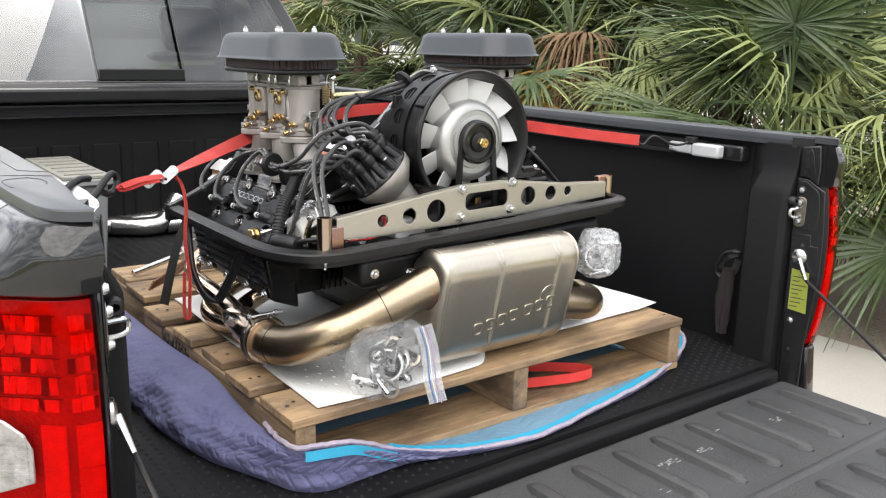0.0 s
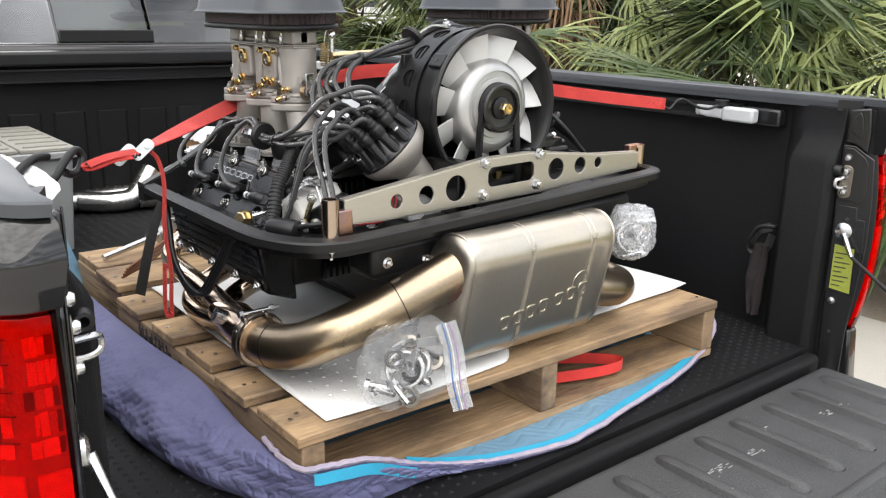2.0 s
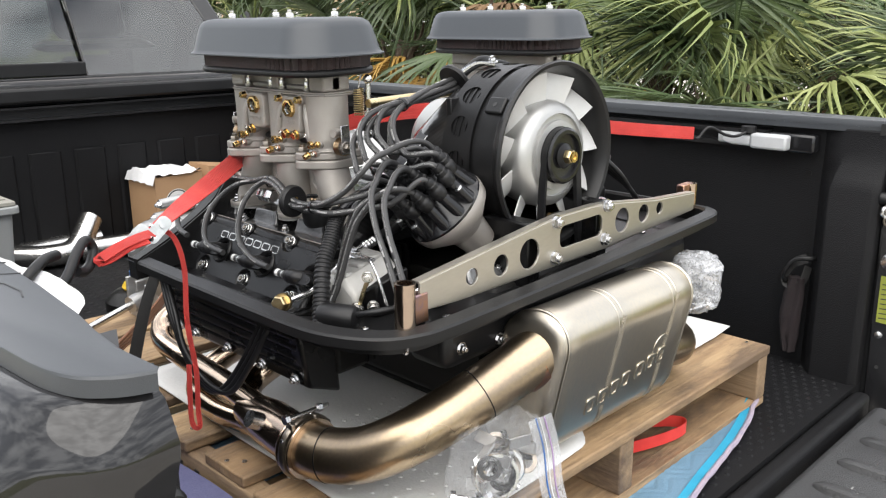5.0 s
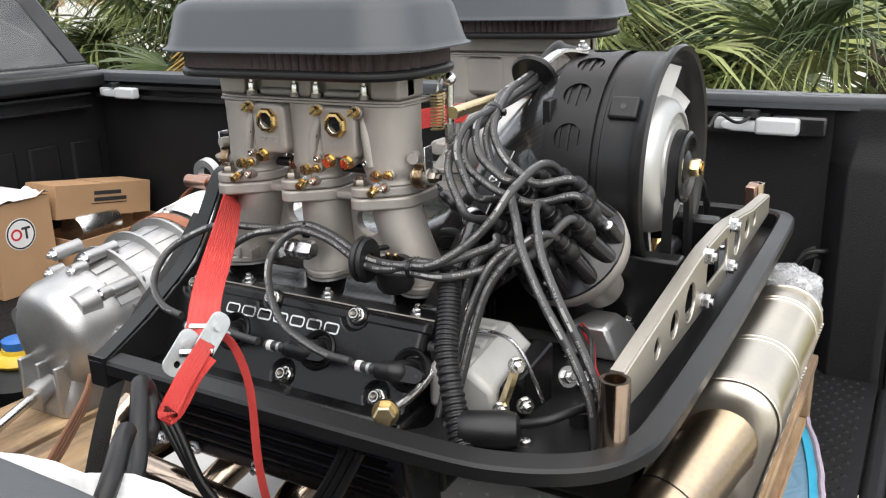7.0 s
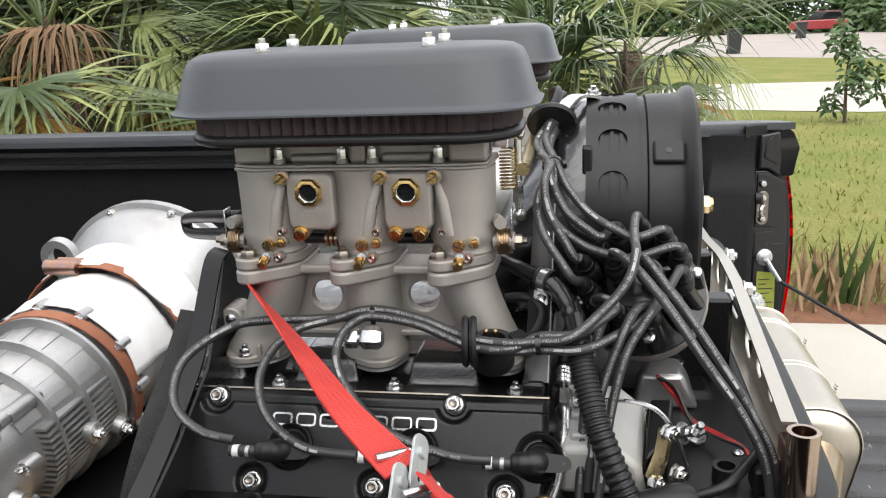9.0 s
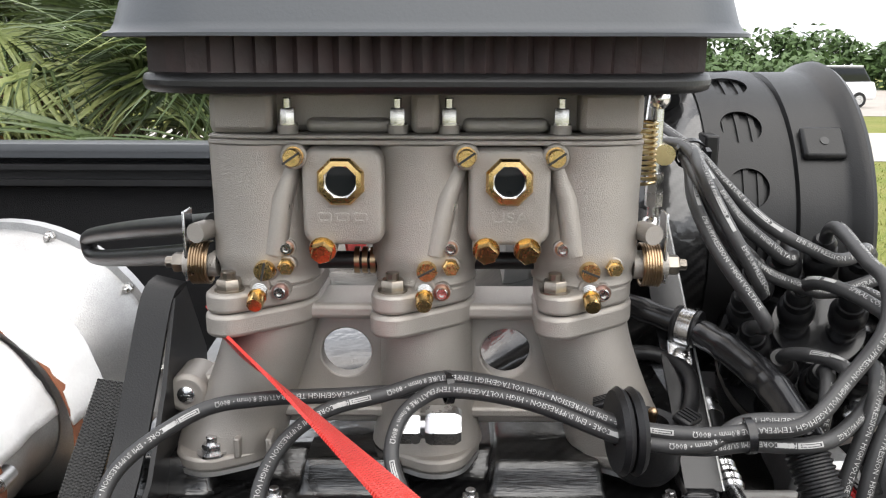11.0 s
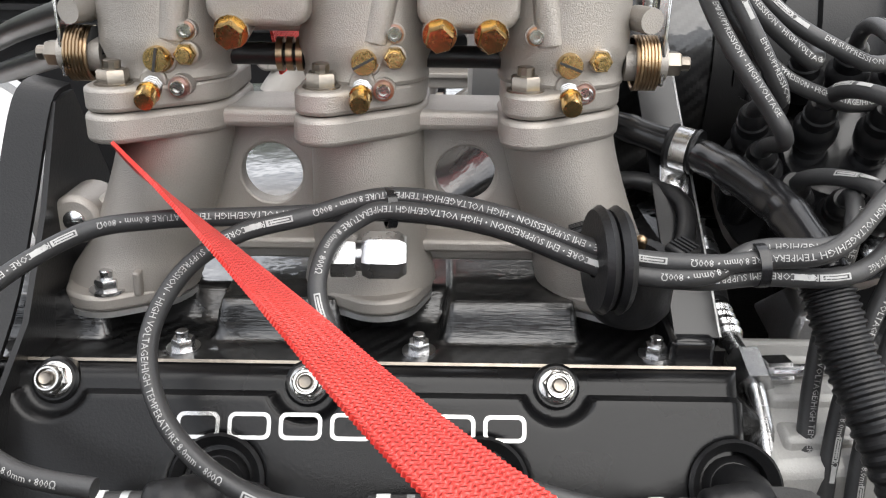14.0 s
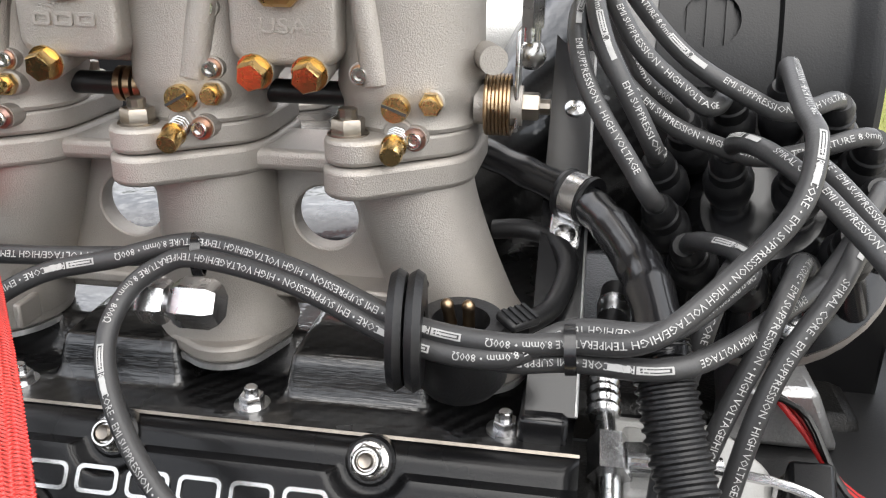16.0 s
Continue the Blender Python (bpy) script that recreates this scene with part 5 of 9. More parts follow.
def tray_height(u, y):
    """Height of the moulded carbon shroud."""
    bulge = max(ease((y - a) / 0.007) * ease((b - y) / 0.007) for a, b in ((0.497, 0.574), (0.622, 0.694), (0.745, 0.812)))
    z = 1.2975 + 0.0215 * bulge * ease((0.3065 - u) / 0.009)
    back = ease((0.286 - u) / 0.020)
    z = max(z, 1.2975 + 0.0165 * back)
    for q in TRAY_BOLTS:
        z -= 0.6 * (z - 1.2975) * (1 - ease((math.hypot(u - 0.314, y - q) - 0.010) / 0.006))
    return z + 0.0005 * noise.noise((u * 30, y * 22, 1.7))


for side in (-1, 1):
    nu, ny = 84, 190
    grid = [[(0.10 + 0.2425 * (i / nu) ** 0.7, 0.431 + 0.372 * j / ny) for i in range(nu + 1)] for j in range(ny + 1)]
    s = Shape()
    s.add([(CX + side * u, y, tray_height(u, y)) for row in grid for u, y in row],
          [(j * (nu + 1) + i, j * (nu + 1) + i + 1, (j + 1) * (nu + 1) + i + 1, (j + 1) * (nu + 1) + i) for j in range(ny) for i in range(nu)])
    lip = grid[0] + [r[-1] for r in grid[1:]] + grid[-1][-2::-1]
    k, n = len(s.v), len(lip)
    s.v += [(CX + side * u, y, tray_height(u, y)) for u, y in lip] + [(CX + side * u, y, 1.286) for u, y in lip]
    s.f += [(k + i, k + n + i, k + n + i + 1, k + i + 1) for i in range(n - 1)]
    tray = part("duct_tray", s, weave, engine, "glossy carbon fibre cylinder shroud with raised ducts", sharp=60)
    for y in TRAY_BOLTS:
        part("bolt", BOLT, None, tray, at=aim((CX + side * 0.314, y, 1.2975), (0, 0, 1)) @ Matrix.Scale(0.92, 4))
    part("tray_lip", Shape().box((min(CX + side * 0.286, CX + side * 0.322), 0.4335, 1.290), (max(CX + side * 0.286, CX + side * 0.322), 0.456, 1.3105)), black_gloss, tray, bevel=0.003)


# carburettors, manifolds and air cleaners
def bank(side):
    X = lambda u: CX + side * u
    out = Vector((side, 0, 0))

    def bx(u0, u1, y0, y1, z0, z1):
        return (min(X(u0), X(u1)), y0, z0), (max(X(u0), X(u1)), y1, z1)
    throats = (0.7105, 0.6125, 0.5145)
    feet = (0.742, 0.612, 0.484)
    UC = 0.268
    mani = part("intake_manifold", Shape().box(*bx(0.240, 0.276, 0.505, 0.72, 1.3375, 1.3445)), cast, engine, "sand-cast aluminium intake manifold with round windows", bevel=0.002)

    def hull(circles):
        """Outline round several circles."""
        pts = sorted({(round(cx + r * math.cos(2 * math.pi * i / 40), 6), round(cy + r * math.sin(2 * math.pi * i / 40), 6)) for cx, cy, r in circles for i in range(40)})
        def half(seq):
            out_ = []
            for p in seq:
                while len(out_) > 1 and (out_[-1][0] - out_[-2][0]) * (p[1] - out_[-2][1]) - (out_[-1][1] - out_[-2][1]) * (p[0] - out_[-2][0]) <= 0:
                    out_.pop()
                out_.append(p)
            return out_[:-1]
        return half(pts) + half(pts[::-1])

    for y, f in zip(throats, feet):
        rings = []
        for t in range(13):
            q = t / 12
            flare = ease((q - 0.72) / 0.28)
            zc, yc, uc = 1.4055 - 0.0855 * q, y + (f - y) * q ** 1.25, UC - 0.002 * q
            ry, rx = 0.0292 + 0.003 * q * q + 0.004 * flare, 0.0285 + 0.001 * q + 0.004 * flare
            rings.append([Vector((X(uc) + rx * math.cos(a), yc + ry * math.sin(a), zc)) for a in [2 * math.pi * i / 32 for i in range(32)]])
        part("runner", Shape().loft(rings), cast, mani)
        oval = hull([(X(UC - 0.002), f, 0.0345), (X(UC + 0.016), f + (0.008 if f > 0.7 else -0.006), 0.0225), (X(UC - 0.026), f, 0.014)])
        part("foot", Shape().prism(oval, 0.0085, Matrix.Translation((0, 0, 1.3135))), cast, mani, bevel=0.002)
        part("foot_gasket", Shape().prism(oval, 0.003, Matrix.Translation((0, 0, 1.3103))), cast_bright, mani)
        # two-layer flange below the throttle, with an ear at each nut
        ears = [(X(UC), y, 0.0312), (X(0.3035), y + 0.0183, 0.0137), (X(0.2325), y - 0.0183, 0.0137)]
        part("flange", Shape().prism(hull(ears), 0.0142, Matrix.Translation((0, 0, 1.4048))), cast, mani, bevel=0.0028, segs=3)
        part("flange", Shape().prism(hull([(a, b, r - 0.0008) for a, b, r in ears]), 0.0116, Matrix.Translation((0, 0, 1.4196))), cast, mani, bevel=0.0022, segs=3)
    part("foot_lug", Shape().cyl((X(0.248), 0.766, 1.3545), (X(0.2815), 0.766, 1.3545), 0.0135, n=24).box(*bx(0.245, 0.272, 0.738, 0.766, 1.342, 1.364)), cast, mani, bevel=0.003)
    put("socket_bolt", SCREW, mani, (X(0.2812), 0.766, 1.3545), out)
    put("bolt", BOLT, mani, (X(0.297), 0.7466, 1.3222), (0, 0, 1))
    for d in (-0.012, 0.008):
        part("foot_rib", Shape().box(*bx(0.285, 0.302, 0.742 + d - 0.022, 0.742 + d - 0.018, 1.3205, 1.334)), cast, mani, bevel=0.0012)
    # webs with holes between the runners
    for y in (0.6655, 0.5605):
        me = plate("web", [rounded(y - 0.044, 1.326, y + 0.044, 1.412, 0.004), circle(y, 1.3755, 0.0164, 40)], 0.012, 0.0015)
        part("web", me, cast, mani, at=Matrix(((0, 0, 1, X(0.252)), (1, 0, 0, 0), (0, 1, 0, 0), (0, 0, 0, 1))))
    for y in (0.6615, 0.5635):
        part("tie", Shape().box(*bx(0.238, 0.283, y - 0.025, y + 0.025, 1.4060, 1.4165)), cast, mani, bevel=0.0035, segs=3)
    # carburettor body
    carb = part("carburettor", Shape().box(*bx(0.240, 0.282, 0.520, 0.705, 1.453, 1.5163)), cast, engine, "cast aluminium triple carburettor with brass jets", bevel=0.008, segs=3)
    for y in throats:
        part("throat", Shape().lathe([(0.0312, 1.4312), (0.0318, 1.4330), (0.0308, 1.4362), (0.0312, 1.4405), (0.0335, 1.4470), (0.0332, 1.4520), (0.0326, 1.480), (0.0333, 1.5163)], Matrix.Translation((X(UC), y, 0)), 40), cast, carb)
    # float bowls
    for y in (0.6595, 0.5628):
        rings = []
        for u, k in ((0.262, 1.02), (0.2975, 1.0), (0.3008, 0.975), (0.3022, 0.93), (0.3026, 0.86)):
            rings.append([Vector((X(u), y + a * k, 1.4865 + c * k)) for a, c in rounded(-0.0238, -0.0285, 0.0238, 0.0290, 0.0085, 5)])
        bowl = part("float_bowl", Shape().loft(rings), cast, carb, sharp=50)
        sy = y + 0.0005
        sight = part("sight_plug", Shape().ring([(0.0098, 0), (0.0145, 0), (0.0145, 0.0038), (0.0130, 0.0062), (0.0101, 0.0066)], aim((X(0.3024), sy, 1.4965), out, 0.39), 8), brass, carb, "brass octagonal sight plug", sharp=20)
        part("sight_glass", Shape().lathe([(0.0100, 0), (0.0100, 0.0012), (0.0001, 0.0012)], aim((X(0.3023), sy, 1.4965), out), 24), smoke_glass, sight)
        part("sight_rim", Shape().ring([(0.0088, 0.001), (0.0101, 0.001), (0.0101, 0.0038), (0.0088, 0.0030)], aim((X(0.3023), sy, 1.4965), out), 24), machined, sight)
        # raised mark below the plug of one bowl
        if y > 0.6:
            for k in range(3):
                me = plate("raised_frame", [rounded(0, 0, 0.0084, 0.0056, 0.0012, 3), rounded(0.0015, 0.0014, 0.0069, 0.0042, 0.0007, 3)], 0.0012)
                part("raised_frame", me, cast, bowl, at=Matrix(((0, 0, side, X(0.3029)), (side, 0, 0, y - side * 0.0149 + side * 0.0103 * k), (0, 1, 0, 1.4722), (0, 0, 0, 1))))
    # brass and steel fittings on the face
    for y, low in ((0.687, 0.7015), (0.588, 0.6065), (0.537, 0.5235)):
        z = 1.5104
        boss = part("screw_boss", Shape().cyl((X(0.270), y, z), (X(0.3025), y, z), 0.0078, n=20), cast, carb, bevel=0.001)
        j = put("brass_screw", JET_SMALL, boss, (X(0.3025), y, z), out)
        j.scale = (1.25, 1.25, 1.0)
        part("slot", SLOT, None, j, at=aim((X(0.3106), y, z), out, 0.6) @ Matrix.Scale(0.85, 4))
        part("rod_rib", Shape().tube([(X(0.291), y + (low - y) * 0.2, z - 0.006), (X(0.2955), y + (low - y) * 0.6, 1.485), (X(0.295), low, 1.452)], 0, 12, rad=[0.0055, 0.0065, 0.0075]), cast, carb)
    for y in (0.672, 0.576, 0.552):
        put("drain_plug", GOLD_BOLT, carb, (X(0.3015), y, 1.4558), out + Vector((0, 0, -0.22)), "brass hex plug", 0.3)
        part("plug_boss", Shape().cyl((X(0.268), y, 1.462), (X(0.3016), y, 1.4558), 0.0082, n=18), cast, carb)
    for y, ym, yi, yc, yx, yn in zip(throats, (0.707, 0.611, 0.515), (0.6945, 0.597, 0.5005), (0.698, 0.602, 0.507), (0.7105, 0.6122, 0.5145), (0.728, 0.631, 0.5355)):
        part("jet_boss", Shape().cyl((X(0.270), ym, 1.443), (X(0.2985), ym, 1.443), 0.0084, n=22), cast, carb, bevel=0.001)
        j = put("main_jet", JET, carb, (X(0.2985), ym, 1.443), out, "slotted brass jet")
        part("slot", SLOT, None, j, at=aim((X(0.3066), ym, 1.443), out, 0.5 + (ym - 0.611) * 9))
        part("jet_boss", Shape().cyl((X(0.270), yi, 1.4450), (X(0.2985), yi, 1.4450), 0.0060, n=16), cast, carb, bevel=0.0008)
        part("idle_nut", Shape().lathe([(0.0052, 0), (0.0052, 0.0042), (0.0045, 0.005)], aim((X(0.2985), yi, 1.4450), out + Vector((0, -0.12, 0))), 6), brass, carb)
        put("idle_jet", JET_SMALL, carb, (X(0.302), yi, 1.4450), out + Vector((0, -0.12, 0)), "small brass jet").scale = (0.8, 0.8, 0.7)
        put("mixture_screw", JET_SMALL, carb, (X(0.3095), yx, 1.4282), out + Vector((0, 0, -0.35)), "knurled brass screw").scale = (1.15, 1.15, 1.0)
        coil = [(X(0.296 + 0.0140 * i / 72), yx + 0.0043 * math.cos(i * 0.70), 1.4320 - 0.0042 * i / 72 + 0.0043 * math.sin(i * 0.70)) for i in range(73)]
        part("screw_spring", Shape().tube(coil, 0.0008, 6), machined, carb)
        part("screw_stem", Shape().cyl((X(0.270), yx, 1.434), (X(0.301), yx, 1.4318), 0.0066, n=16), cast, carb, bevel=0.0008)
        part("screw_boss", Shape().cyl((X(0.272), yc, 1.4300), (X(0.3015), yc, 1.4300), 0.0056, n=16), cast, carb)
        put("socket_screw", SOCKET, carb, (X(0.3030), yc, 1.4300), out)
        part("copper_washer", Shape().cyl((X(0.3012), yc, 1.4300), (X(0.3032), yc, 1.4300), 0.0050, n=16), copper_heat, carb)
        put("flange_nut", FLANGE_NUT, carb, (X(0.3035), yn, 1.4312), (0, 0, 1), "steel flange nut").scale = (1.15, 1.15, 0.85)
        put("flange_nut", FLANGE_NUT, carb, (X(0.2325), y - 0.0183, 1.4312), (0, 0, 1))
    for y in (0.695, 0.598, 0.529):
        part("pin", Shape().cyl((X(0.280), y, 1.4812), (X(0.2995), y, 1.4812), 0.0042, n=16), machined, carb)
        part("pin_boss", Shape().cyl((X(0.278), y, 1.4812), (X(0.2965), y, 1.4812), 0.0054, n=16), cast, carb)
    for y in (0.694, 0.597, 0.531):
        part("socket_boss", Shape().cyl((X(0.27), y, 1.4556), (X(0.2975), y, 1.4556), 0.0052, n=16), cast, carb)
        put("socket_screw", SOCKET, carb, (X(0.2980), y, 1.4556), out)
        part("copper_washer", Shape().cyl((X(0.2970), y, 1.4556), (X(0.2984), y, 1.4556), 0.0044, n=16), copper_heat, carb)
    shaft = part("throttle_shaft", Shape().cyl((X(UC), 0.470, 1.4410), (X(UC), 0.755, 1.4410), 0.0056, n=18), black_satin, carb)
    for y in (0.6505, 0.6555, 0.6455):
        part("shaft_collar", Shape().cyl((X(UC), y - 0.0016, 1.4410), (X(UC), y + 0.0016, 1.4410), 0.0085, n=20), spring_bronze, shaft)
    # parting flange and air horn
    oct_ = lambda e: [(X(0.236 - e), 0.742 + e), (X(0.291 + e), 0.738 + e), (X(0.298 + e), 0.716), (X(0.298 + e), 0.507), (X(0.291 + e), 0.486 - e), (X(0.236 - e), 0.482 - e)]
    part("cover_plate", Shape().prism(oct_(0.0008), 0.0030, Matrix.Translation((0, 0, 1.5165))).prism(oct_(0.0), 0.0026, Matrix.Translation((0, 0, 1.5198))), cast, carb, bevel=0.0007)
    horn = part("air_horn", Shape().box(*bx(0.243, 0.280, 0.486, 0.738, 1.5224, 1.5475)), cast, carb, bevel=0.004)
    for y0, y1 in ((0.700, 0.737), (0.6035, 0.620), (0.486, 0.523)):
        part("post", Shape().box(*bx(0.26, 0.2945, y0, y1, 1.5226, 1.5472)), cast, horn, bevel=0.004)
    for y0, y1 in ((0.632, 0.682), (0.540, 0.590)):
        part("ledge", Shape().box(*bx(0.27, 0.2885, y0, y1, 1.5226, 1.5310)), cast, horn, bevel=0.0035, segs=3)
    for y in (0.692, 0.628, 0.598, 0.533):
        part("stud_boss", Shape().cyl((X(0.289), y, 1.5226), (X(0.289), y, 1.5275), 0.0062, n=16), cast, horn)
        put("nut", NUT_STUD, horn, (X(0.289), y, 1.5275), (0, 0, 1)).scale = (0.72, 0.72, 1.15)
    # return spring coils and arm at both ends
    for y, d in ((0.4745, -1), (0.7515, 1)):
        turns = [(X(0.274) + 0.0130 * math.cos(i * 0.42), y + d * (i * 0.000112 - 0.0055), 1.4405 + 0.0130 * math.sin(i * 0.42)) for i in range(105)]
        part("coil_spring", Shape().tube(turns, 0.00095, 6), spring_bronze, carb, "bronze return spring coil")
        part("spring_hub", Shape().cyl((X(0.274), y - d * 0.01, 1.4405), (X(0.274), y + d * 0.011, 1.4405), 0.009, n=16), cast, carb)
        part("arm", Shape().box(*bx(0.266, 0.282, y + d * 0.0085 - 0.001, y + d * 0.0085 + 0.001, 1.430, 1.474)), zinc, carb, bevel=0.0008)
        put("nut", FLANGE_NUT, carb, (X(0.274), y + d * 0.010, 1.4405), (0, d, 0))
        part("stop_lug", Shape().cyl((X(0.276), y - d * 0.006, 1.4625), (X(0.290), y - d * 0.001, 1.4625), 0.0062, n=14), cast, carb)
    # air cleaner
    cl = part("air_cleaner", Shape().prism([(X(0.272) + a, 0.611 + b) for a, b in rounded(-0.079, -0.159, 0.079, 0.159, 0.058, 10)], 0.0105, Matrix.Translation((0, 0, 1.5480))), rubber, engine, "oval air cleaner with moulded grey cover and pleated filter", bevel=0.004)
    pts = rounded(-0.076, -0.156, 0.076, 0.156, 0.056, 12)
    pleat = []
    dense = []
    for i in range(len(pts)):
        p, q = Vector(pts[i]), Vector(pts[(i + 1) % len(pts)])
        steps = max(1, round((q - p).length / 0.0052))
        for k in range(steps):
            dense.append(p.lerp(q, k / steps))
    if len(dense) % 2:
        dense.pop()
    for i, p in enumerate(dense):
        r = 1.0 if i % 2 else 0.94
        pleat.append((X(0.272) + p.x * r, 0.611 + p.y * (1 - (1 - r) * 0.5)))
    part("filter_element", Shape().prism(pleat, 0.020, Matrix.Translation((0, 0, 1.5586))), filter_red, cl, "dark red pleated filter element", sharp=20)
    rings = []
    for k, (g, z) in enumerate(((0.000, 1.5768), (0.0, 1.5785), (-0.0035, 1.5803), (-0.0055, 1.584), (-0.0145, 1.617), (-0.019, 1.625), (-0.027, 1.6295), (-0.037, 1.631))):
        rings.append([Vector((X(0.272) + a, 0.611 + b, z)) for a, b in rounded(-0.092 - g, -0.176 - g, 0.092 + g, 0.176 + g, 0.064 + g * 0.5, 10)])
    part("cover", Shape().loft(rings), grey_cover, cl, "moulded grey plastic air cleaner cover", sharp=50)
    for u in (0.312, 0.228):
        for y in (0.689, 0.533):
            put("cap_nut", NUT_STUD, cl, (X(u), y, 1.6312), (0, 0, 1)).scale = (0.95, 0.95, 0.9)


bank(-1)
bank(1)
# raised word under the second plug of the near carburettor
fc = bpy.data.curves.new("word", "FONT")
fc.body, fc.size, fc.extrude, fc.align_x = "USA", 0.0088, 0.0006, "CENTER"
fo = bpy.data.objects.new("word", fc)
word = bpy.data.meshes.new_from_object(fo)
bpy.data.objects.remove(fo)
word.materials.append(cast)
near_carb = [o for o in engine.children if o.name.startswith("carburettor")][0]
part("raised_word", word, None, near_carb, "", Matrix(((0, 0, -1, CX - 0.3026), (-1, 0, 0, 0.5625), (0, 1, 0, 1.4722), (0, 0, 0, 1))) @ Matrix.Scale(1.35, 4, (1, 0, 0)))

# hex fitting beneath the near carburettor, fuel rail and throttle links
part("banjo_fitting", Shape().lathe([(0.0105, 0.008), (0.0105, 0.018), (0.0095, 0.020)], aim((CX - 0.326, 0.634, 1.3555), (0, -1, 0)), 6).lathe([(0.0075, 0.018), (0.0075, 0.024)], aim((CX - 0.326, 0.634, 1.3555), (0, -1, 0)), 18).lathe([(0.010, 0.023), (0.0115, 0.026), (0.0115, 0.040), (0.009, 0.044)], aim((CX - 0.326, 0.634, 1.3560), (0, -1, 0)), 6), zinc, engine, "bright plated hex union")
part("cross_link", Shape().cyl(W(-0.24, 0.458, 1.497), W(0.20, 0.458, 1.512), 0.007, n=14), cadmium, engine, "yellow-plated throttle cross link")
link = part("throttle_link", Shape().cyl(W(-0.236, 0.463, 1.452), W(-0.235, 0.463, 1.531), 0.0042, n=12), zinc, engine, "zinc throttle rod with ball ends")
for z in (1.450, 1.533):
    part("ball_end", Shape().ball(W(-0.236, 0.463, z), 0.0075, 14), machined, link)
part("turnbuckle", Shape().lathe([(0.006, 0), (0.006, 0.022)], aim(W(-0.236, 0.463, 1.463), (0, 0, 1)), 6), zinc, link)
s = Shape()
helix = [W(-0.246 + 0.0075 * math.cos(t * 0.7), 0.473 + 0.0075 * math.sin(t * 0.7), 1.478 + t * 0.00038) for t in range(0, 110)]
part("tension_spring", s.tube(helix, 0.0011, 5), cadmium, engine, "thin coiled return spring")
part("link_hook", Shape().tube(curve([W(-0.246, 0.473, 1.52), W(-0.243, 0.470, 1.54), W(-0.236, 0.463, 1.545)], 4), 0.0013, 6), zinc, engine)

# fan, housing and belt
FM = aim((CX, 0.40, 1.411), (0, -1, 0))
house_ = part("fan_housing", Shape().ring([(0.127, 0.0), (0.1350, 0.0), (0.1350, 0.072), (0.1385, 0.074), (0.1385, 0.094), (0.1385, 0.108), (0.1405, 0.114), (0.1465, 0.120), (0.1478, 0.126), (0.1455, 0.130), (0.1400, 0.128), (0.1330, 0.118), (0.1285, 0.10)], FM, 72), black_satin, engine, "satin black magnesium fan housing")
for h in (0.022, 0.033, 0.044):
    part("slat_ring", Shape().ring([(0.1352, h - 0.002), (0.1372, h - 0.002), (0.1372, h + 0.002), (0.1352, h + 0.002)], FM, 64), black_satin, house_)
s = Shape()
N = 24
for c in range(16):
    a0 = 2 * math.pi * c / 16
    half_a, half_h, hr = math.pi / 16, 0.030, 0.0165
    for lay, r in ((0, 0.1395), (1, 0.1382)):
        base_i = len(s.v)
        for ringi, q in enumerate((0.0, 0.35, 0.7, 1.0)):
            for i in range(N):
                t = 2 * math.pi * i / N
                cx_, sy_ = math.cos(t), math.sin(t)
                m_ = max(abs(cx_), abs(sy_))
                ox, oy = cx_ / m_ * half_a, sy_ / m_ * half_h
                ix, iy = cx_ * hr / 0.139, sy_ * hr
                an, h = a0 + ix + (ox - ix) * q, 0.034 + iy + (oy - iy) * q
                s.v.append(tuple(FM @ Vector((r * math.cos(an), r * math.sin(an), h))))
        for ringi in range(3):
            for i in range(N):
                k = (i + 1) % N
                s.f.append((base_i + ringi * N + i, base_i + ringi * N + k, base_i + (ringi + 1) * N + k, base_i + (ringi + 1) * N + i))
    b0 = len(s.v) - 8 * N
    for i in range(N):
        k = (i + 1) % N
        s.f.append((b0 + i, b0 + k, b0 + 4 * N + k, b0 + 4 * N + i))
fan_mesh = s.mesh("fan_strap", 40)
weld = bmesh.new()
weld.from_mesh(fan_mesh)
bmesh.ops.remove_doubles(weld, verts=weld.verts, dist=0.00005)
weld.to_mesh(fan_mesh)
weld.free()
part("fan_strap", fan_mesh, black_satin, engine, "black fan strap with round vents", sharp=40)
for a in (142, 40):
    r = radians(a)
    m = FM @ Matrix.Rotation(r, 4, "Z")
    tab = part("strap_tab", Shape().box((0.137, -0.014, 0.078), (0.1445, 0.014, 0.112), m), black_satin, house_, bevel=0.003)
    part("tab_hole", Shape().lathe([(0.0035, 0), (0.0035, 0.0006)], m @ Matrix.Translation((0.1446, 0, 0.095)) @ Matrix.Rotation(radians(90), 4, "Y"), 12), ink, tab)
fan = part("cooling_fan", Shape().lathe([(0.040, 0.060), (0.082, 0.062), (0.086, 0.078), (0.086, 0.104), (0.082, 0.117), (0.072, 0.125), (0.066, 0.1265), (0.065, 0.1225), (0.056, 0.1225), (0.055, 0.1275), (0.046, 0.1285), (0.046, 0.120), (0.0001, 0.120)], FM, 64), fan_silver, engine, "silver alternator fan with eleven blades")
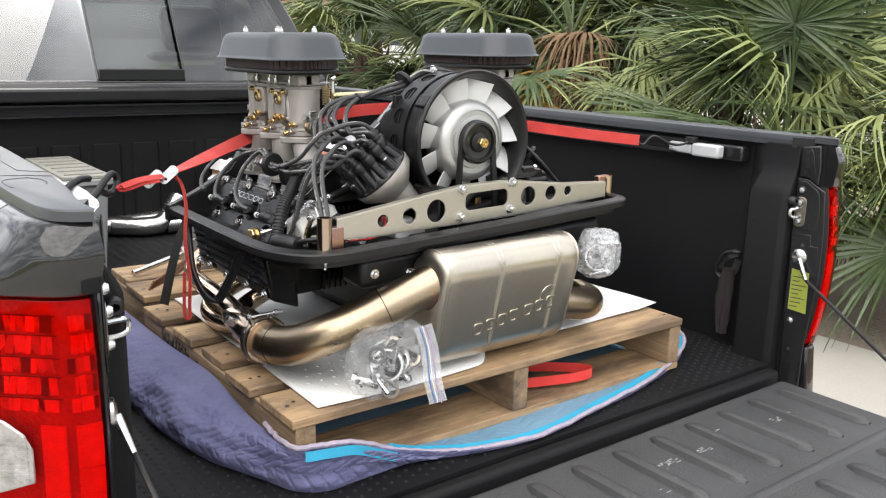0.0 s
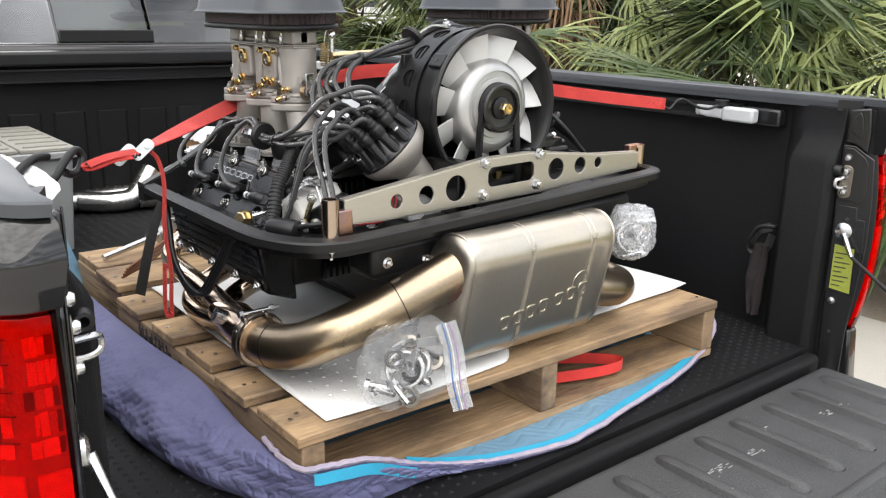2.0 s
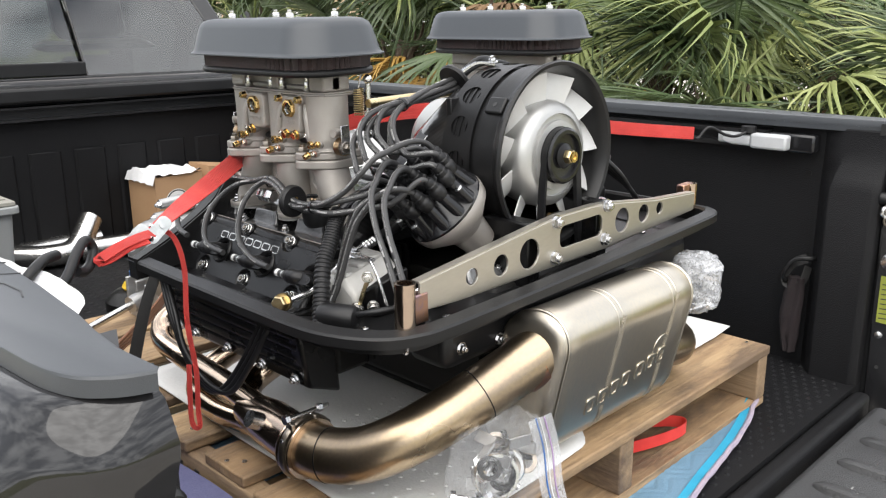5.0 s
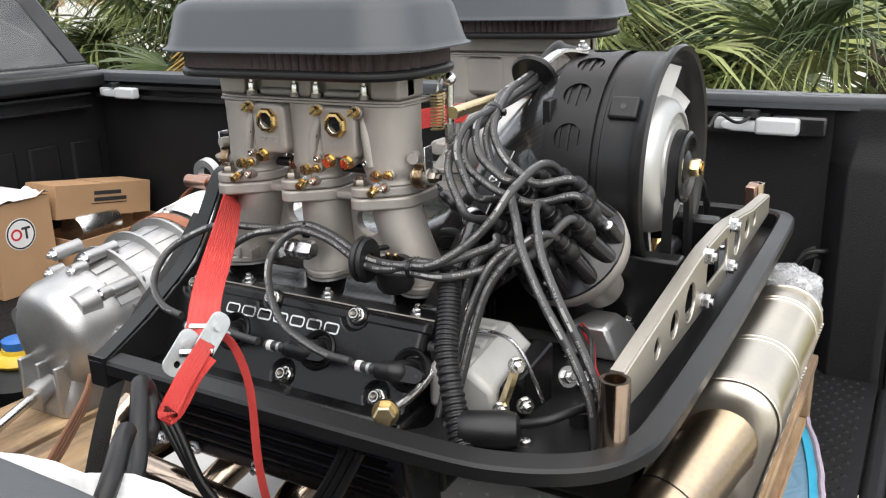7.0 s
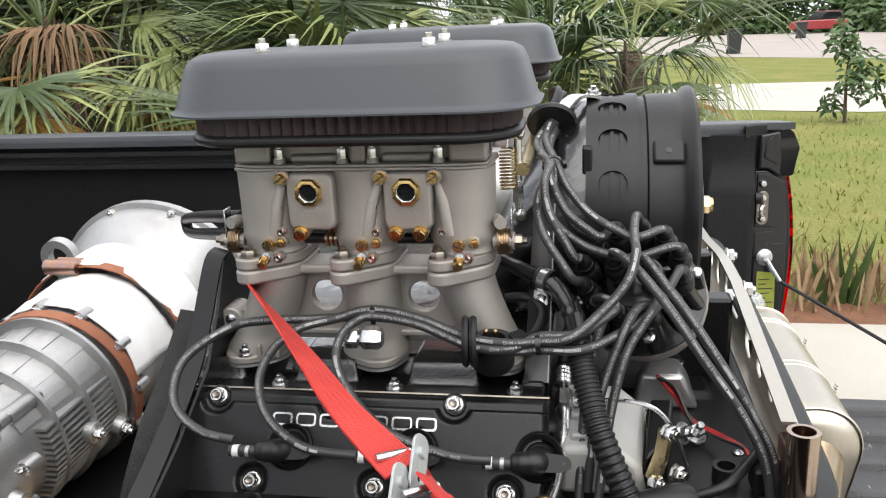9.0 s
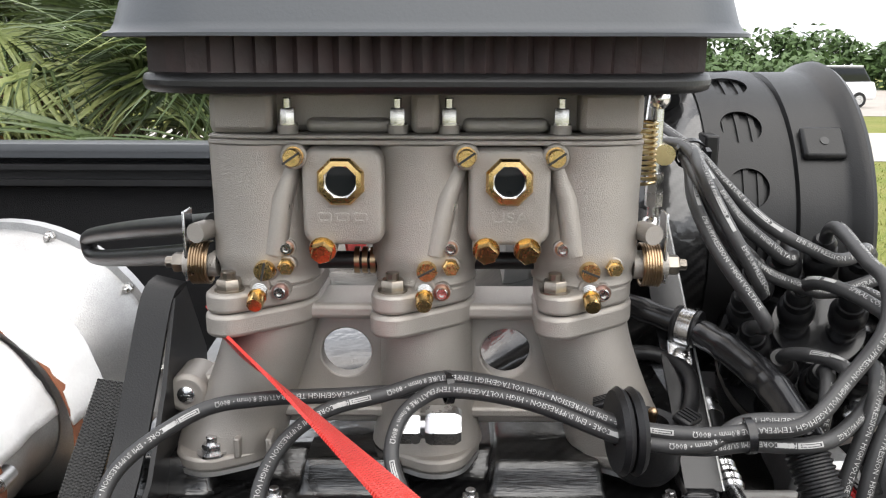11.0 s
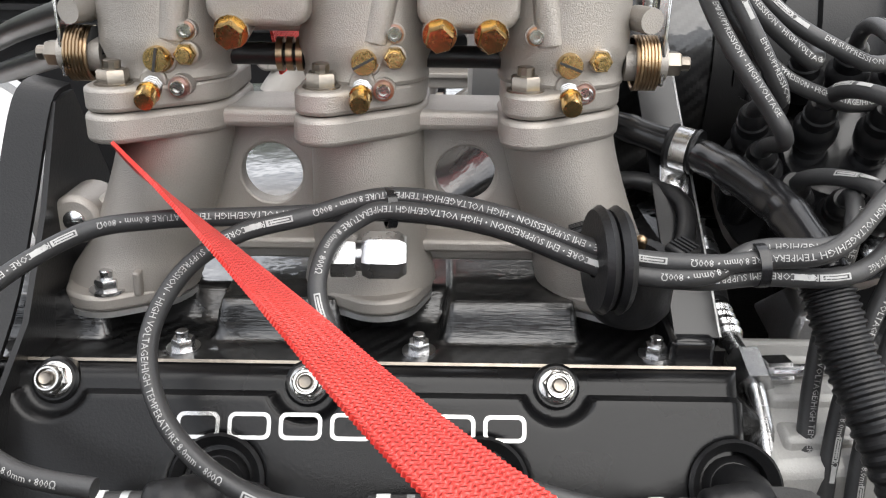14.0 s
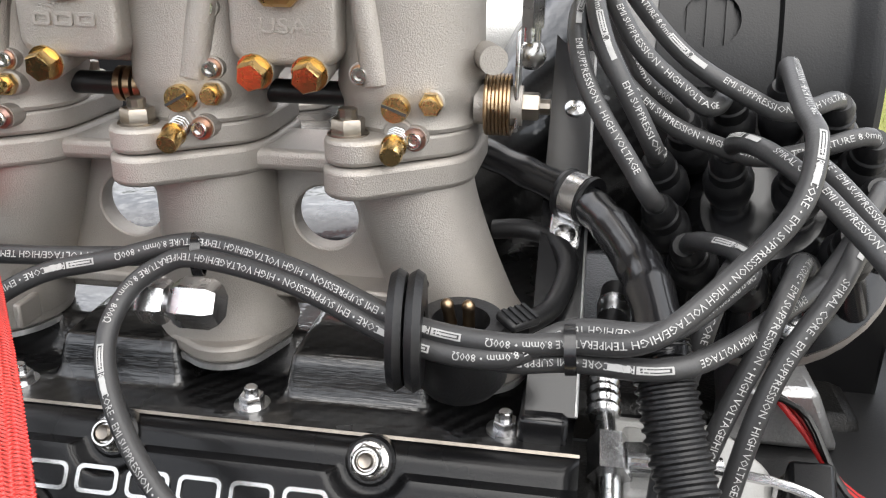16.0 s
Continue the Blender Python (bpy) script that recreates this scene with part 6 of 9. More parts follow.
for k in range(11):
    m = FM @ Matrix.Rotation(2 * math.pi * k / 11 + 0.15, 4, "Z")
    verts = []
    for r, tw, hw in ((0.080, -1.12, 0.024), (0.095, -1.08, 0.0275), (0.110, -1.03, 0.031), (0.1275, -0.97, 0.034)):
        d = Vector((0, math.sin(tw), math.cos(tw)))
        nrm = Vector((0, math.cos(tw), -math.sin(tw)))
        for q in (-1, -0.3, 0.4, 1):
            bow = nrm * 0.004 * (1 - q * q)
            c = Vector((r, 0, 0.092)) + d * hw * q + bow
            verts.append((c + nrm * 0.0011, c - nrm * 0.0011))
    s = Shape()
    P = [a for a, b in verts] + [b for a, b in verts]
    F = []
    for i in range(3):
        for j in range(3):
            q = i * 4 + j
            F += [(q, q + 1, q + 5, q + 4), (q + 16, q + 20, q + 21, q + 17)]
    for i in range(3):
        F += [(i * 4, i * 4 + 4, i * 4 + 20, i * 4 + 16), (i * 4 + 3, i * 4 + 19, i * 4 + 23, i * 4 + 7)]
        F += [(i, i + 16, i + 17, i + 1), (12 + i, 13 + i, 29 + i, 28 + i)]
    part("blade", s.add(P, F, m), fan_blade, fan)
pul = part("fan_pulley", Shape().lathe([(0.040, 0.120), (0.0445, 0.125), (0.0445, 0.128), (0.038, 0.133), (0.0445, 0.139), (0.0445, 0.142), (0.041, 0.1445), (0.036, 0.1445), (0.034, 0.138), (0.024, 0.137), (0.0001, 0.137)], FM, 48), black_gloss, engine, "black fan pulley with brass-centred nut")
part("washer", Shape().lathe([(0.020, 0.137), (0.020, 0.141), (0.0125, 0.146), (0.0001, 0.146)], FM, 32), black_metal, pul)
part("nut", Shape().lathe([(0.0115, 0.146), (0.0115, 0.155), (0.010, 0.157)], FM, 6), cadmium, pul)
part("brass_centre", Shape().ring([(0.0045, 0.157), (0.0085, 0.157), (0.0085, 0.160), (0.0045, 0.160)], FM, 20).lathe([(0.0045, 0.1575), (0.0045, 0.158)], FM, 12), brass, pul)
# crank pulley and belt
part("crank_pulley", Shape().lathe([(0.05, 0.10), (0.066, 0.123), (0.066, 0.126), (0.056, 0.133), (0.066, 0.140), (0.066, 0.143), (0.05, 0.145), (0.0001, 0.145)], aim((CX, 0.40, 1.155), (0, -1, 0)), 48), black_metal, engine, "black crankshaft pulley")
belt = []
r1, r2, dz = 0.0405, 0.0595, 0.256
tilt = math.asin((r2 - r1) / dz)
for i in range(17):
    a = -tilt + (math.pi + 2 * tilt) * i / 16
    belt.append((CX + r1 * math.cos(a), 1.411 + r1 * math.sin(a)))
for i in range(17):
    a = math.pi + tilt + (math.pi - 2 * tilt) * i / 16
    belt.append((CX + r2 * math.cos(a), 1.155 + r2 * math.sin(a)))
k = len(belt)
s = Shape()
rings = []
for off, y in ((-0.0045, 0.2635), (0.0045, 0.2605), (0.0045, 0.2735), (-0.0045, 0.2705)):
    ring = []
    for i, (x, z) in enumerate(belt):
        p, q = Vector(belt[i - 1]), Vector(belt[(i + 1) % k])
        d = (q - p).normalized()
        ring.append(Vector((x + d.y * off, y, z - d.x * off)))
    rings.append(ring)
part("drive_belt", s.loft(rings + [rings[0]], cap=False), rubber, engine, "black V-belt with printed marks")
# carbon shroud behind the housing
rings = []
for y, rx, rz, zc, pw in ((0.386, 0.137, 0.137, 1.411, 2.0), (0.400, 0.138, 0.136, 1.410, 2.0), (0.425, 0.142, 0.124, 1.402, 2.2), (0.470, 0.150, 0.098, 1.378, 2.4), (0.52, 0.160, 0.050, 1.332, 2.6), (0.57, 0.165, 0.032, 1.310, 3.0), (0.80, 0.165, 0.028, 1.300, 3.2)):
    ring = []
    for i in range(56):
        a = 2 * math.pi * i / 56
        c, sn = math.cos(a), math.sin(a)
        zr = rz if sn > 0 else max(rz, 0.115)
        ring.append(Vector((CX + rx * math.copysign(abs(c) ** (2 / pw), c), y, zc + zr * math.copysign(abs(sn) ** (2 / pw), sn))))
    rings.append(ring)
shroud = part("fan_shroud", Shape().loft(rings), weave, engine, "glossy carbon fibre fan shroud", sharp=60)
edge_ = [W(-0.318, 0.442, 1.300), W(-0.268, 0.442, 1.340), W(-0.216, 0.442, 1.380), W(-0.166, 0.442, 1.420), W(-0.112, 0.442, 1.463)]
part("shroud_flange", Shape().tube(edge_, 0, flat=(0.0115, 0.0012), up=(-0.61, 0, 0.79)), black_gloss, shroud, "glossy folded edge of the carbon shroud")
part("shroud_fold", Shape().loft([[p + Vector((0.001, -0.0118, -0.001)) for p in edge_], [p + Vector((0.020, -0.0110, -0.040)) for p in edge_]], cap=False, closed=False), weave, shroud)
part("flange_edge", Shape().tube([p + Vector((-0.0004, -0.0117, 0.0008)) for p in edge_], 0.0009, 6), cast_bright, shroud)
put("screw", SCREW, shroud, W(-0.176, 0.440, 1.4135), (-0.61, 0, 0.79))
put("screw", SCREW, shroud, W(-0.1265, 0.3686, 1.3753), (-0.7, 0.5, 0.4))
part("shroud_patch", Shape().box((-0.115, 0.389, 1.475), (-0.085, 0.400, 1.505)), black_satin, shroud, bevel=0.002)
part("generator", Shape().lathe([(0.06, 0), (0.075, 0.02), (0.075, 0.1)], aim((CX, 0.55, 1.411), (0, -1, 0)), 32), fan_silver, engine)

# wire holder on top of the shroud
holder = part("wire_holder", Shape().ring([(0.009, -0.004), (0.028, -0.004), (0.030, 0), (0.028, 0.004), (0.009, 0.004)], aim(W(-0.072, 0.436, 1.524), (-0.8, 0.0, -0.5)), 24), rubber, engine, "rubber ring that bundles the ignition leads")
part("holder_strap", Shape().tube(curve([W(-0.075, 0.43, 1.532), W(-0.05, 0.41, 1.552), W(-0.03, 0.385, 1.550)], 4), 0, flat=(0.010, 0.0015), up=(0, 0, 1)), zinc, holder)
put("bolt", BOLT, holder, W(-0.034, 0.388, 1.5525), (-0.2, 0, 1))

# sheet-metal engine tray with turned rim
path = [(-0.476, 0.772), (-0.478, 0.60), (-0.479, 0.42), (-0.477, 0.33), (-0.470, 0.285), (-0.453, 0.240), (-0.428, 0.205), (-0.392, 0.183), (-0.34, 0.174), (-0.15, 0.170), (0.05, 0.169), (0.25, 0.170), (0.345, 0.172), (0.378, 0.180), (0.396, 0.198), (0.405, 0.235), (0.41, 0.40), (0.41, 0.78)]
path = [(p.x, p.y) for p in curve([(x, y, 0) for x, y in path], 4)]
rim_prof = [(0.026, 1.216), (0.026, 1.246), (0.022, 1.2505), (0.003, 1.2475), (0.0, 1.2445), (0.0, 1.232), (0.002, 1.232), (0.0025, 1.2435), (0.0215, 1.2460), (0.0235, 1.243), (0.0235, 1.216)]
rings = []
for i, (x, y) in enumerate(path):
    p, q = Vector(path[max(i - 1, 0)]), Vector(path[min(i + 1, len(path) - 1)])
    d = (q - p).normalized()
    nrm = Vector((-d.y, d.x)) * 1.0
    lift = 0.016 * (x + 0.476) / 0.88
    rings.append([Vector((x + nrm.x * o, y + nrm.y * o, z + lift)) for o, z in rim_prof])
tray_ob = part("engine_tin", Shape().loft(rings), black_satin, engine, "satin black sheet-metal engine surround with rolled rim", sharp=30)
s = Shape()
ring_top = [Vector((x, y, 1.222 + 0.016 * (x + 0.476) / 0.88)) for x, y in [(r[0].x, r[0].y) for r in rings]]
inner = [Vector((-0.43, 0.772, 1.222)), Vector((-0.43, 0.43, 1.222)), Vector((-0.40, 0.40, 1.222)), Vector((-0.30, 0.40, 1.224)), Vector((0.30, 0.40, 1.232)), Vector((0.40, 0.43, 1.236)), Vector((0.40, 0.78, 1.236))]
poly = ring_top + list(reversed(inner))
s.add([(p.x, p.y, p.z) for p in poly], [tuple(range(len(poly)))])
part("tin_plate", s, black_satin, tray_ob, "flat black tin floor")
part("tin_skirt", Shape().box((-0.31, 0.220, 1.155), (0.345, 0.30, 1.219)), black_satin, tray_ob, "black lower tin", bevel=0.015)
# front bulkhead that rises to the manifold
fb = [(-0.476, 1.216), (-0.476, 1.244), (-0.40, 1.276), (-0.323, 1.319), (-0.287, 1.364), (-0.258, 1.414), (-0.235, 1.416), (-0.20, 1.36), (-0.20, 1.216)]
bulk = part("front_tin", Shape().prism(fb, 0.003, Matrix.Translation((0, 0.774, 0)) @ turn_y), black_satin, tray_ob, "sloping black front tin")
part("tin_flange", Shape().tube(curve([(-0.478, 0.787, 1.245), (-0.40, 0.790, 1.277), (-0.323, 0.792, 1.320), (-0.287, 0.790, 1.365), (-0.258, 0.786, 1.413), (-0.240, 0.782, 1.421)], 5), 0, flat=(0.0105, 0.0015), up=(-0.62, 0, 0.78)), black_satin, bulk)
part("tin_flange", Shape().tube([(-0.476, 0.786, 1.216), (-0.476, 0.786, 1.252)], 0, flat=(0.013, 0.0015), up=(-1, 0, 0)), black_satin, bulk)
for x, y in ((-0.28, 0.245), (-0.20, 0.33), (-0.385, 0.30), (0.1, 0.24), (0.25, 0.26)):
    put("screw", SCREW, tray_ob, (x, y, 1.2225 + 0.016 * (x + 0.476) / 0.88), (0, 0, 1))
for x, z in ((-0.28, 1.185), (-0.20, 1.175), (-0.1, 1.178), (0.05, 1.180), (0.2, 1.182)):
    put("bolt", BOLT, tray_ob, (x, 0.2195, z), (0, -1, 0))
sump = part("sump_flange", Shape().box((-0.20, 0.232, 1.118), (0.20, 0.262, 1.134)), black_engine, engine, "black crankcase flange with a row of nuts", bevel=0.003)
for k in range(8):
    put("nut", NUT_STUD, sump, (-0.185 + k * 0.053, 0.240, 1.118), (0, 0, -1))
part("drain_grommet", Shape().ring([(0.0085, 0), (0.0125, 0), (0.0125, 0.018), (0.0085, 0.018)], Matrix.Translation(W(-0.337, 0.264, 1.2135)), 24).lathe([(0.0085, 0.004), (0.0085, 0.005)], Matrix.Translation(W(-0.337, 0.264, 1.2135)), 16), rubber, tray_ob, "short black rubber pipe stub")

# crossbar
pts = [(-0.372, 1.2565), (-0.30, 1.2535), (-0.10, 1.2570), (0.06, 1.2600), (0.20, 1.2700), (0.335, 1.2790), (0.335, 1.3090), (0.20, 1.3155), (0.06, 1.3310), (0.02, 1.3335), (-0.08, 1.3315), (-0.112, 1.3280), (-0.372, 1.2930)]
bo = [(W(x, 0.213, z).x, W(x, 0.213, z).z) for x, z in pts]


def wl_(x, z):
    p = W(x, 0.213, z)
    return p.x, p.z


holes = [circle(*wl_(-0.273, 1.2805), 0.0118), circle(*wl_(-0.212, 1.284), 0.0155), circle(*wl_(-0.148, 1.288), 0.0225), circle(*wl_(0.095, 1.298), 0.0205), circle(*wl_(0.161, 1.299), 0.0155), circle(*wl_(0.213, 1.300), 0.0105)]
a_, b_ = wl_(-0.075, 1.281), wl_(0.036, 1.319)
holes.append(rounded(a_[0], a_[1], b_[0], b_[1], 0.012))
me = plate("crossbar", [bo] + holes, 0.004, 0.0008)
bar = part("crossbar", me, bar_steel, engine, "brushed steel engine crossbar with lightening holes", at=Matrix(((1, 0, 0, 0), (0, 0, 1, 0.213), (0, 1, 0, 0), (0, 0, 0, 1))))
top_line = [W(x, 0.2195, z) for x, z in ((-0.372, 1.2935), (-0.112, 1.3285), (-0.08, 1.332), (0.02, 1.334), (0.06, 1.3315), (0.20, 1.316), (0.335, 1.3095))]
part("top_flange", Shape().tube(top_line, 0, flat=(0.0065, 0.0016), up=(0, 0, 1)), bar_steel, bar)
low_line = [W(x, 0.2195, z) for x, z in ((-0.372, 1.256), (-0.30, 1.253), (-0.10, 1.2565), (0.06, 1.2595), (0.20, 1.2695), (0.335, 1.2785))]
part("bottom_flange", Shape().tube(low_line, 0, flat=(0.0065, 0.0016), up=(0, 0, 1)), bar_steel, bar)
for x, y, zt, zb, r in ((-0.397, 0.213, 1.299, 1.222, 0.0138), (0.369, 0.238, 1.320, 1.268, 0.0125)):
    p, q = W(x, y, zb), W(x, y, zt)
    m = aim(p, q - p)
    h = (q - p).length
    t_ = part("mount_tube", Shape().ring([(r * 0.72, 0), (r, 0), (r, h), (r * 0.72, h)], m, 28), header_steel, bar, "bronze-tinted steel mounting tube")
    part("weld_gusset", Shape().box((min(x, x + (0.035 if x < 0 else -0.035)) + 0.012, y - 0.004, zt - 0.050), (max(x, x + (0.035 if x < 0 else -0.035)) + 0.012, y + 0.012, zt - 0.010)), copper_heat, bar, "heat-coloured weld end", bevel=0.002)
put("foot_nut", NUT_STUD, bar, W(-0.397, 0.213, 1.216), (0, 0, -1))
for x, z in ((-0.086, 1.325), (0.048, 1.330), (-0.088, 1.270), (0.044, 1.2755)):
    put("bolt", BAR_BOLT, bar, W(x, 0.2125, z), (0, -1, 0), roll=x * 7)
# bracket between bar and crankcase, and small bright pieces behind its holes
for x in (-0.12, 0.06):
    part("bar_bracket", Shape().box((x, 0.23, 1.225), (x + 0.03, 0.32, 1.33)), black_metal, engine, bevel=0.004)
part("oil_filler", Shape().cyl((0.15, 0.30, 1.235), (0.15, 0.30, 1.31), 0.022, n=20), zinc, engine, "bright metal oil filler neck")
part("hose_elbow", Shape().tube(curve([(0.06, 0.30, 1.24), (0.06, 0.285, 1.29), (0.0, 0.28, 1.30), (-0.03, 0.285, 1.25)], 5), 0.012, 12), rubber, engine)
part("fuel_pump_union", Shape().lathe([(0.014, 0), (0.014, 0.03), (0.01, 0.04)], aim((0.02, 0.29, 1.27), (0.2, 0.1, 1)), 6), brass, engine, "brass union behind the crossbar")

# distributor
dax = Vector((-0.66, 0.22, 0.72)).normalized()
DC = W(-0.174, 0.326, 1.321)
DM = aim(DC, dax)
dist = part("distributor", Shape().lathe([(0.026, -0.05), (0.032, -0.012), (0.050, 0.006), (0.064, 0.020), (0.067, 0.034), (0.065, 0.040)], DM, 36), cast, engine, "bare aluminium distributor body with black twin-plug cap")
part("distributor_foot", Shape().loft([[W(-0.20, 0.272, 1.222), W(-0.10, 0.272, 1.222), W(-0.10, 0.335, 1.222), W(-0.20, 0.345, 1.222)], [W(-0.20, 0.290, 1.262), W(-0.15, 0.290, 1.262), W(-0.15, 0.325, 1.262), W(-0.20, 0.335, 1.262)]]), cast_bright, dist, bevel=0.005)
put("bolt", BOLT, dist, W(-0.128, 0.292, 1.238), (-0.2, -0.5, 1)).scale = (1.3, 1.3, 1.3)
cap = part("distributor_cap", Shape().lathe([(0.0655, 0.036), (0.0660, 0.042), (0.0590, 0.047), (0.0480, 0.056), (0.0380, 0.074), (0.030, 0.083), (0.0001, 0.085)], DM, 36), black_gloss, dist, "glossy black distributor cap")
for k in range(4):
    a = 2 * math.pi * k / 4 + 0.4
    p = DM @ Vector((0.060 * math.cos(a), 0.060 * math.sin(a), 0.056))
    part("cap_post", Shape().cyl(p - dax * 0.012, p + dax * 0.014, 0.007, n=14), black_gloss, cap)
    put("screw", SCREW, cap, p + dax * 0.014, dax)
side_a = dax.cross(Vector((0, 0, 1))).normalized()
side_b = dax.cross(side_a)
TOWER = []
for k in range(14):
    a = 2 * math.pi * k / 12
    rad_ = side_a * math.cos(a) + side_b * math.sin(a)
    if k < 12:
        w_, p = DC + rad_ * 0.0560 + dax * 0.036, DC + rad_ * 0.0470 + dax * 0.080
        d = (dax + rad_ * 0.10).normalized()
    else:
        rad_ = side_a * (0.016 if k == 12 else -0.016)
        w_, p, d = DC + rad_ + dax * 0.06, DC + rad_ + dax * 0.092, dax
    part("cap_tower", Shape().cyl(w_, p + dax * 0.004, 0.0100, 0.0092, 16), black_gloss, cap)
    part("lead_boot", Shape().lathe([(0.0105, 0), (0.0120, 0.006), (0.0122, 0.014), (0.0108, 0.017), (0.0092, 0.019), (0.0092, 0.026), (0.0082, 0.027), (0.0082, 0.032), (0.0060, 0.036)], aim(p, d), 18), rubber, cap, "ribbed rubber lead boot")
    TOWER.append((p, d))
# chain case, tensioner and small plumbing between the tin and the valve cover
chain = part("chain_case", Shape().loft([[W(-0.372, y0, z) for y0, z in ((0.338, 1.213), (0.418, 1.213), (0.418, 1.258), (0.372, 1.262), (0.345, 1.245))], [W(-0.29, y0, z) for y0, z in ((0.332, 1.213), (0.418, 1.213), (0.418, 1.290), (0.362, 1.290), (0.335, 1.268))]]), silver_case, engine, "bright cast aluminium timing chain case", bevel=0.006)
for j in range(3):
    part("case_rib", Shape().box(tuple(W(-0.362 + j * 0.024, 0.372, 1.258 + j * 0.009)), tuple(W(-0.346 + j * 0.024, 0.408, 1.270 + j * 0.009))), silver_case, chain, bevel=0.003)
lev = part("tension_arm", Shape().tube([W(-0.372, 0.334, 1.232), W(-0.370, 0.326, 1.256), W(-0.362, 0.322, 1.278)], 0, flat=(0.007, 0.0025), up=(0.6, -0.75, 0.1)), cadmium, engine, "yellow-plated lever arm")
for p in ((-0.376, 0.333, 1.232), (-0.364, 0.313, 1.236), (-0.365, 0.322, 1.277)):
    put("bolt", NUT_STUD, lev, W(*p), (-0.7, -0.7, 0.1)).scale = (1.15, 1.15, 1.0)
part("black_bracket", Shape().loft([[W(-0.366, 0.345, 1.214), W(-0.352, 0.318, 1.214), W(-0.352, 0.318, 1.262), W(-0.366, 0.340, 1.25)], [W(-0.30, 0.335, 1.214), W(-0.30, 0.310, 1.214), W(-0.30, 0.310, 1.280), W(-0.30, 0.332, 1.28)]]), black_metal, engine, bevel=0.003)
part("tension_wire", Shape().tube(curve([W(-0.330, 0.405, 1.288), W(-0.345, 0.350, 1.296), W(-0.352, 0.322, 1.284), W(-0.350, 0.300, 1.236)], 5), 0.0022, 8), zinc, engine)
for p, d in (((-0.303, 0.330, 1.260), (-0.6, -0.6, 0.3)), ((-0.285, 0.300, 1.236), (-0.6, -0.6, 0.4)), ((-0.27, 0.285, 1.226), (-0.3, -0.3, 0.9))):
    put("case_bolt", BOLT, chain, W(*p), d).scale = (1.2, 1.2, 1.6)
part("rubber_plug", Shape().lathe([(0.015, 0), (0.018, 0.006), (0.0185, 0.045), (0.016, 0.054), (0.010, 0.058), (0.0001, 0.059)], aim(W(-0.427, 0.352, 1.230), (0.42, -0.9, 0.0)), 24), rubber, engine, "large black rubber plug")
line = part("oil_line", Shape().tube(curve([W(-0.262, 0.4165, 1.297), W(-0.290, 0.4162, 1.2895), W(-0.322, 0.414, 1.2830), W(-0.345, 0.4135, 1.268), W(-0.370, 0.4155, 1.250), W(-0.400, 0.420, 1.238), W(-0.432, 0.427, 1.232)], 6), 0.0050, 14), zinc, engine, "bent steel oil line with hex unions")
ld_ = Vector((0.93, 0.01, 0.30))
part("tee_union", Shape().lathe([(0.0100, -0.010), (0.0100, 0.010)], aim(W(-0.322, 0.414, 1.283), ld_), 6).lathe([(0.0085, 0.007), (0.0085, 0.020)], aim(W(-0.322, 0.414, 1.283), (0.1, -1, 0)), 6).lathe([(0.0035, 0.019), (0.0035, 0.050)], aim(W(-0.322, 0.414, 1.283), (0.1, -1, 0)), 12), zinc, line)
for q in ((-0.288, 0.4162, 1.2898), (-0.276, 0.4165, 1.293)):
    part("sleeve_nut", Shape().lathe([(0.0072, -0.006), (0.0085, -0.003), (0.0072, 0.0), (0.0085, 0.003), (0.007, 0.007)], aim(W(*q), ld_), 16), zinc, line)
part("hose_end", Shape().tube(curve([W(-0.266, 0.4165, 1.296), W(-0.236, 0.413, 1.307), W(-0.205, 0.410, 1.317)], 5), 0.0082, 16), rubber, line)
part("hose_ferrule", Shape().lathe([(0.0088, -0.006), (0.0092, -0.002), (0.0085, 0.0), (0.0092, 0.003), (0.0086, 0.007)], aim(W(-0.222, 0.4115, 1.3115), ld_), 18), zinc, line)
part("banjo_bolt", Shape().lathe([(0.011, 0), (0.011, 0.012), (0.009, 0.014)], aim(W(-0.436, 0.428, 1.232), (-0.85, -0.45, 0.2)), 6).lathe([(0.0135, -0.006), (0.0135, 0)], aim(W(-0.436, 0.428, 1.232), (-0.85, -0.45, 0.2)), 18), cadmium, line)

# ignition leads, conduit and hoses
def lead(name, pts, r=0.0044, m=None, label="", n=14, k=7):
    return part(name, Shape().tube(curve([W(*p) for p in pts], k), r, n), m or lead_black, engine, label, sharp=60)


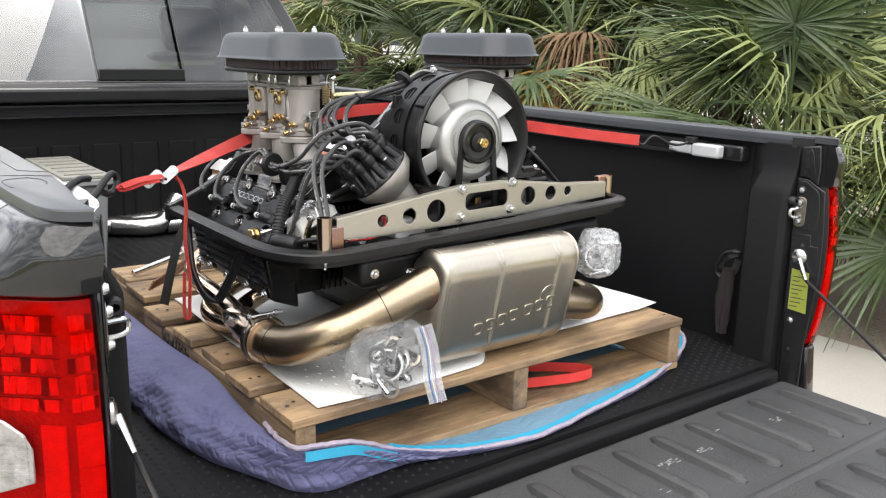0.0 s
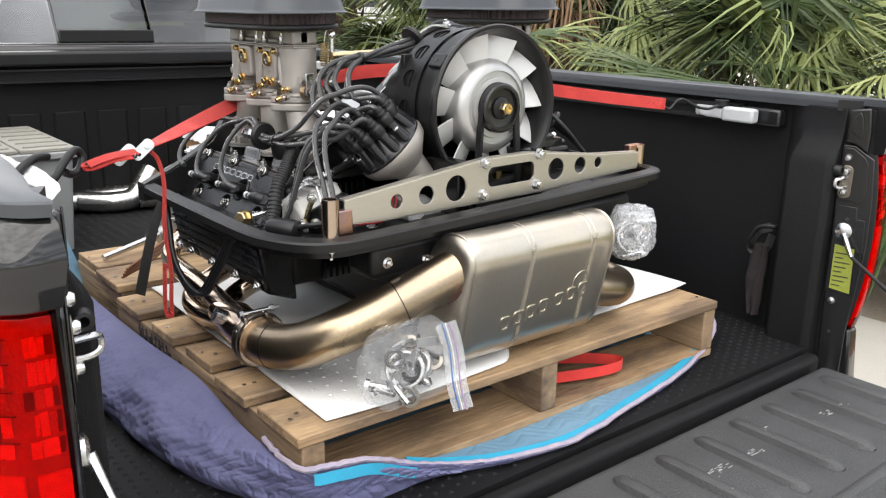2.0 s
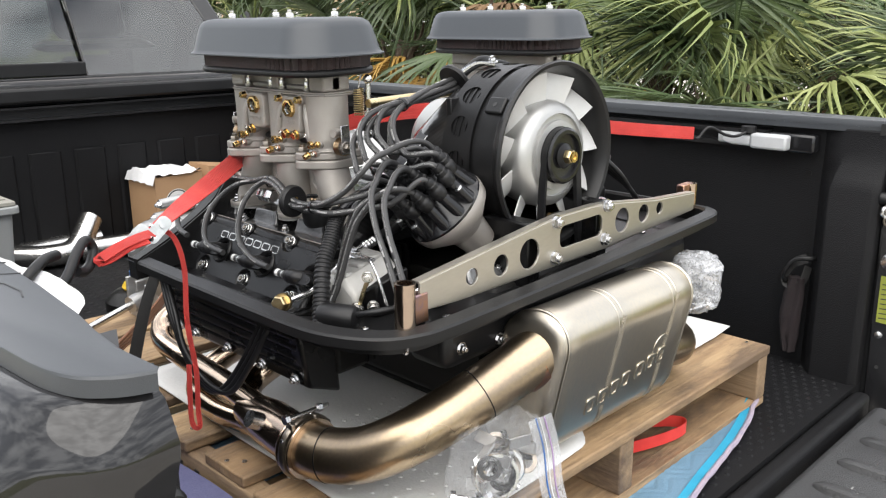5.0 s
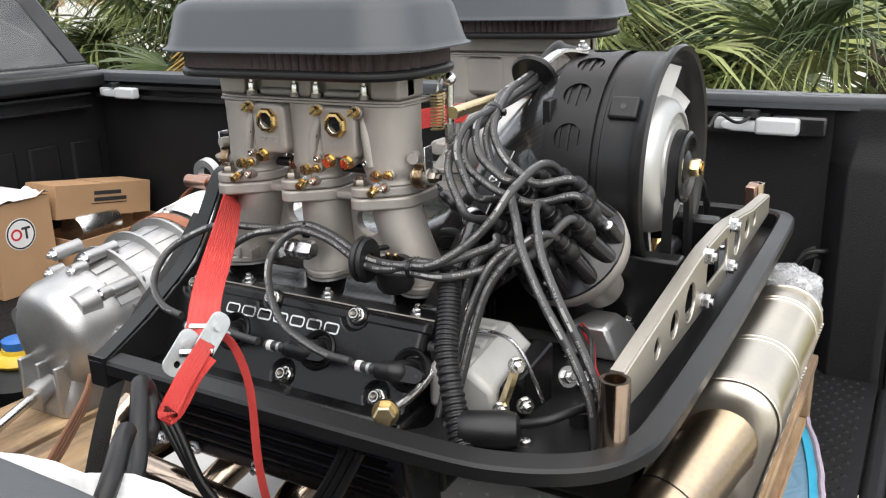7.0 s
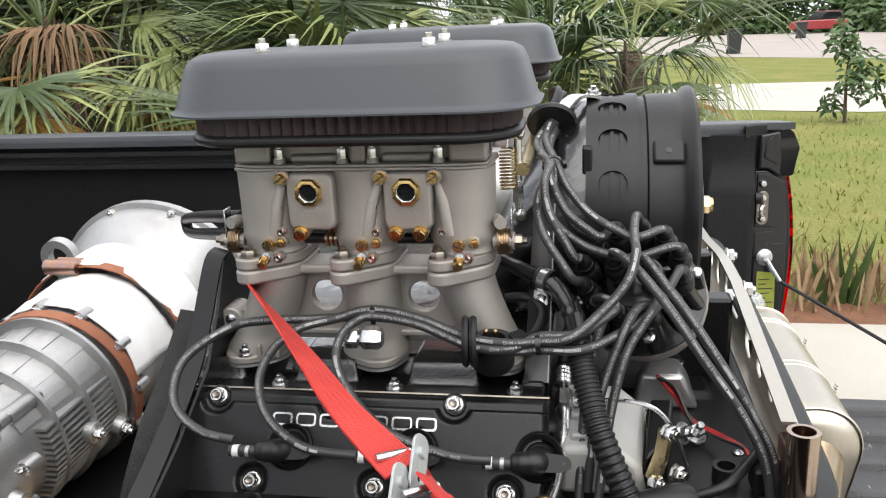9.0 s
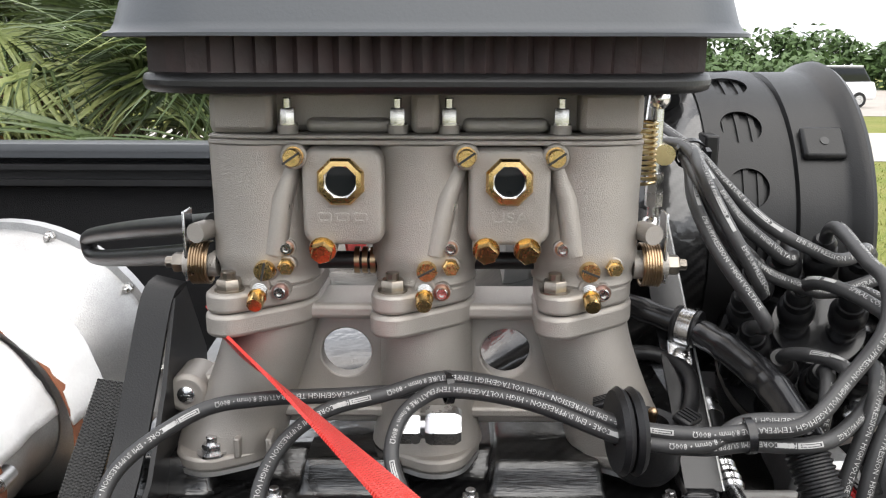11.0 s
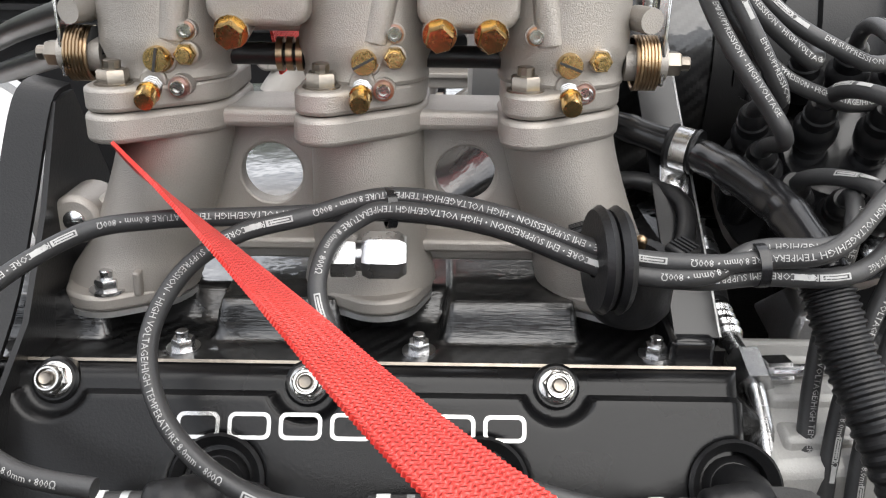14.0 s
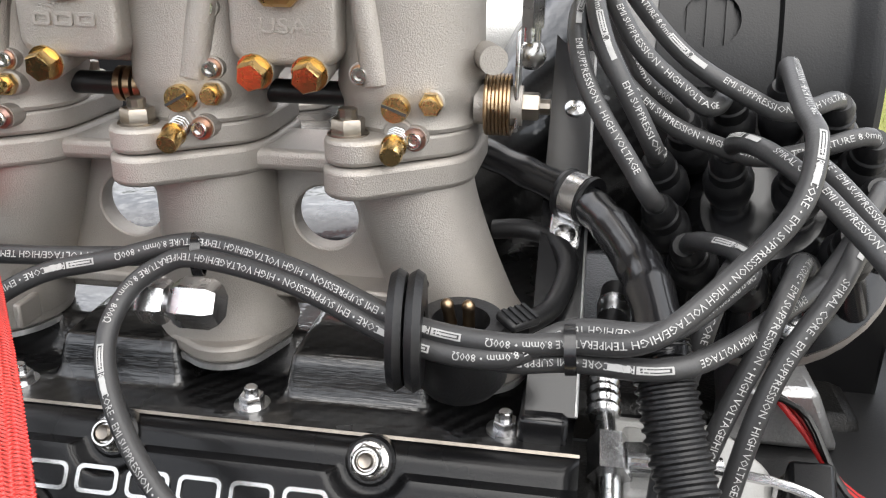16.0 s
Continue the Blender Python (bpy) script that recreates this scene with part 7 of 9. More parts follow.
Z1, G1, Z2 = (-0.330, 0.598, 1.371), (-0.358, 0.500, 1.357), (-0.367, 0.436, 1.359)
LEADS = {
    "three": [(-0.421, 0.712, 1.279), (-0.415, 0.747, 1.283), (-0.401, 0.776, 1.298), (-0.382, 0.785, 1.318), (-0.362, 0.777, 1.338), (-0.341, 0.741, 1.359), (-0.336, 0.706, 1.365), (-0.334, 0.661, 1.367), (-0.328, 0.598, 1.368), (-0.342, 0.55, 1.366), (-0.357, 0.50, 1.352), (-0.366, 0.462, 1.351), (-0.366, 0.436, 1.3535), (-0.366, 0.392, 1.356), (-0.315, 0.341, 1.367), (-0.285, 0.312, 1.360)],
    "two": [(-0.426, 0.595, 1.272), (-0.423, 0.645, 1.276), (-0.404, 0.684, 1.294), (-0.380, 0.700, 1.320), (-0.357, 0.692, 1.344), (-0.342, 0.669, 1.360), (-0.335, 0.635, 1.368), (-0.330, 0.598, 1.3765), (-0.345, 0.55, 1.374), (-0.360, 0.50, 1.361), (-0.369, 0.462, 1.360), (-0.368, 0.436, 1.362), (-0.372, 0.408, 1.368), (-0.355, 0.380, 1.387), (-0.345, 0.358, 1.412), (-0.326, 0.350, 1.433), (-0.302, 0.350, 1.440)],
    "one": [(-0.425, 0.475, 1.273), (-0.424, 0.505, 1.274), (-0.418, 0.540, 1.280), (-0.409, 0.572, 1.289), (-0.394, 0.599, 1.305), (-0.375, 0.620, 1.324), (-0.359, 0.629, 1.341), (-0.345, 0.625, 1.357), (-0.338, 0.613, 1.367), (-0.337, 0.596, 1.372), (-0.349, 0.55, 1.369), (-0.364, 0.50, 1.355), (-0.371, 0.462, 1.355), (-0.362, 0.436, 1.3645), (-0.366, 0.402, 1.369), (-0.335, 0.372, 1.378), (-0.285, 0.352, 1.372)],
    "u1": [(-0.075, 0.436, 1.528), (-0.130, 0.440, 1.512), (-0.192, 0.426, 1.495), (-0.228, 0.414, 1.476), (-0.248, 0.390, 1.452), (-0.259, 0.358, 1.435)],
    "u2": [(-0.072, 0.432, 1.522), (-0.130, 0.446, 1.507), (-0.194, 0.434, 1.493), (-0.248, 0.436, 1.475), (-0.272, 0.425, 1.450), (-0.268, 0.398, 1.426), (-0.262, 0.366, 1.413)],
    "u3": [(-0.075, 0.441, 1.522), (-0.135, 0.450, 1.507), (-0.198, 0.428, 1.491), (-0.222, 0.426, 1.472), (-0.238, 0.412, 1.446)],
    "u4": [(-0.070, 0.438, 1.516), (-0.130, 0.450, 1.499), (-0.197, 0.435, 1.499), (-0.238, 0.430, 1.484), (-0.262, 0.414, 1.458), (-0.264, 0.390, 1.438)],
    "u5": [(-0.068, 0.430, 1.514), (-0.135, 0.442, 1.497), (-0.201, 0.431, 1.497), (-0.250, 0.436, 1.486), (-0.282, 0.430, 1.462), (-0.290, 0.412, 1.430)],
    "u6": [(-0.078, 0.432, 1.518), (-0.14, 0.436, 1.504), (-0.199, 0.432, 1.488), (-0.256, 0.442, 1.470), (-0.290, 0.436, 1.445), (-0.304, 0.414, 1.412)],
    "d1": [(-0.262, 0.345, 1.375), (-0.332, 0.337, 1.406), (-0.357, 0.320, 1.389), (-0.372, 0.294, 1.352), (-0.378, 0.262, 1.306), (-0.382, 0.240, 1.262), (-0.385, 0.232, 1.215)],
    "d2": [(-0.250, 0.318, 1.365), (-0.322, 0.320, 1.399), (-0.349, 0.303, 1.381), (-0.364, 0.278, 1.345), (-0.370, 0.250, 1.300), (-0.374, 0.231, 1.260), (-0.374, 0.225, 1.215)],
    "e": [(-0.275, 0.300, 1.340), (-0.340, 0.340, 1.375), (-0.352, 0.358, 1.346), (-0.362, 0.370, 1.300), (-0.375, 0.378, 1.250), (-0.40, 0.385, 1.20)],
    "f": [(-0.295, 0.350, 1.385), (-0.348, 0.364, 1.356), (-0.355, 0.377, 1.320), (-0.362, 0.386, 1.280), (-0.378, 0.392, 1.22)],
    "g": [(-0.305, 0.372, 1.400), (-0.338, 0.384, 1.354), (-0.346, 0.393, 1.312), (-0.358, 0.397, 1.265), (-0.385, 0.400, 1.205)],
}
LEAN_FWD = UNLEAN.inverted()
SEAT = {"u1": 8, "u2": 7, "two": 9, "three": 6, "e": 5, "f": 4, "g": 3, "one": 2, "u6": 1, "u5": 0, "u3": 11, "u4": 10, "d1": 12, "d2": 13}
for key in list(LEADS):
    at_end = key[0] in "tou"
    pts = [W(*p) for p in (LEADS[key] if at_end else LEADS[key][:0:-1])]
    if key in ("one", "three"):
        pts.pop()
    p0, d0 = TOWER[SEAT[key]]
    tip, t1 = p0 + d0 * 0.030, -d0
    t0 = (pts[-1] - pts[-2]).normalized()
    gap = (tip - pts[-1]).length
    c0, c1 = pts[-1] + t0 * gap * 0.42, tip - t1 * max(0.016, gap * 0.40)
    start = pts[-1]
    for i in range(1, 7):
        f = i / 6
        pts.append(start * (1 - f) ** 3 + c0 * 3 * f * (1 - f) ** 2 + c1 * 3 * f * f * (1 - f) + tip * f ** 3)
    pts = [tuple(LEAN_FWD @ p) for p in pts]
    LEADS[key] = pts if at_end else pts[::-1]
for key, pts in LEADS.items():
    lead("ignition_lead", pts, label="black 8 mm ignition lead with white print")
for j, (p, d) in enumerate(((Z1, (0.25, -1, 0)), (Z2, (0, -1, 0.1)), ((-0.196, 0.430, 1.494), (-0.85, -0.1, -0.35)))):
    m = aim(W(*p), d)
    tie = part("cable_tie", Shape().ring([(0.0098 if j == 2 else 0.0088, -0.0022), (0.0112 if j == 2 else 0.0098, -0.0022), (0.0112 if j == 2 else 0.0098, 0.0022), (0.0098 if j == 2 else 0.0088, 0.0022)], m, 20).box((0.009, -0.003, -0.003), (0.0145, 0.003, 0.003), m), black_gloss, engine, "black nylon cable tie")
for dy in (0.0036, -0.0036):
    part("lead_separator", Shape().ring([(0.008, -0.003), (0.0225, -0.003), (0.0245, 0.0), (0.0225, 0.003), (0.008, 0.003)], aim(W(G1[0], G1[1] + dy, G1[2]), (0.1, -1, 0)), 28), rubber, engine, "round black rubber lead separator")
part("separator_clip", Shape().tube([W(-0.352, 0.498, 1.338), W(-0.352, 0.498, 1.378)], 0.0018, 6), brass, engine)
cap_ = part("sensor_housing", Shape().lathe([(0.0165, 0), (0.0205, 0.006), (0.0210, 0.026), (0.0190, 0.033), (0.0125, 0.033), (0.0115, 0.022), (0.0001, 0.022)], aim(W(-0.327, 0.482, 1.318), (-0.10, 0.0, 1)), 28), rubber, engine, "open black rubber sensor cap")
for p_, d_, r_ in (((-0.318, 0.506, 1.3575), (0.25, 0.35, 1), 0.5), ((-0.328, 0.458, 1.352), (-0.15, -0.25, 1), -0.2)):
    m = aim(W(*p_), d_, r_)
    tab = part("cap_flap", Shape().box((-0.0085, -0.006, -0.0022), (0.0085, 0.006, 0.0022), m), rubber, cap_, bevel=0.0016)
    for k in range(4):
        part("flap_rib", Shape().box((-0.0065 + k * 0.0038, -0.005, 0.0021), (-0.0048 + k * 0.0038, 0.005, 0.0031), m), rubber, tab)
for dy in (-0.0035, 0.0035):
    pin_ = part("brass_pin", Shape().cyl(W(-0.326, 0.4825 + dy, 1.342), W(-0.331, 0.4835 + dy * 1.3, 1.3565), 0.0026, n=12), spring_bronze, cap_)
    part("pin_head", Shape().ball(W(-0.3312, 0.4836 + dy * 1.3, 1.357), 0.0030, 12), spring_bronze, pin_)
part("vacuum_hose", Shape().tube(curve([W(-0.232, 0.478, 1.358), W(-0.235, 0.462, 1.3605), W(-0.2395, 0.448, 1.358), W(-0.254, 0.4395, 1.354), W(-0.267, 0.4386, 1.348), W(-0.286, 0.445, 1.339), W(-0.304, 0.458, 1.337)], 5), 0.0052, 14), rubber, engine, "curved black vacuum hose")
corr = curve([W(*p) for p in ((-0.346, 0.402, 1.356), (-0.358, 0.398, 1.340), (-0.374, 0.391, 1.316), (-0.396, 0.381, 1.288), (-0.418, 0.360, 1.244), (-0.438, 0.340, 1.214))], 30)
part("corrugated_conduit", Shape().tube(corr, 0, 16, rad=[0.0122 if i % 4 < 2 else 0.0110 for i in range(len(corr))]), rubber, engine, "black corrugated wiring conduit", sharp=25)
tape = curve([W(*p) for p in ((-0.205, 0.490, 1.394), (-0.222, 0.462, 1.387), (-0.2356, 0.4355, 1.3795), (-0.2634, 0.4215, 1.3765), (-0.2963, 0.4096, 1.3705), (-0.3231, 0.4034, 1.3637), (-0.3564, 0.398, 1.3487))], 9)
part("taped_loom", Shape().tube(tape, 0, 16, rad=[0.0078 + 0.0005 * (i / 5.0 % 1.0) + 0.0003 * math.sin(i * 0.9) + 0.0022 * ease(i / 40) for i in range(len(tape))]), black_gloss, engine, "wiring loom wrapped in black tape", sharp=60)
loop_ = aim(W(-0.2356, 0.4355, 1.3795), (-0.55, -0.80, -0.10))
clamp_ = part("loom_clamp", Shape().ring([(0.0085, -0.0085), (0.0128, -0.0085), (0.0132, -0.0065), (0.0118, -0.0050), (0.0118, 0.0050), (0.0132, 0.0065), (0.0128, 0.0085), (0.0085, 0.0085)], loop_, 28), rubber, engine, "rubber-lined loom clamp")
part("clamp_band", Shape().ring([(0.0117, -0.0046), (0.0124, -0.0046), (0.0124, 0.0046), (0.0117, 0.0046)], loop_, 28), zinc, clamp_, "bright steel band")
clamp_tab = part("clamp_tab", Shape().box((-0.008, -0.008, -0.0012), (0.008, 0.011, 0.0012), aim(W(-0.2425, 0.441, 1.362), (-0.72, 0.1, 0.68))), zinc, engine, bevel=0.002)
put("screw", SCREW, clamp_tab, W(-0.2433, 0.441, 1.3612), (-0.72, 0.1, 0.68))
for j, (dx, m) in enumerate(((0, red_wire), (0.006, red_wire), (0.003, ink), (-0.004, ink))):
    lead("thin_wire", [(-0.205 + dx, 0.318, 1.262), (-0.218 + dx, 0.300, 1.245 + 0.004 * j), (-0.250 + dx, 0.285, 1.232), (-0.290 + dx, 0.262, 1.236), (-0.325, 0.245, 1.242), (-0.355, 0.238 + dx, 1.236)], 0.0018, m, "thin red and black wires", 6, 4)
part("wire_plug", Shape().box(tuple(W(-0.372, 0.228, 1.220)), tuple(W(-0.345, 0.246, 1.246))), black_satin, engine, bevel=0.003)
lead("loop_hose", [(-0.405, 0.305, 1.235), (-0.40, 0.275, 1.245), (-0.370, 0.252, 1.250), (-0.345, 0.235, 1.252), (-0.36, 0.222, 1.245)], 0.0046, rubber, "black breather hose")
# leads that hang below the tin
for j in range(3):
    o = 0.010 * j
    lead("hanging_lead", [(-0.455, 0.745 - o, 1.205), (-0.470, 0.700 - o, 1.165), (-0.480, 0.640, 1.105 + o * 0.5), (-0.478, 0.585, 1.065 + o * 0.6), (-0.472, 0.545 - o, 1.075), (-0.462, 0.500 - o, 1.130), (-0.448, 0.470 - o, 1.19)], 0.0046, rubber, "ignition lead hanging below the tin")
# right bank leads behind the fan
for j in range(4):
    lead("ignition_lead", [(-0.07, 0.434 + 0.004 * j, 1.520), (-0.02, 0.43, 1.548 + 0.003 * j), (0.05, 0.425 + 0.006 * j, 1.545), (0.11, 0.43, 1.505), (0.165, 0.40, 1.42 + 0.006 * j), (0.19, 0.33 - 0.01 * j, 1.37), (0.24, 0.29, 1.32), (0.30, 0.30, 1.27)], 0.0044, rubber, "black ignition lead over the fan shroud")
part("lead_separator", Shape().ring([(0.008, -0.004), (0.022, -0.004), (0.024, 0.0), (0.022, 0.004), (0.008, 0.004)], aim(W(0.195, 0.325, 1.368), (0.6, -0.5, -0.6)), 24), rubber, engine, "round black rubber lead separator")

# exhaust
H1 = [(-0.330, 0.93, 1.080), (-0.372, 0.925, 1.058), (-0.395, 0.880, 1.040), (-0.415, 0.76, 1.045), (-0.432, 0.60, 1.050), (-0.442, 0.49, 1.046), (-0.444, 0.43, 1.040)]
H2 = [(-0.320, 0.72, 1.060), (-0.385, 0.745, 1.020), (-0.418, 0.725, 0.998), (-0.432, 0.64, 0.996), (-0.440, 0.55, 1.010), (-0.446, 0.47, 1.026), (-0.446, 0.43, 1.032)]
H3 = [(-0.300, 0.60, 1.070), (-0.355, 0.63, 1.030), (-0.395, 0.605, 1.018), (-0.425, 0.54, 1.026), (-0.440, 0.46, 1.034)]
for pts in (H1, H2, H3):
    part("header_pipe", Shape().tube(curve([W(*p) for p in pts], 6), 0.0205, 20), header_steel, engine, "polished steel header pipe")
col = part("collector", Shape().tube([W(-0.440, 0.53, 1.036), W(-0.444, 0.46, 1.036), W(-0.446, 0.415, 1.034), W(-0.446, 0.385, 1.032)], 0, 24, rad=[0.026, 0.036, 0.036, 0.036]), header_steel, engine, "polished header collector")
part("sensor_bung", Shape().cyl(W(-0.470, 0.445, 1.052), W(-0.490, 0.448, 1.064), 0.013, n=18), zinc, col)
vb = aim(W(-0.445, 0.372, 1.031), (0.03, -1, 0.02))
band = part("band_clamp", Shape().ring([(0.037, -0.0065), (0.0470, -0.0055), (0.0490, -0.0020), (0.0490, 0.0020), (0.0470, 0.0055), (0.037, 0.0065)], vb, 48), dark_steel, engine, "steel V-band clamp")
for h, r in ((-0.0125, 0.0450), (0.0110, 0.0445)):
    part("pipe_flange", Shape().ring([(0.036, h - 0.0022), (r, h - 0.0022), (r + 0.0008, h), (r, h + 0.0022), (0.036, h + 0.0022)], vb, 48), header_steel, band, "polished joint flange")
for a in (0.5, 1.35, 2.6, 3.9, 5.2):
    d = vb.to_3x3() @ Vector((math.cos(a), math.sin(a), 0))
    part("rivet", Shape().lathe([(0.0032, 0), (0.0028, 0.0012), (0.0001, 0.0018)], aim(vb.translation + d * 0.0488, d), 10), zinc, band)
for x in (-0.468, -0.428):
    part("clamp_lug", Shape().box((x - 0.004, 0.364, 1.066), (x + 0.004, 0.380, 1.090)), dark_steel, band, bevel=0.002)
part("clamp_bolt", Shape().cyl(W(-0.480, 0.372, 1.083), W(-0.405, 0.372, 1.083), 0.0034, n=10).lathe([(0.0072, 0), (0.0072, 0.007)], aim(W(-0.481, 0.372, 1.083), (1, 0, 0)), 6).lathe([(0.0068, 0), (0.0068, 0.007)], aim(W(-0.424, 0.372, 1.083), (1, 0, 0)), 6), zinc, band)
pipe_pts = curve([W(*p) for p in ((-0.445, 0.372, 1.031), (-0.440, 0.325, 1.033), (-0.418, 0.272, 1.046), (-0.378, 0.228, 1.073), (-0.325, 0.202, 1.099), (-0.262, 0.178, 1.129), (-0.182, 0.152, 1.166))], 6)
tail = part("exhaust_pipe", Shape().tube(pipe_pts, 0.0385, 32), pipe_steel, engine, "bronze-tinted steel exhaust pipe")
for i in (6, 28):
    d = pipe_pts[i + 1] - pipe_pts[i]
    part("pipe_seam", Shape().ring([(0.038, -0.0008), (0.0391, -0.0008), (0.0391, 0.0008), (0.038, 0.0008)], aim(pipe_pts[i], d), 32), black_metal, tail)

# muffler
def WM(x, y, z):
    """A place at the muffler, which hangs a little further in and lower."""
    return W(x + 0.025, y + 0.030, z - 0.012)


def muffler_lean(c):
    """The case leans: its foot stands further in than its top."""
    return 0.22 * (0.075 - c)


def muffler_ring(x, g):
    return [WM(x, 0.127 + b + muffler_lean(c), 1.128 + c) for b, c in rounded(-0.060 + g, -0.137 + g, 0.060 - g, 0.111 - g, max(0.02, 0.0585 - g), 10)]


secs = [(-0.232, 0.030), (-0.230, 0.016), (-0.2255, 0.005), (-0.222, 0.0025), (-0.218, 0.0)]
rings = [muffler_ring(x, g) for x, g in secs] + [muffler_ring(-0.218 + 0.334 * k / 12, -0.0007 * math.sin(math.pi * k / 12)) for k in range(1, 12)] + [muffler_ring(-0.109 - x - 0.0, g) for x, g in reversed([(a, b) for a, b in secs])]
rings = rings[:16] + [muffler_ring(0.116 + d, g) for d, g in ((0.0, 0.0), (0.004, 0.0025), (0.0075, 0.005), (0.012, 0.016), (0.014, 0.030))]
muf = part("muffler", Shape().loft(rings), stainless, engine, "oval stainless muffler with pressed bands and raised marks", sharp=40)
for x in (-0.219, 0.117):
    part("end_seam", Shape().loft([muffler_ring(x - 0.0025, -0.0001), muffler_ring(x - 0.001, -0.0016), muffler_ring(x + 0.001, -0.0016), muffler_ring(x + 0.0025, -0.0001)], cap=False), stainless, muf)
for x in (-0.092, 0.062):
    for dx in (-0.006, 0.006):
        part("pressed_band", Shape().loft([muffler_ring(x + dx - 0.0012, 0.0), muffler_ring(x + dx, -0.0016), muffler_ring(x + dx + 0.0012, 0.0)], cap=False), stainless, muf)
    s = Shape()
    ring = muffler_ring(x, -0.0006)
    for i in range(0, 44):
        z = 1.030 + i * 0.0042
        y = 0.0652 + muffler_lean(z - 1.128)
        s.box(tuple(WM(x - 0.004, y, z)), tuple(WM(x + 0.004, y + 0.0022, z + 0.0018)))
    tagged(part("band_stitch", s, stainless, muf), kind="stuff")
for k in range(7):
    a, z0 = -0.140 + k * 0.030 + (0.008 if k > 3 else 0), 1.056 + 0.005 * k
    me = plate("raised_frame", [rounded(0, 0, 0.024, 0.030, 0.006, 4), rounded(0.0060, 0.0060, 0.0180, 0.0240, 0.003, 4)], 0.0042, 0.0012)
    p = WM(a, 0.0666 + muffler_lean(z0 - 1.128), z0)
    part("raised_frame", me, stainless, muf, at=Matrix(((1, 0, 0, p.x), (0, -0.215, -0.977, p.y), (0, 0.977, -0.215, p.z), (0, 0, 0, 1))))
part("raised_emblem", Shape().ring([(0.013, -0.001), (0.022, -0.001), (0.021, 0.0012), (0.014, 0.0012)], aim(WM(0.050, 0.0668 + muffler_lean(-0.008), 1.120), (0, -0.977, -0.215)), 24), stainless, muf)
part("inlet_collar", Shape().tube([WM(-0.245, 0.140, 1.154), WM(-0.222, 0.128, 1.168)], 0.0405, 32), copper_heat, muf, "heat-blued weld collar")
elbow = curve([WM(*p) for p in ((0.11, 0.140, 1.080), (0.17, 0.145, 1.066), (0.235, 0.158, 1.050), (0.285, 0.190, 1.042), (0.296, 0.240, 1.044))], 6)
part("outlet_elbow", Shape().tube(elbow, 0.036, 28), pipe_steel, muf, "bronze-tinted outlet elbow")
rp = curve([WM(*p) for p in ((0.296, 0.240, 1.044), (0.30, 0.35, 1.045), (0.36, 0.45, 1.035), (0.42, 0.60, 1.040), (0.40, 0.85, 1.05))], 6)
part("header_pipe", Shape().tube(rp, 0.021, 18), header_steel, engine, "polished steel header pipe")

# ---------------------------------------------------------------- printing on the leads


def lead_text(key, text, start, size, turn, flip=1):
    """White print that follows a lead: text laid along the sweep and wrapped round it."""
    pts = curve([W(*p) for p in LEADS[key]], 7)
    side, frames_, dist_ = None, [], [0.0]
    for i, p in enumerate(pts):
        d = (pts[min(i + 1, len(pts) - 1)] - pts[max(i - 1, 0)]).normalized()
        if side is None:
            side = d.orthogonal()
        side = (side - d * side.dot(d)).normalized()
        frames_.append((p, d, side, d.cross(side)))
        if i:
            dist_.append(dist_[-1] + (p - pts[i - 1]).length)
    if text:
        cu = bpy.data.curves.new("print", "FONT")
        cu.body, cu.size, cu.resolution_u = text, size, 1
        ob = bpy.data.objects.new("print", cu)
        me = bpy.data.meshes.new_from_object(ob)
        bpy.data.objects.remove(ob)
    else:
        # a plain white plate with a dark slot, in place of a maker's mark
        s_ = Shape()
        for x0, x1, y0, y1 in ((0, 0.012, 0.0022, 0.0028), (0, 0.012, 0.0, 0.0006), (0, 0.0008, 0.0006, 0.0022), (0.0112, 0.012, 0.0006, 0.0022), (0.0016, 0.0104, 0.0010, 0.0018), (0.0145, 0.0225, 0.0002, 0.0026)):
            n_ = max(1, round((x1 - x0) / 0.002))
            for q in range(n_):
                a, b = x0 + (x1 - x0) * q / n_, x0 + (x1 - x0) * (q + 1) / n_
                s_.add([(a, y0, 0), (b, y0, 0), (b, y1, 0), (a, y1, 0)], [(0, 1, 2, 3)])
        me = s_.mesh("print")
    total = dist_[-1]
    cols = [list(v.co) for v in me.vertices]
    wide = max((c[0] for c in cols), default=0)
    out = []
    for x, y, _ in cols:
        t = start + (x if flip > 0 else wide - x)
        t = max(0.0, min(total - 1e-6, t))
        j = 0
        while dist_[j + 1] < t:
            j += 1
        f = (t - dist_[j]) / max(1e-9, dist_[j + 1] - dist_[j])
        p0, d0, s0, w0 = frames_[j]
        p1, d1, s1, w1 = frames_[j + 1]
        p, sd, wd = p0.lerp(p1, f), s0.lerp(s1, f).normalized(), w0.lerp(w1, f).normalized()
        view = (Vector((-0.95, -0.1, 0.45))).normalized()
        ca, sa = sd.dot(view), wd.dot(view)
        a = math.atan2(sa, ca) + turn - flip * (y - size * 0.35) / 0.0046
        out.append(p + (sd * math.cos(a) + wd * math.sin(a)) * 0.0049)
    for v, q in zip(me.vertices, out):
        v.co = q
    me.materials.append(lead_print)
    return me


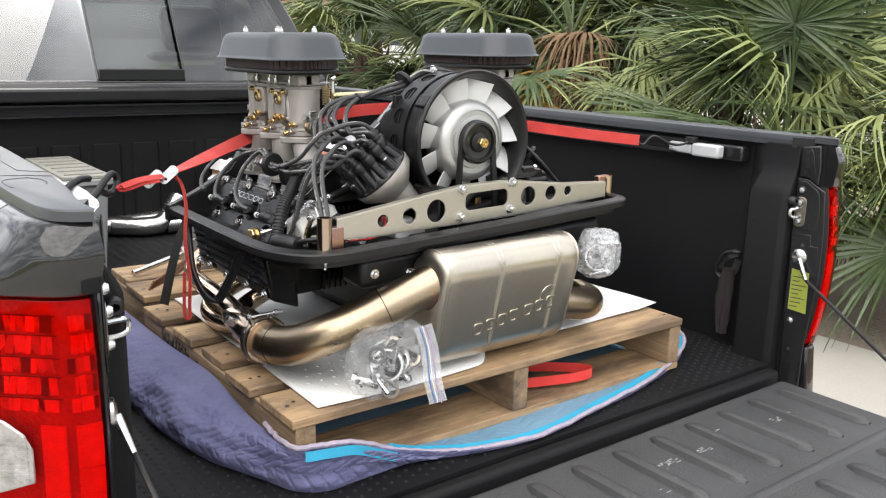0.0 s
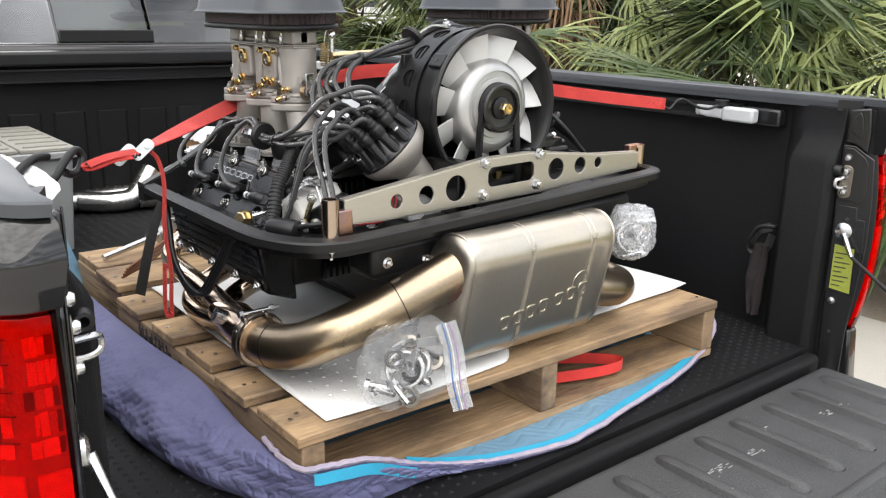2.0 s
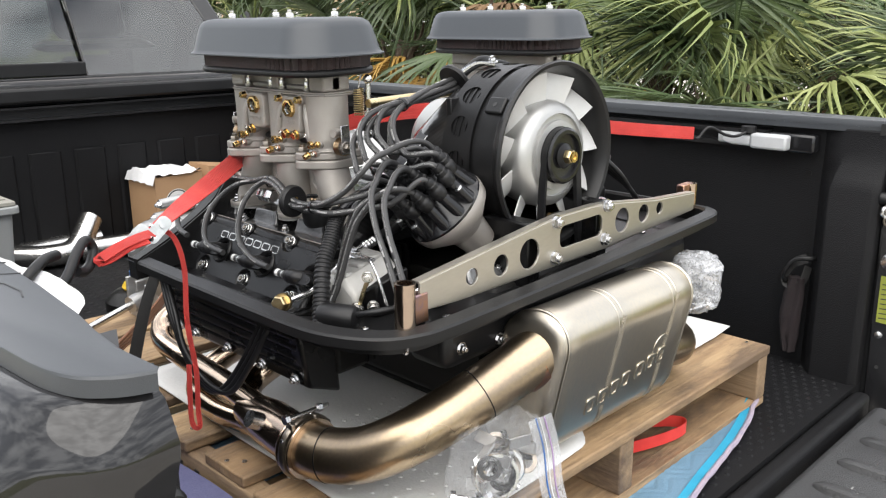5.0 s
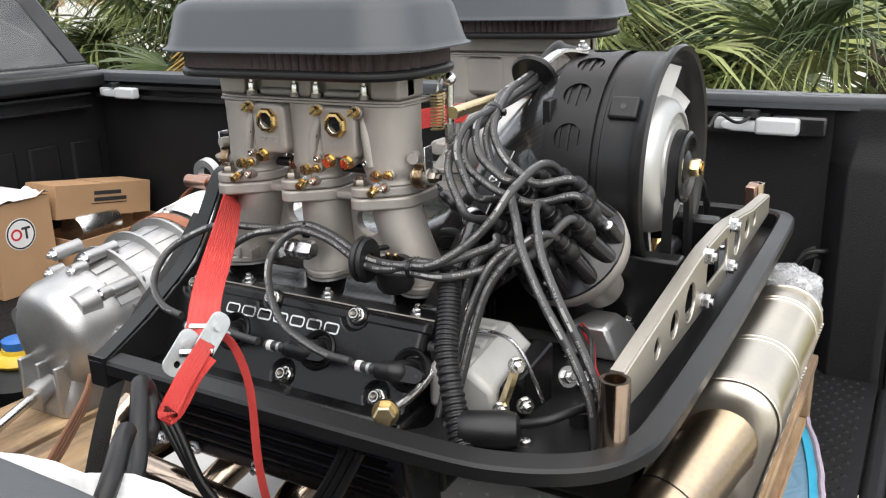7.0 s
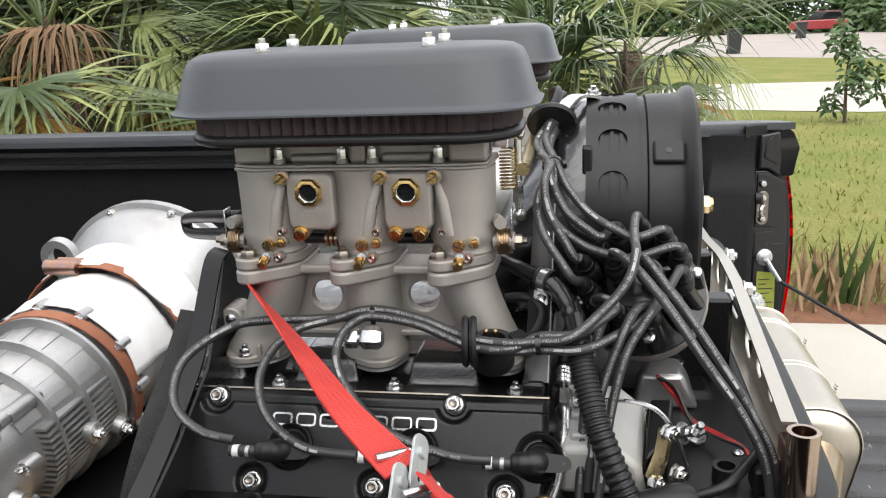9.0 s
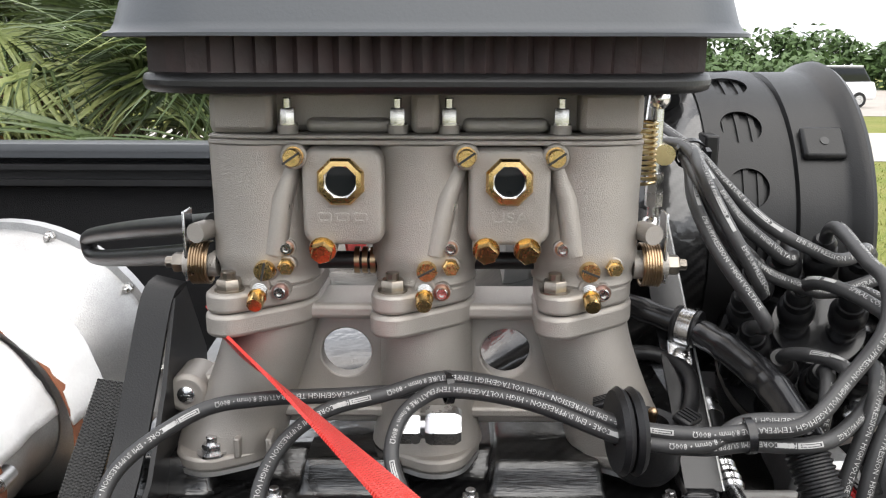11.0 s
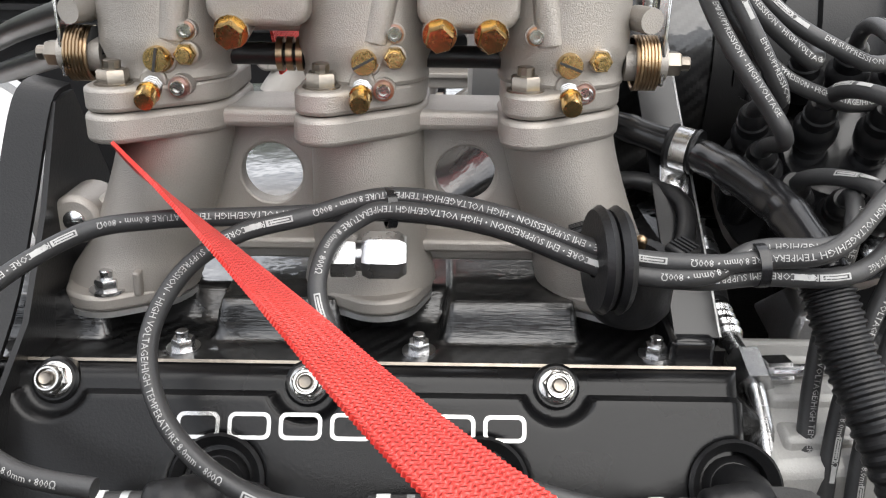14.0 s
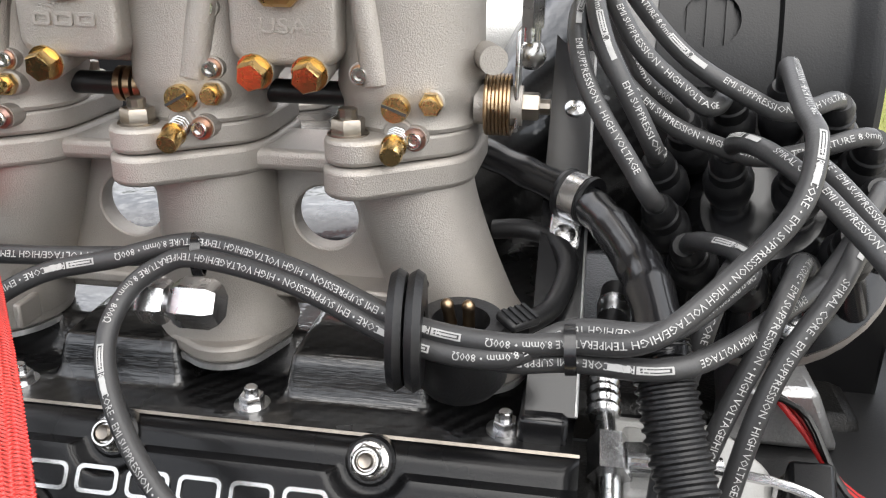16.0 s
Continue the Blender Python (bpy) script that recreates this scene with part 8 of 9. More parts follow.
leads = [o for o in engine.children if o.name.startswith("ignition_lead")]
LINES = ("SPIRAL CORE • EMI SUPPRESSION • HIGH VOLTAGE/HIGH TEMPERATURE 8.0mm • 800Ω", None)
SPAN = {0: 0.139, 1: 0.028}
for k_, (key, ob) in enumerate(zip(LEADS, leads)):
    n = sum((Vector(a) - Vector(b)).length for a, b in zip(LEADS[key], LEADS[key][1:]))
    at, which = 0.014 + (0.021 * k_) % 0.03, k_ % 2
    flip = -1 if key in ("one", "two", "three") else 1
    while at < n - 0.05:
        text = LINES[which]
        if text and at + SPAN[0] > n - 0.012:
            text = "EMI SUPPRESSION • HIGH VOLTAGE" if n - at > 0.075 else "SPIRAL CORE"
        part("print", lead_text(key, text, at, 0.0041, 0.0, flip), None, ob)
        at += SPAN[which] + 0.004 if text == LINES[which] else 1.0
        which = 1 - which

# ---------------------------------------------------------------- transaxle beyond the engine
TA = Vector((-0.27, 1.225, 1.087))
TD = Vector((1.0, -0.055, 0.103)).normalized()
TM = aim(TA, TD)
UPT = (Vector((0, 0, 1)) - TD * TD.z).normalized()
SIDET = TD.cross(UPT)
trans = thing("transaxle", "bare aluminium transaxle under white towels, tied down on the pallet", "gearbox", (0.05, 1.2, 0.97))
case = part("gearbox_case", Shape().lathe([(0.0001, 0.004), (0.060, 0.004), (0.078, 0.010), (0.090, 0.022), (0.097, 0.045), (0.099, 0.085), (0.101, 0.088), (0.101, 0.100), (0.096, 0.102), (0.108, 0.20), (0.116, 0.31), (0.124, 0.314), (0.124, 0.328), (0.116, 0.332), (0.112, 0.44), (0.118, 0.47)], TM, 40), cast_bright, trans, "ribbed bare aluminium case")
bell = part("bell_housing", Shape().lathe([(0.118, 0.46), (0.150, 0.49), (0.182, 0.55), (0.195, 0.60), (0.205, 0.602), (0.205, 0.618), (0.170, 0.619), (0.160, 0.56), (0.0001, 0.54)], TM, 56), cast_bright, trans, "flared bell housing")
part("starter_flange", Shape().ring([(0.020, -0.008), (0.034, -0.008), (0.036, 0.008), (0.020, 0.008)], aim(TA + TD * 0.50 + UPT * 0.135 - SIDET * 0.11, TD), 28), cast_bright, bell)
for k in range(10):
    a = 2 * math.pi * k / 10
    p = TM @ Vector((0.196 * math.cos(a), 0.196 * math.sin(a), 0.60))
    put("bolt_lug", NUT_STUD, bell, p, -TD)
for h in (0.150, 0.212, 0.275):
    part("case_rib", Shape().ring([(0.090, h - 0.005), (0.106 + h * 0.08, h - 0.003), (0.106 + h * 0.08, h + 0.003), (0.090, h + 0.005)], TM, 48), cast_bright, case)
for k in range(14):
    z = -0.078 + k * 0.0088
    c = TA + TD * 0.125 + UPT * z
    for sgn in (-1, 1):
        rr = math.sqrt(max(0.0, 0.112 ** 2 - z * z))
        p = c + SIDET * sgn * (rr - 0.008)
        part("cooling_fin", Shape().tube([p, p + TD * 0.165], 0, flat=(0.012, 0.0021), up=UPT), cast_bright, case)
for dh, up_, sd in ((0.16, 0.04, -0.10), (0.20, -0.012, 0.115), (0.06, -0.03, 0.095), (0.27, -0.045, 0.108)):
    p = TA + TD * dh + UPT * up_ + SIDET * sd
    d = (UPT * up_ + SIDET * sd).normalized()
    b_ = part("plug_boss", Shape().cyl(p - d * 0.02, p + d * 0.012, 0.016, n=18), cast_bright, case)
    put("plug", BOLT, b_, p + d * 0.012, d).scale = (1.3, 1.3, 1.3)
for h, r, n_ in ((0.094, 0.103, 9), (0.321, 0.126, 11)):
    for k in range(n_):
        a = 2 * math.pi * k / n_ + 0.3
        p = TM @ Vector((r * math.cos(a), r * math.sin(a), h))
        lug = part("bolt_lug", Shape().cyl(p - TD * 0.012, p + TD * 0.012, 0.0105, n=14), cast_bright, case)
        put("bolt", BOLT, lug, p - TD * 0.012, -TD)
for k in range(7):
    a = radians(-60 + 20 * k)
    d_ = UPT * math.cos(a) + SIDET * math.sin(a)
    part("case_web", Shape().tube([TA + TD * 0.105 + d_ * 0.098, TA + TD * 0.31 + d_ * 0.116], 0, flat=(0.002, 0.007), up=TD.cross(d_)), cast_bright, case)
for y, z, h0, h1, r in ((1.298, 1.196, 0.10, 0.15, 0.012), (1.216, 1.200, 0.10, 0.16, 0.011), (1.148, 1.156, 0.09, 0.15, 0.012)):
    p = Vector((TA.x, y, z))
    lug = part("bolt_lug", Shape().cyl(p + TD * h0, p + TD * h1, r, n=16), cast_bright, case)
    put("bolt", BOLT, lug, p + TD * h0, -TD).scale = (1.2, 1.2, 1.2)
bore = part("nose_boss", Shape().ring([(0.013, 0), (0.022, 0), (0.026, 0.035), (0.013, 0.035)], aim((-0.238, 1.163, 1.150), TD), 24), cast_bright, case)
part("bore", Shape().lathe([(0.013, 0.012), (0.0001, 0.012)], aim((-0.238, 1.163, 1.150), TD), 20), ink, bore)
part("nose_boss", Shape().cyl((-0.262, 1.275, 1.118), (-0.22, 1.275, 1.122), 0.024, n=20), cast_bright, case)
low = [(0.055, 0.050, 1.075), (0.060, 0.056, 1.045), (0.075, 0.058, 1.01), (0.085, 0.062, 0.985), (0.085, 0.062, 0.971)]
nose = part("shift_nose", Shape().loft([[Vector((-0.195 + a, 1.222 + b, z)) for a, b in rounded(-rx, -ry, rx, ry, 0.022, 5)] for rx, ry, z in low]), cast_bright, trans, "cast lower nose of the gearbox", sharp=50)
for dy in (-0.045, 0.0, 0.045):
    part("nose_web", Shape().box((-0.284, 1.222 + dy - 0.004, 0.975), (-0.255, 1.222 + dy + 0.004, 1.06)), cast_bright, nose, bevel=0.003)
part("rod_socket", Shape().cyl((-0.262, 1.222, 1.018), (-0.302, 1.214, 1.010), 0.019, n=20), cast_bright, nose)
part("shift_rod", Shape().cyl((-0.300, 1.214, 1.010), (-0.45, 1.180, 0.982), 0.0085, n=16), machined, nose)
part("input_shaft", Shape().cyl(TA + TD * 0.54, TA + TD * 0.66, 0.014, n=16), machined, bell)
part("rear_mount", Shape().box((-0.10, 1.05, 0.970), (0.28, 1.30, 1.0)), black_engine, trans, bevel=0.006)


def drape(h0, h1, a0, a1, r, seed, name, label):
    s = Shape()
    n, m = 18, 30
    verts = []
    for i in range(n + 1):
        for j in range(m + 1):
            t, a = h0 + (h1 - h0) * i / n, radians(a0 + (a1 - a0) * j / m)
            q = r + 0.018 * max(0, t - 0.36) * 5 + 0.006 * noise.noise((t * 9 + seed, a * 2.2, seed)) + 0.003 * noise.noise((t * 30, a * 7, seed))
            wob = 0.012 * noise.noise((a * 2 + seed, i * 0.2, 1.0))
            verts.append(TA + TD * (t + wob) + (UPT * math.cos(a) + SIDET * math.sin(a)) * q)
    k = m + 1
    s.add(verts, [(i * k + j, i * k + j + 1, (i + 1) * k + j + 1, (i + 1) * k + j) for i in range(n) for j in range(m)])
    ob = solid(name, s, towel, label, "towel", group="towels on the transaxle", sharp=60)
    mod = ob.modifiers.new("thick", "SOLIDIFY")
    mod.thickness, mod.offset = 0.0025, 1
    return ob


drape(0.315, 0.425, -60, 82, 0.131, 1.0, "paper_towel", "white paper towel draped over the transaxle")
drape(0.425, 0.500, -38, 88, 0.146, 5.0, "paper_towel", "white paper towel draped over the bell housing")


def weave_cloth(m, bright):
    """Adds ribbed webbing relief along the strap to a material."""
    n, l = m.node_tree.nodes, m.node_tree.links
    uv, sep = n.new("ShaderNodeUVMap"), n.new("ShaderNodeSeparateXYZ")
    l.new(uv.outputs[0], sep.inputs[0])

    def op(kind, a, b=0.0):
        q = n.new("ShaderNodeMath")
        q.operation = kind
        for i, v in enumerate((a, b)):
            if isinstance(v, (int, float)):
                q.inputs[i].default_value = v
            else:
                l.new(v, q.inputs[i])
        return q.outputs[0]
    along = op("MULTIPLY", sep.outputs[0], 2 * math.pi / 0.0021)
    across = op("MULTIPLY", sep.outputs[1], 2 * math.pi * 11)
    tot = op("MULTIPLY", op("SINE", op("ADD", along, op("MULTIPLY", op("SINE", op("MULTIPLY", across, 0.5)), 1.5))), op("ADD", op("MULTIPLY", op("SINE", across), 0.45), 0.55))
    b = n.new("ShaderNodeBump")
    b.inputs["Strength"].default_value, b.inputs["Distance"].default_value = 1.0, 0.0011
    l.new(tot, b.inputs["Height"])
    p = n["Principled BSDF"]
    l.new(b.outputs[0], p.inputs["Normal"])
    # faded crowns of the threads
    fade, light = n.new("ShaderNodeMapRange"), n.new("ShaderNodeMix")
    fade.inputs[1].default_value, fade.inputs[2].default_value, fade.inputs[4].default_value = 0.1, 1.0, 0.30
    light.data_type = "RGBA"
    base = p.inputs["Base Color"].links[0].from_socket
    l.new(tot, fade.inputs[0])
    l.new(fade.outputs[0], light.inputs[0])
    l.new(base, light.inputs["A"])
    light.inputs["B"].default_value = (*bright, 1)
    l.new(light.outputs["Result"], p.inputs["Base Color"])
    return m


for m_, pale in ((strap_red, (0.80, 0.16, 0.11)), (strap_black, (0.06, 0.06, 0.06)), (strap_rust, (0.42, 0.17, 0.08))):
    weave_cloth(m_, pale)


def webbing(name, pts, width, m, label, up, cat="strap", k=6, thick=0.0009, up2=None):
    """A woven strap whose edges are notched by its weft."""
    line = curve(pts, k)
    fine, run = [line[0]], [0.0]
    for a, b in zip(line, line[1:]):
        steps = max(1, round((b - a).length / 0.00105))
        for q in range(1, steps + 1):
            p = a.lerp(b, q / steps)
            run.append(run[-1] + (p - fine[-1]).length)
            fine.append(p)
    rings, n = [], len(fine)
    for i, p in enumerate(fine):
        d = (fine[min(i + 1, n - 1)] - fine[max(i - 1, 0)]).normalized()
        u = Vector(up).lerp(Vector(up2), i / (n - 1)) if up2 else Vector(up)
        side = d.cross(u).normalized()
        w = d.cross(side)
        h = width / 2 + (0.00035 if i % 2 else -0.00035) + 0.0002 * noise.noise((i * 0.13, width * 50, 1))
        rings.append([p + side * a * h + w * b * thick for a, b in ((-1, -1), (1, -1), (1, 1), (-1, 1))])
    me = Shape().loft(rings).mesh(name)
    lay = me.uv_layers.new(name="strap")
    for lp in me.loops:
        v = lp.vertex_index
        lay.data[lp.index].uv = (run[v // 4], 1.0 if v % 4 in (1, 2) else 0.0)
    return solid(name, me, m, label, cat)


def round_strap(h, r, a0, a1, width, m, label, lean=0.0):
    pts = []
    for i in range(25):
        a = radians(a0 + (a1 - a0) * i / 24)
        pts.append(TA + TD * (h + lean * (i - 12) / 24) + (UPT * math.cos(a) + SIDET * math.sin(a)) * r)
    s = Shape()
    rings = [[p + TD * x + (p - TA - TD * ((p - TA).dot(TD))).normalized() * y for x, y in ((-width / 2, 0), (width / 2, 0), (width / 2, 0.0018), (-width / 2, 0.0018))] for p in pts]
    return solid("tie_strap", s.loft(rings), m, label, "strap")


round_strap(0.43, 0.152, -110, 130, 0.022, strap_rust, "rust-brown tie strap over the towels", 0.02)
round_strap(0.295, 0.128, -100, 150, 0.022, strap_rust, "rust-brown tie strap round the transaxle", 0.05)
p = TA + TD * 0.42 + UPT * 0.150 - SIDET * 0.045
bk = thing("strap_buckle", "tarnished brass buckle on the rust-brown strap", "buckle", p)
part("buckle_frame", Shape().cyl(p - SIDET * 0.03, p + SIDET * 0.03, 0.013, n=14).cyl(p - SIDET * 0.022 + TD * 0.022, p + SIDET * 0.022 + TD * 0.022, 0.009, n=12), copper_heat, bk)
webbing("black_tie", [(-0.285, 0.812, 1.356), (-0.325, 0.822, 1.300), (-0.39, 0.824, 1.245), (-0.44, 0.84, 1.14), (-0.47, 0.88, 0.975)], 0.022, strap_black, "black webbing strap running down beside the tin", (-0.72, 0.1, 0.68), up2=(-0.5, -0.8, 0.2))
# rod and cloth loop poking out behind the carburettor
lp = thing("padded_lever", "lever wrapped in black tape behind the carburettor", "lever", (-0.28, 0.78, 1.44))
part("lever_loop", Shape().tube(curve([(-0.283, 0.742, 1.458), (-0.17, 0.835, 1.433), (-0.065, 0.914, 1.407), (-0.050, 0.925, 1.397), (-0.065, 0.912, 1.388), (-0.17, 0.83, 1.412), (-0.283, 0.742, 1.440)], 6), 0.0072, 12), rubber, lp)

# yellow and blue cap, drive flange behind the gearbox
cv = thing("drive_flange", "oily black drive flange with a yellow and blue cap", "drive flange", (-0.135, 1.50, 0.828))
part("flange_body", Shape().lathe([(0.085, 0.8285), (0.095, 0.87), (0.095, 0.925), (0.07, 0.945), (0.055, 0.950), (0.0001, 0.951)], Matrix.Translation((-0.135, 1.50, 0)), 32), black_engine, cv)
part("yellow_cap", Shape().lathe([(0.048, 1.006), (0.052, 1.012), (0.046, 1.022), (0.034, 1.028), (0.032, 1.036), (0.0001, 1.036)], Matrix.Translation((-0.135, 1.50, -0.055)), 32), yellow_plastic, cv, "yellow plastic cap")
part("blue_cap", Shape().lathe([(0.030, 1.0362), (0.031, 1.052), (0.024, 1.054), (0.0001, 1.054)], Matrix.Translation((-0.135, 1.50, -0.055)), 24), blue_plastic, cv, "blue plastic plug")
ribbon = thing("wire_ribbon", "ribbon of brown insulated wires beside the gearbox", "wires", (-0.40, 1.02, 0.985))
for j in range(4):
    part("wire", Shape().tube(curve([(-0.47 + j * 0.004, 0.99, 0.985 + j * 0.006), (-0.40, 1.02, 1.00 + j * 0.007), (-0.32, 1.06, 1.03 + j * 0.007), (-0.28, 1.09, 1.05 + j * 0.006)], 5), 0.003, 6), bronze_paint, ribbon)

# ---------------------------------------------------------------- pads, blanket, red straps
def pad_front(u):
    """The pad's front edge, which turns in under the muffler."""
    q = max(0.0, min(1.0, (u - 0.36) / 0.10))
    return 0.153 - 0.012 * math.sin(min(u, 0.36) * 8.7) + 0.080 * q * q * (3 - 2 * q) + 0.004 * math.sin(u * 7)


s = Shape()
N, Mg = 72, 28
verts = []
for i in range(N + 1):
    for j in range(Mg + 1):
        u, v = i / N, j / Mg
        x = (-0.447 + 0.022 * v) * (1 - u) + (0.585 - 0.03 * v) * u
        y0 = pad_front(u)
        y = y0 * (1 - v) + 0.935 * v
        z = 0.9668 + 0.0045 * max(0, noise.noise((u * 4, v * 4, 2.0))) + 0.012 * max(0, u - 0.93) * 8 * (1 - v)
        verts.append((x, y, z))
k = Mg + 1
s.add(verts, [(i * k + j, (i + 1) * k + j, (i + 1) * k + j + 1, i * k + j + 1) for i in range(N) for j in range(Mg)])
ob = solid("absorbent_pad", s, pad_white, "white dimpled absorbent pad under the engine", "pad", sharp=60)
mod = ob.modifiers.new("thick", "SOLIDIFY")
mod.thickness, mod.offset = 0.002, 1
s = Shape()
for i in range(34):
    for j in range(10):
        x, y = -0.41 + i * 0.029 + (0.014 if j % 2 else 0), 0.19 + j * 0.033 + 0.05 * (i / 34)
        if y < pad_front((x + 0.44) / 1.03) + 0.012:
            continue
        s.lathe([(0.0042, 0), (0.003, 0.0014), (0.0001, 0.0018)], Matrix.Translation((x, y, 0.9700)), 8)
solid("pad_dimples", s, pad_white, "small raised dimples of the absorbent pad", "dimples", kind="stuff")


def quilt(u, v, pitch=0.030, tooth=0.09, depth=0.0045):
    """Height of chevron quilting between narrow stitched creases, in metres."""
    z = abs(((v / tooth) % 1.0) - 0.5) * 2 * 0.045
    c = abs(math.sin(math.pi * (u + z) / pitch))
    return depth * min(1.0, c / 0.55) ** 0.55


def pathpt(pts, t):
    t = max(0, min(0.99999, t)) * (len(pts) - 1)
    i = int(t)
    a, b = Vector(pts[i]), Vector(pts[i + 1])
    return a.lerp(b, t - i)


blanket = thing("moving_blanket", "quilted moving blanket under the pallet, indigo outside and pale blue inside", "blanket", (0, 0.7, 0.827))
front = [(-0.311, 0.113, 0.866), (-0.237, 0.098, 0.846), (-0.136, 0.066, 0.838), (0.013, 0.045, 0.836), (0.19, 0.070, 0.838), (0.374, 0.099, 0.842), (0.560, 0.150, 0.848), (0.690, 0.215, 0.856), (0.750, 0.30, 0.862), (0.76, 0.42, 0.850)]
edge = [(p.x, p.y, p.z) for p in curve(front, 6)]
s = Shape()
verts = []
NA, NB = 420, 64
for i in range(NA + 1):
    t = i / NA
    e = pathpt(edge, t)
    inn = Vector((max(-0.47, min(0.60, e.x * 0.86)), 0.30, 0.829))
    for j in range(NB + 1):
        q = j / NB
        p = inn.lerp(e, q)
        z = 0.829 + (e.z - 0.829) * q ** 3 + (quilt(p.y + 0.4 * p.x, p.x, 0.026, 0.10, 0.0040) + 0.006 * noise.noise((p.x * 9, p.y * 12, 4))) * (1 - q ** 6)
        verts.append((p.x, p.y, z))
k = NB + 1
s.add(verts, [(i * k + j, i * k + j + 1, (i + 1) * k + j + 1, (i + 1) * k + j) for i in range(NA) for j in range(NB)])
part("pale_side", s, blanket_light, blanket, "pale blue quilted side", sharp=70)
band = curve([(-0.506, 0.245, 0.917), (-0.510, 0.190, 0.914), (-0.503, 0.124, 0.917), (-0.455, 0.107, 0.917), (-0.397, 0.106, 0.907)] + front, 6)
turned, along = [p for p in band if p.x < -0.30], [p for p in band if p.x > -0.32]
part("cyan_binding", Shape().tube([p + Vector((0, 0.012, -0.002)) for p in along], 0, flat=(0.009, 0.003), up=(0, -0.3, 1)), piping_cyan, blanket, "bright cyan binding")
part("cyan_binding", Shape().tube([p + Vector((-0.007 if p.y > 0.135 else 0, -0.0135, -0.011)) for p in turned if p.x > -0.5], 0, flat=(0.0085, 0.0012), up=(-0.25, -0.9, 0.35)), piping_cyan, blanket, "bright cyan binding")
rnd = random.Random(12)
part("frayed_edge", Shape().tube([p + Vector((rnd.uniform(-1, 1) * 0.0016, rnd.uniform(-1, 1) * 0.002, rnd.uniform(-1, 1) * 0.0014)) for p in band], 0.005, 7), piping_pink, blanket, "frayed pink and grey edge")
part("front_drop", Shape().loft([[Vector((x, y - 0.001, z)) for x, y, z in edge], [Vector((x, y + 0.004, 0.8262)) for x, y, z in edge]], cap=False, closed=False), blanket_blue, blanket, "indigo underside")
# bunched indigo side along the pallet, turning round its corner
tops = [(-0.490, 1.30, 0.895), (-0.502, 1.0, 0.908), (-0.503, 0.75, 0.914), (-0.503, 0.51, 0.926), (-0.504, 0.34, 0.905), (-0.507, 0.25, 0.905), (-0.511, 0.190, 0.908), (-0.504, 0.124, 0.916), (-0.455, 0.107, 0.916), (-0.397, 0.106, 0.906), (-0.311, 0.110, 0.866), (-0.237, 0.096, 0.846), (-0.136, 0.064, 0.838)]
feet = [(-0.55, 1.30), (-0.61, 1.0), (-0.625, 0.75), (-0.615, 0.51), (-0.585, 0.34), (-0.552, 0.257), (-0.526, 0.196), (-0.500, 0.136), (-0.452, 0.106), (-0.385, 0.108), (-0.284, 0.110), (-0.22, 0.096), (-0.13, 0.066)]
tl, fl = curve(tops, 44), curve([(x, y, 0.8265) for x, y in feet], 44)
s = Shape()
verts = []
NU, run_ = 44, 0.0
for i, (a, b) in enumerate(zip(tl, fl)):
    if i:
        run_ += (a - tl[i - 1]).length
    d = tl[min(i + 1, len(tl) - 1)] - tl[max(i - 1, 0)]
    nrm = Vector((d.y, -d.x, 0)).normalized()
    far = (b.to_2d() - a.to_2d()).length
    ctl = Vector((b.x, b.y, 0.8265 + (a.z - 0.8265) * 0.80)) + nrm * (0.012 + 0.10 * far + 0.010 * noise.noise((run_ * 7, 2, 5)))
    for j in range(NU + 1):
        q = j / NU
        p = a * (1 - q) ** 2 + ctl * 2 * q * (1 - q) + b * q * q
        out_ = (nrm * (0.35 + 0.65 * q) + Vector((0, 0, 1 - q))).normalized()
        lift = (quilt(run_ + 0.05 * q, q * 0.17, 0.027, 0.12) + 0.015 * noise.noise((run_ * 8, q * 2.2, 1)) + 0.007 * noise.noise((run_ * 19, q * 6, 3)) + 0.002 * noise.noise((run_ * 60, q * 22, 5))) * min(1, 6 * q) * min(1, 8 * (1 - q))
        verts.append(p + out_ * lift)
k = NU + 1
s.add([tuple(v) for v in verts], [(i * k + j, i * k + j + 1, (i + 1) * k + j + 1, (i + 1) * k + j) for i in range(len(tl) - 1) for j in range(NU)])
part("indigo_roll", s, blanket_blue, blanket, "bunched indigo quilting round the pallet corner", sharp=70)
part("underlay", Shape().box((-0.52, 0.20, 0.8262), (0.66, 1.36, 0.8295)), blanket_light, blanket, "flat blanket beneath the pallet")
cn = [(-0.475, 1.30, 0.83), (-0.50, 1.33, 0.90), (-0.515, 1.34, 0.975), (-0.52, 1.345, 1.01)]
part("raised_corner", Shape().tube(curve(cn, 5), 0, 10, rad=[0.05 - 0.0016 * i for i in range(16)]), blanket_light, blanket, "pale blue blanket corner standing up")
# red loop inside the pallet
line = curve([(0.10, 0.32, 0.872), (0.20, 0.256, 0.874), (0.262, 0.206, 0.875), (0.284, 0.174, 0.875), (0.262, 0.158, 0.875), (0.20, 0.168, 0.874), (0.10, 0.205, 0.872)], 6)
rings = []
for i, p in enumerate(line):
    d = (line[min(i + 1, len(line) - 1)] - line[max(i - 1, 0)]).normalized()
    w = Vector((d.y, -d.x, 0)).normalized() * 0.0009
    rings.append([p - w - Vector((0, 0, 0.0115)), p + w - Vector((0, 0, 0.0115)), p + w + Vector((0, 0, 0.0115)), p - w + Vector((0, 0, 0.0115))])
solid("red_loop", Shape().loft(rings), strap_red, "loop of red webbing standing on edge inside the pallet", "strap")
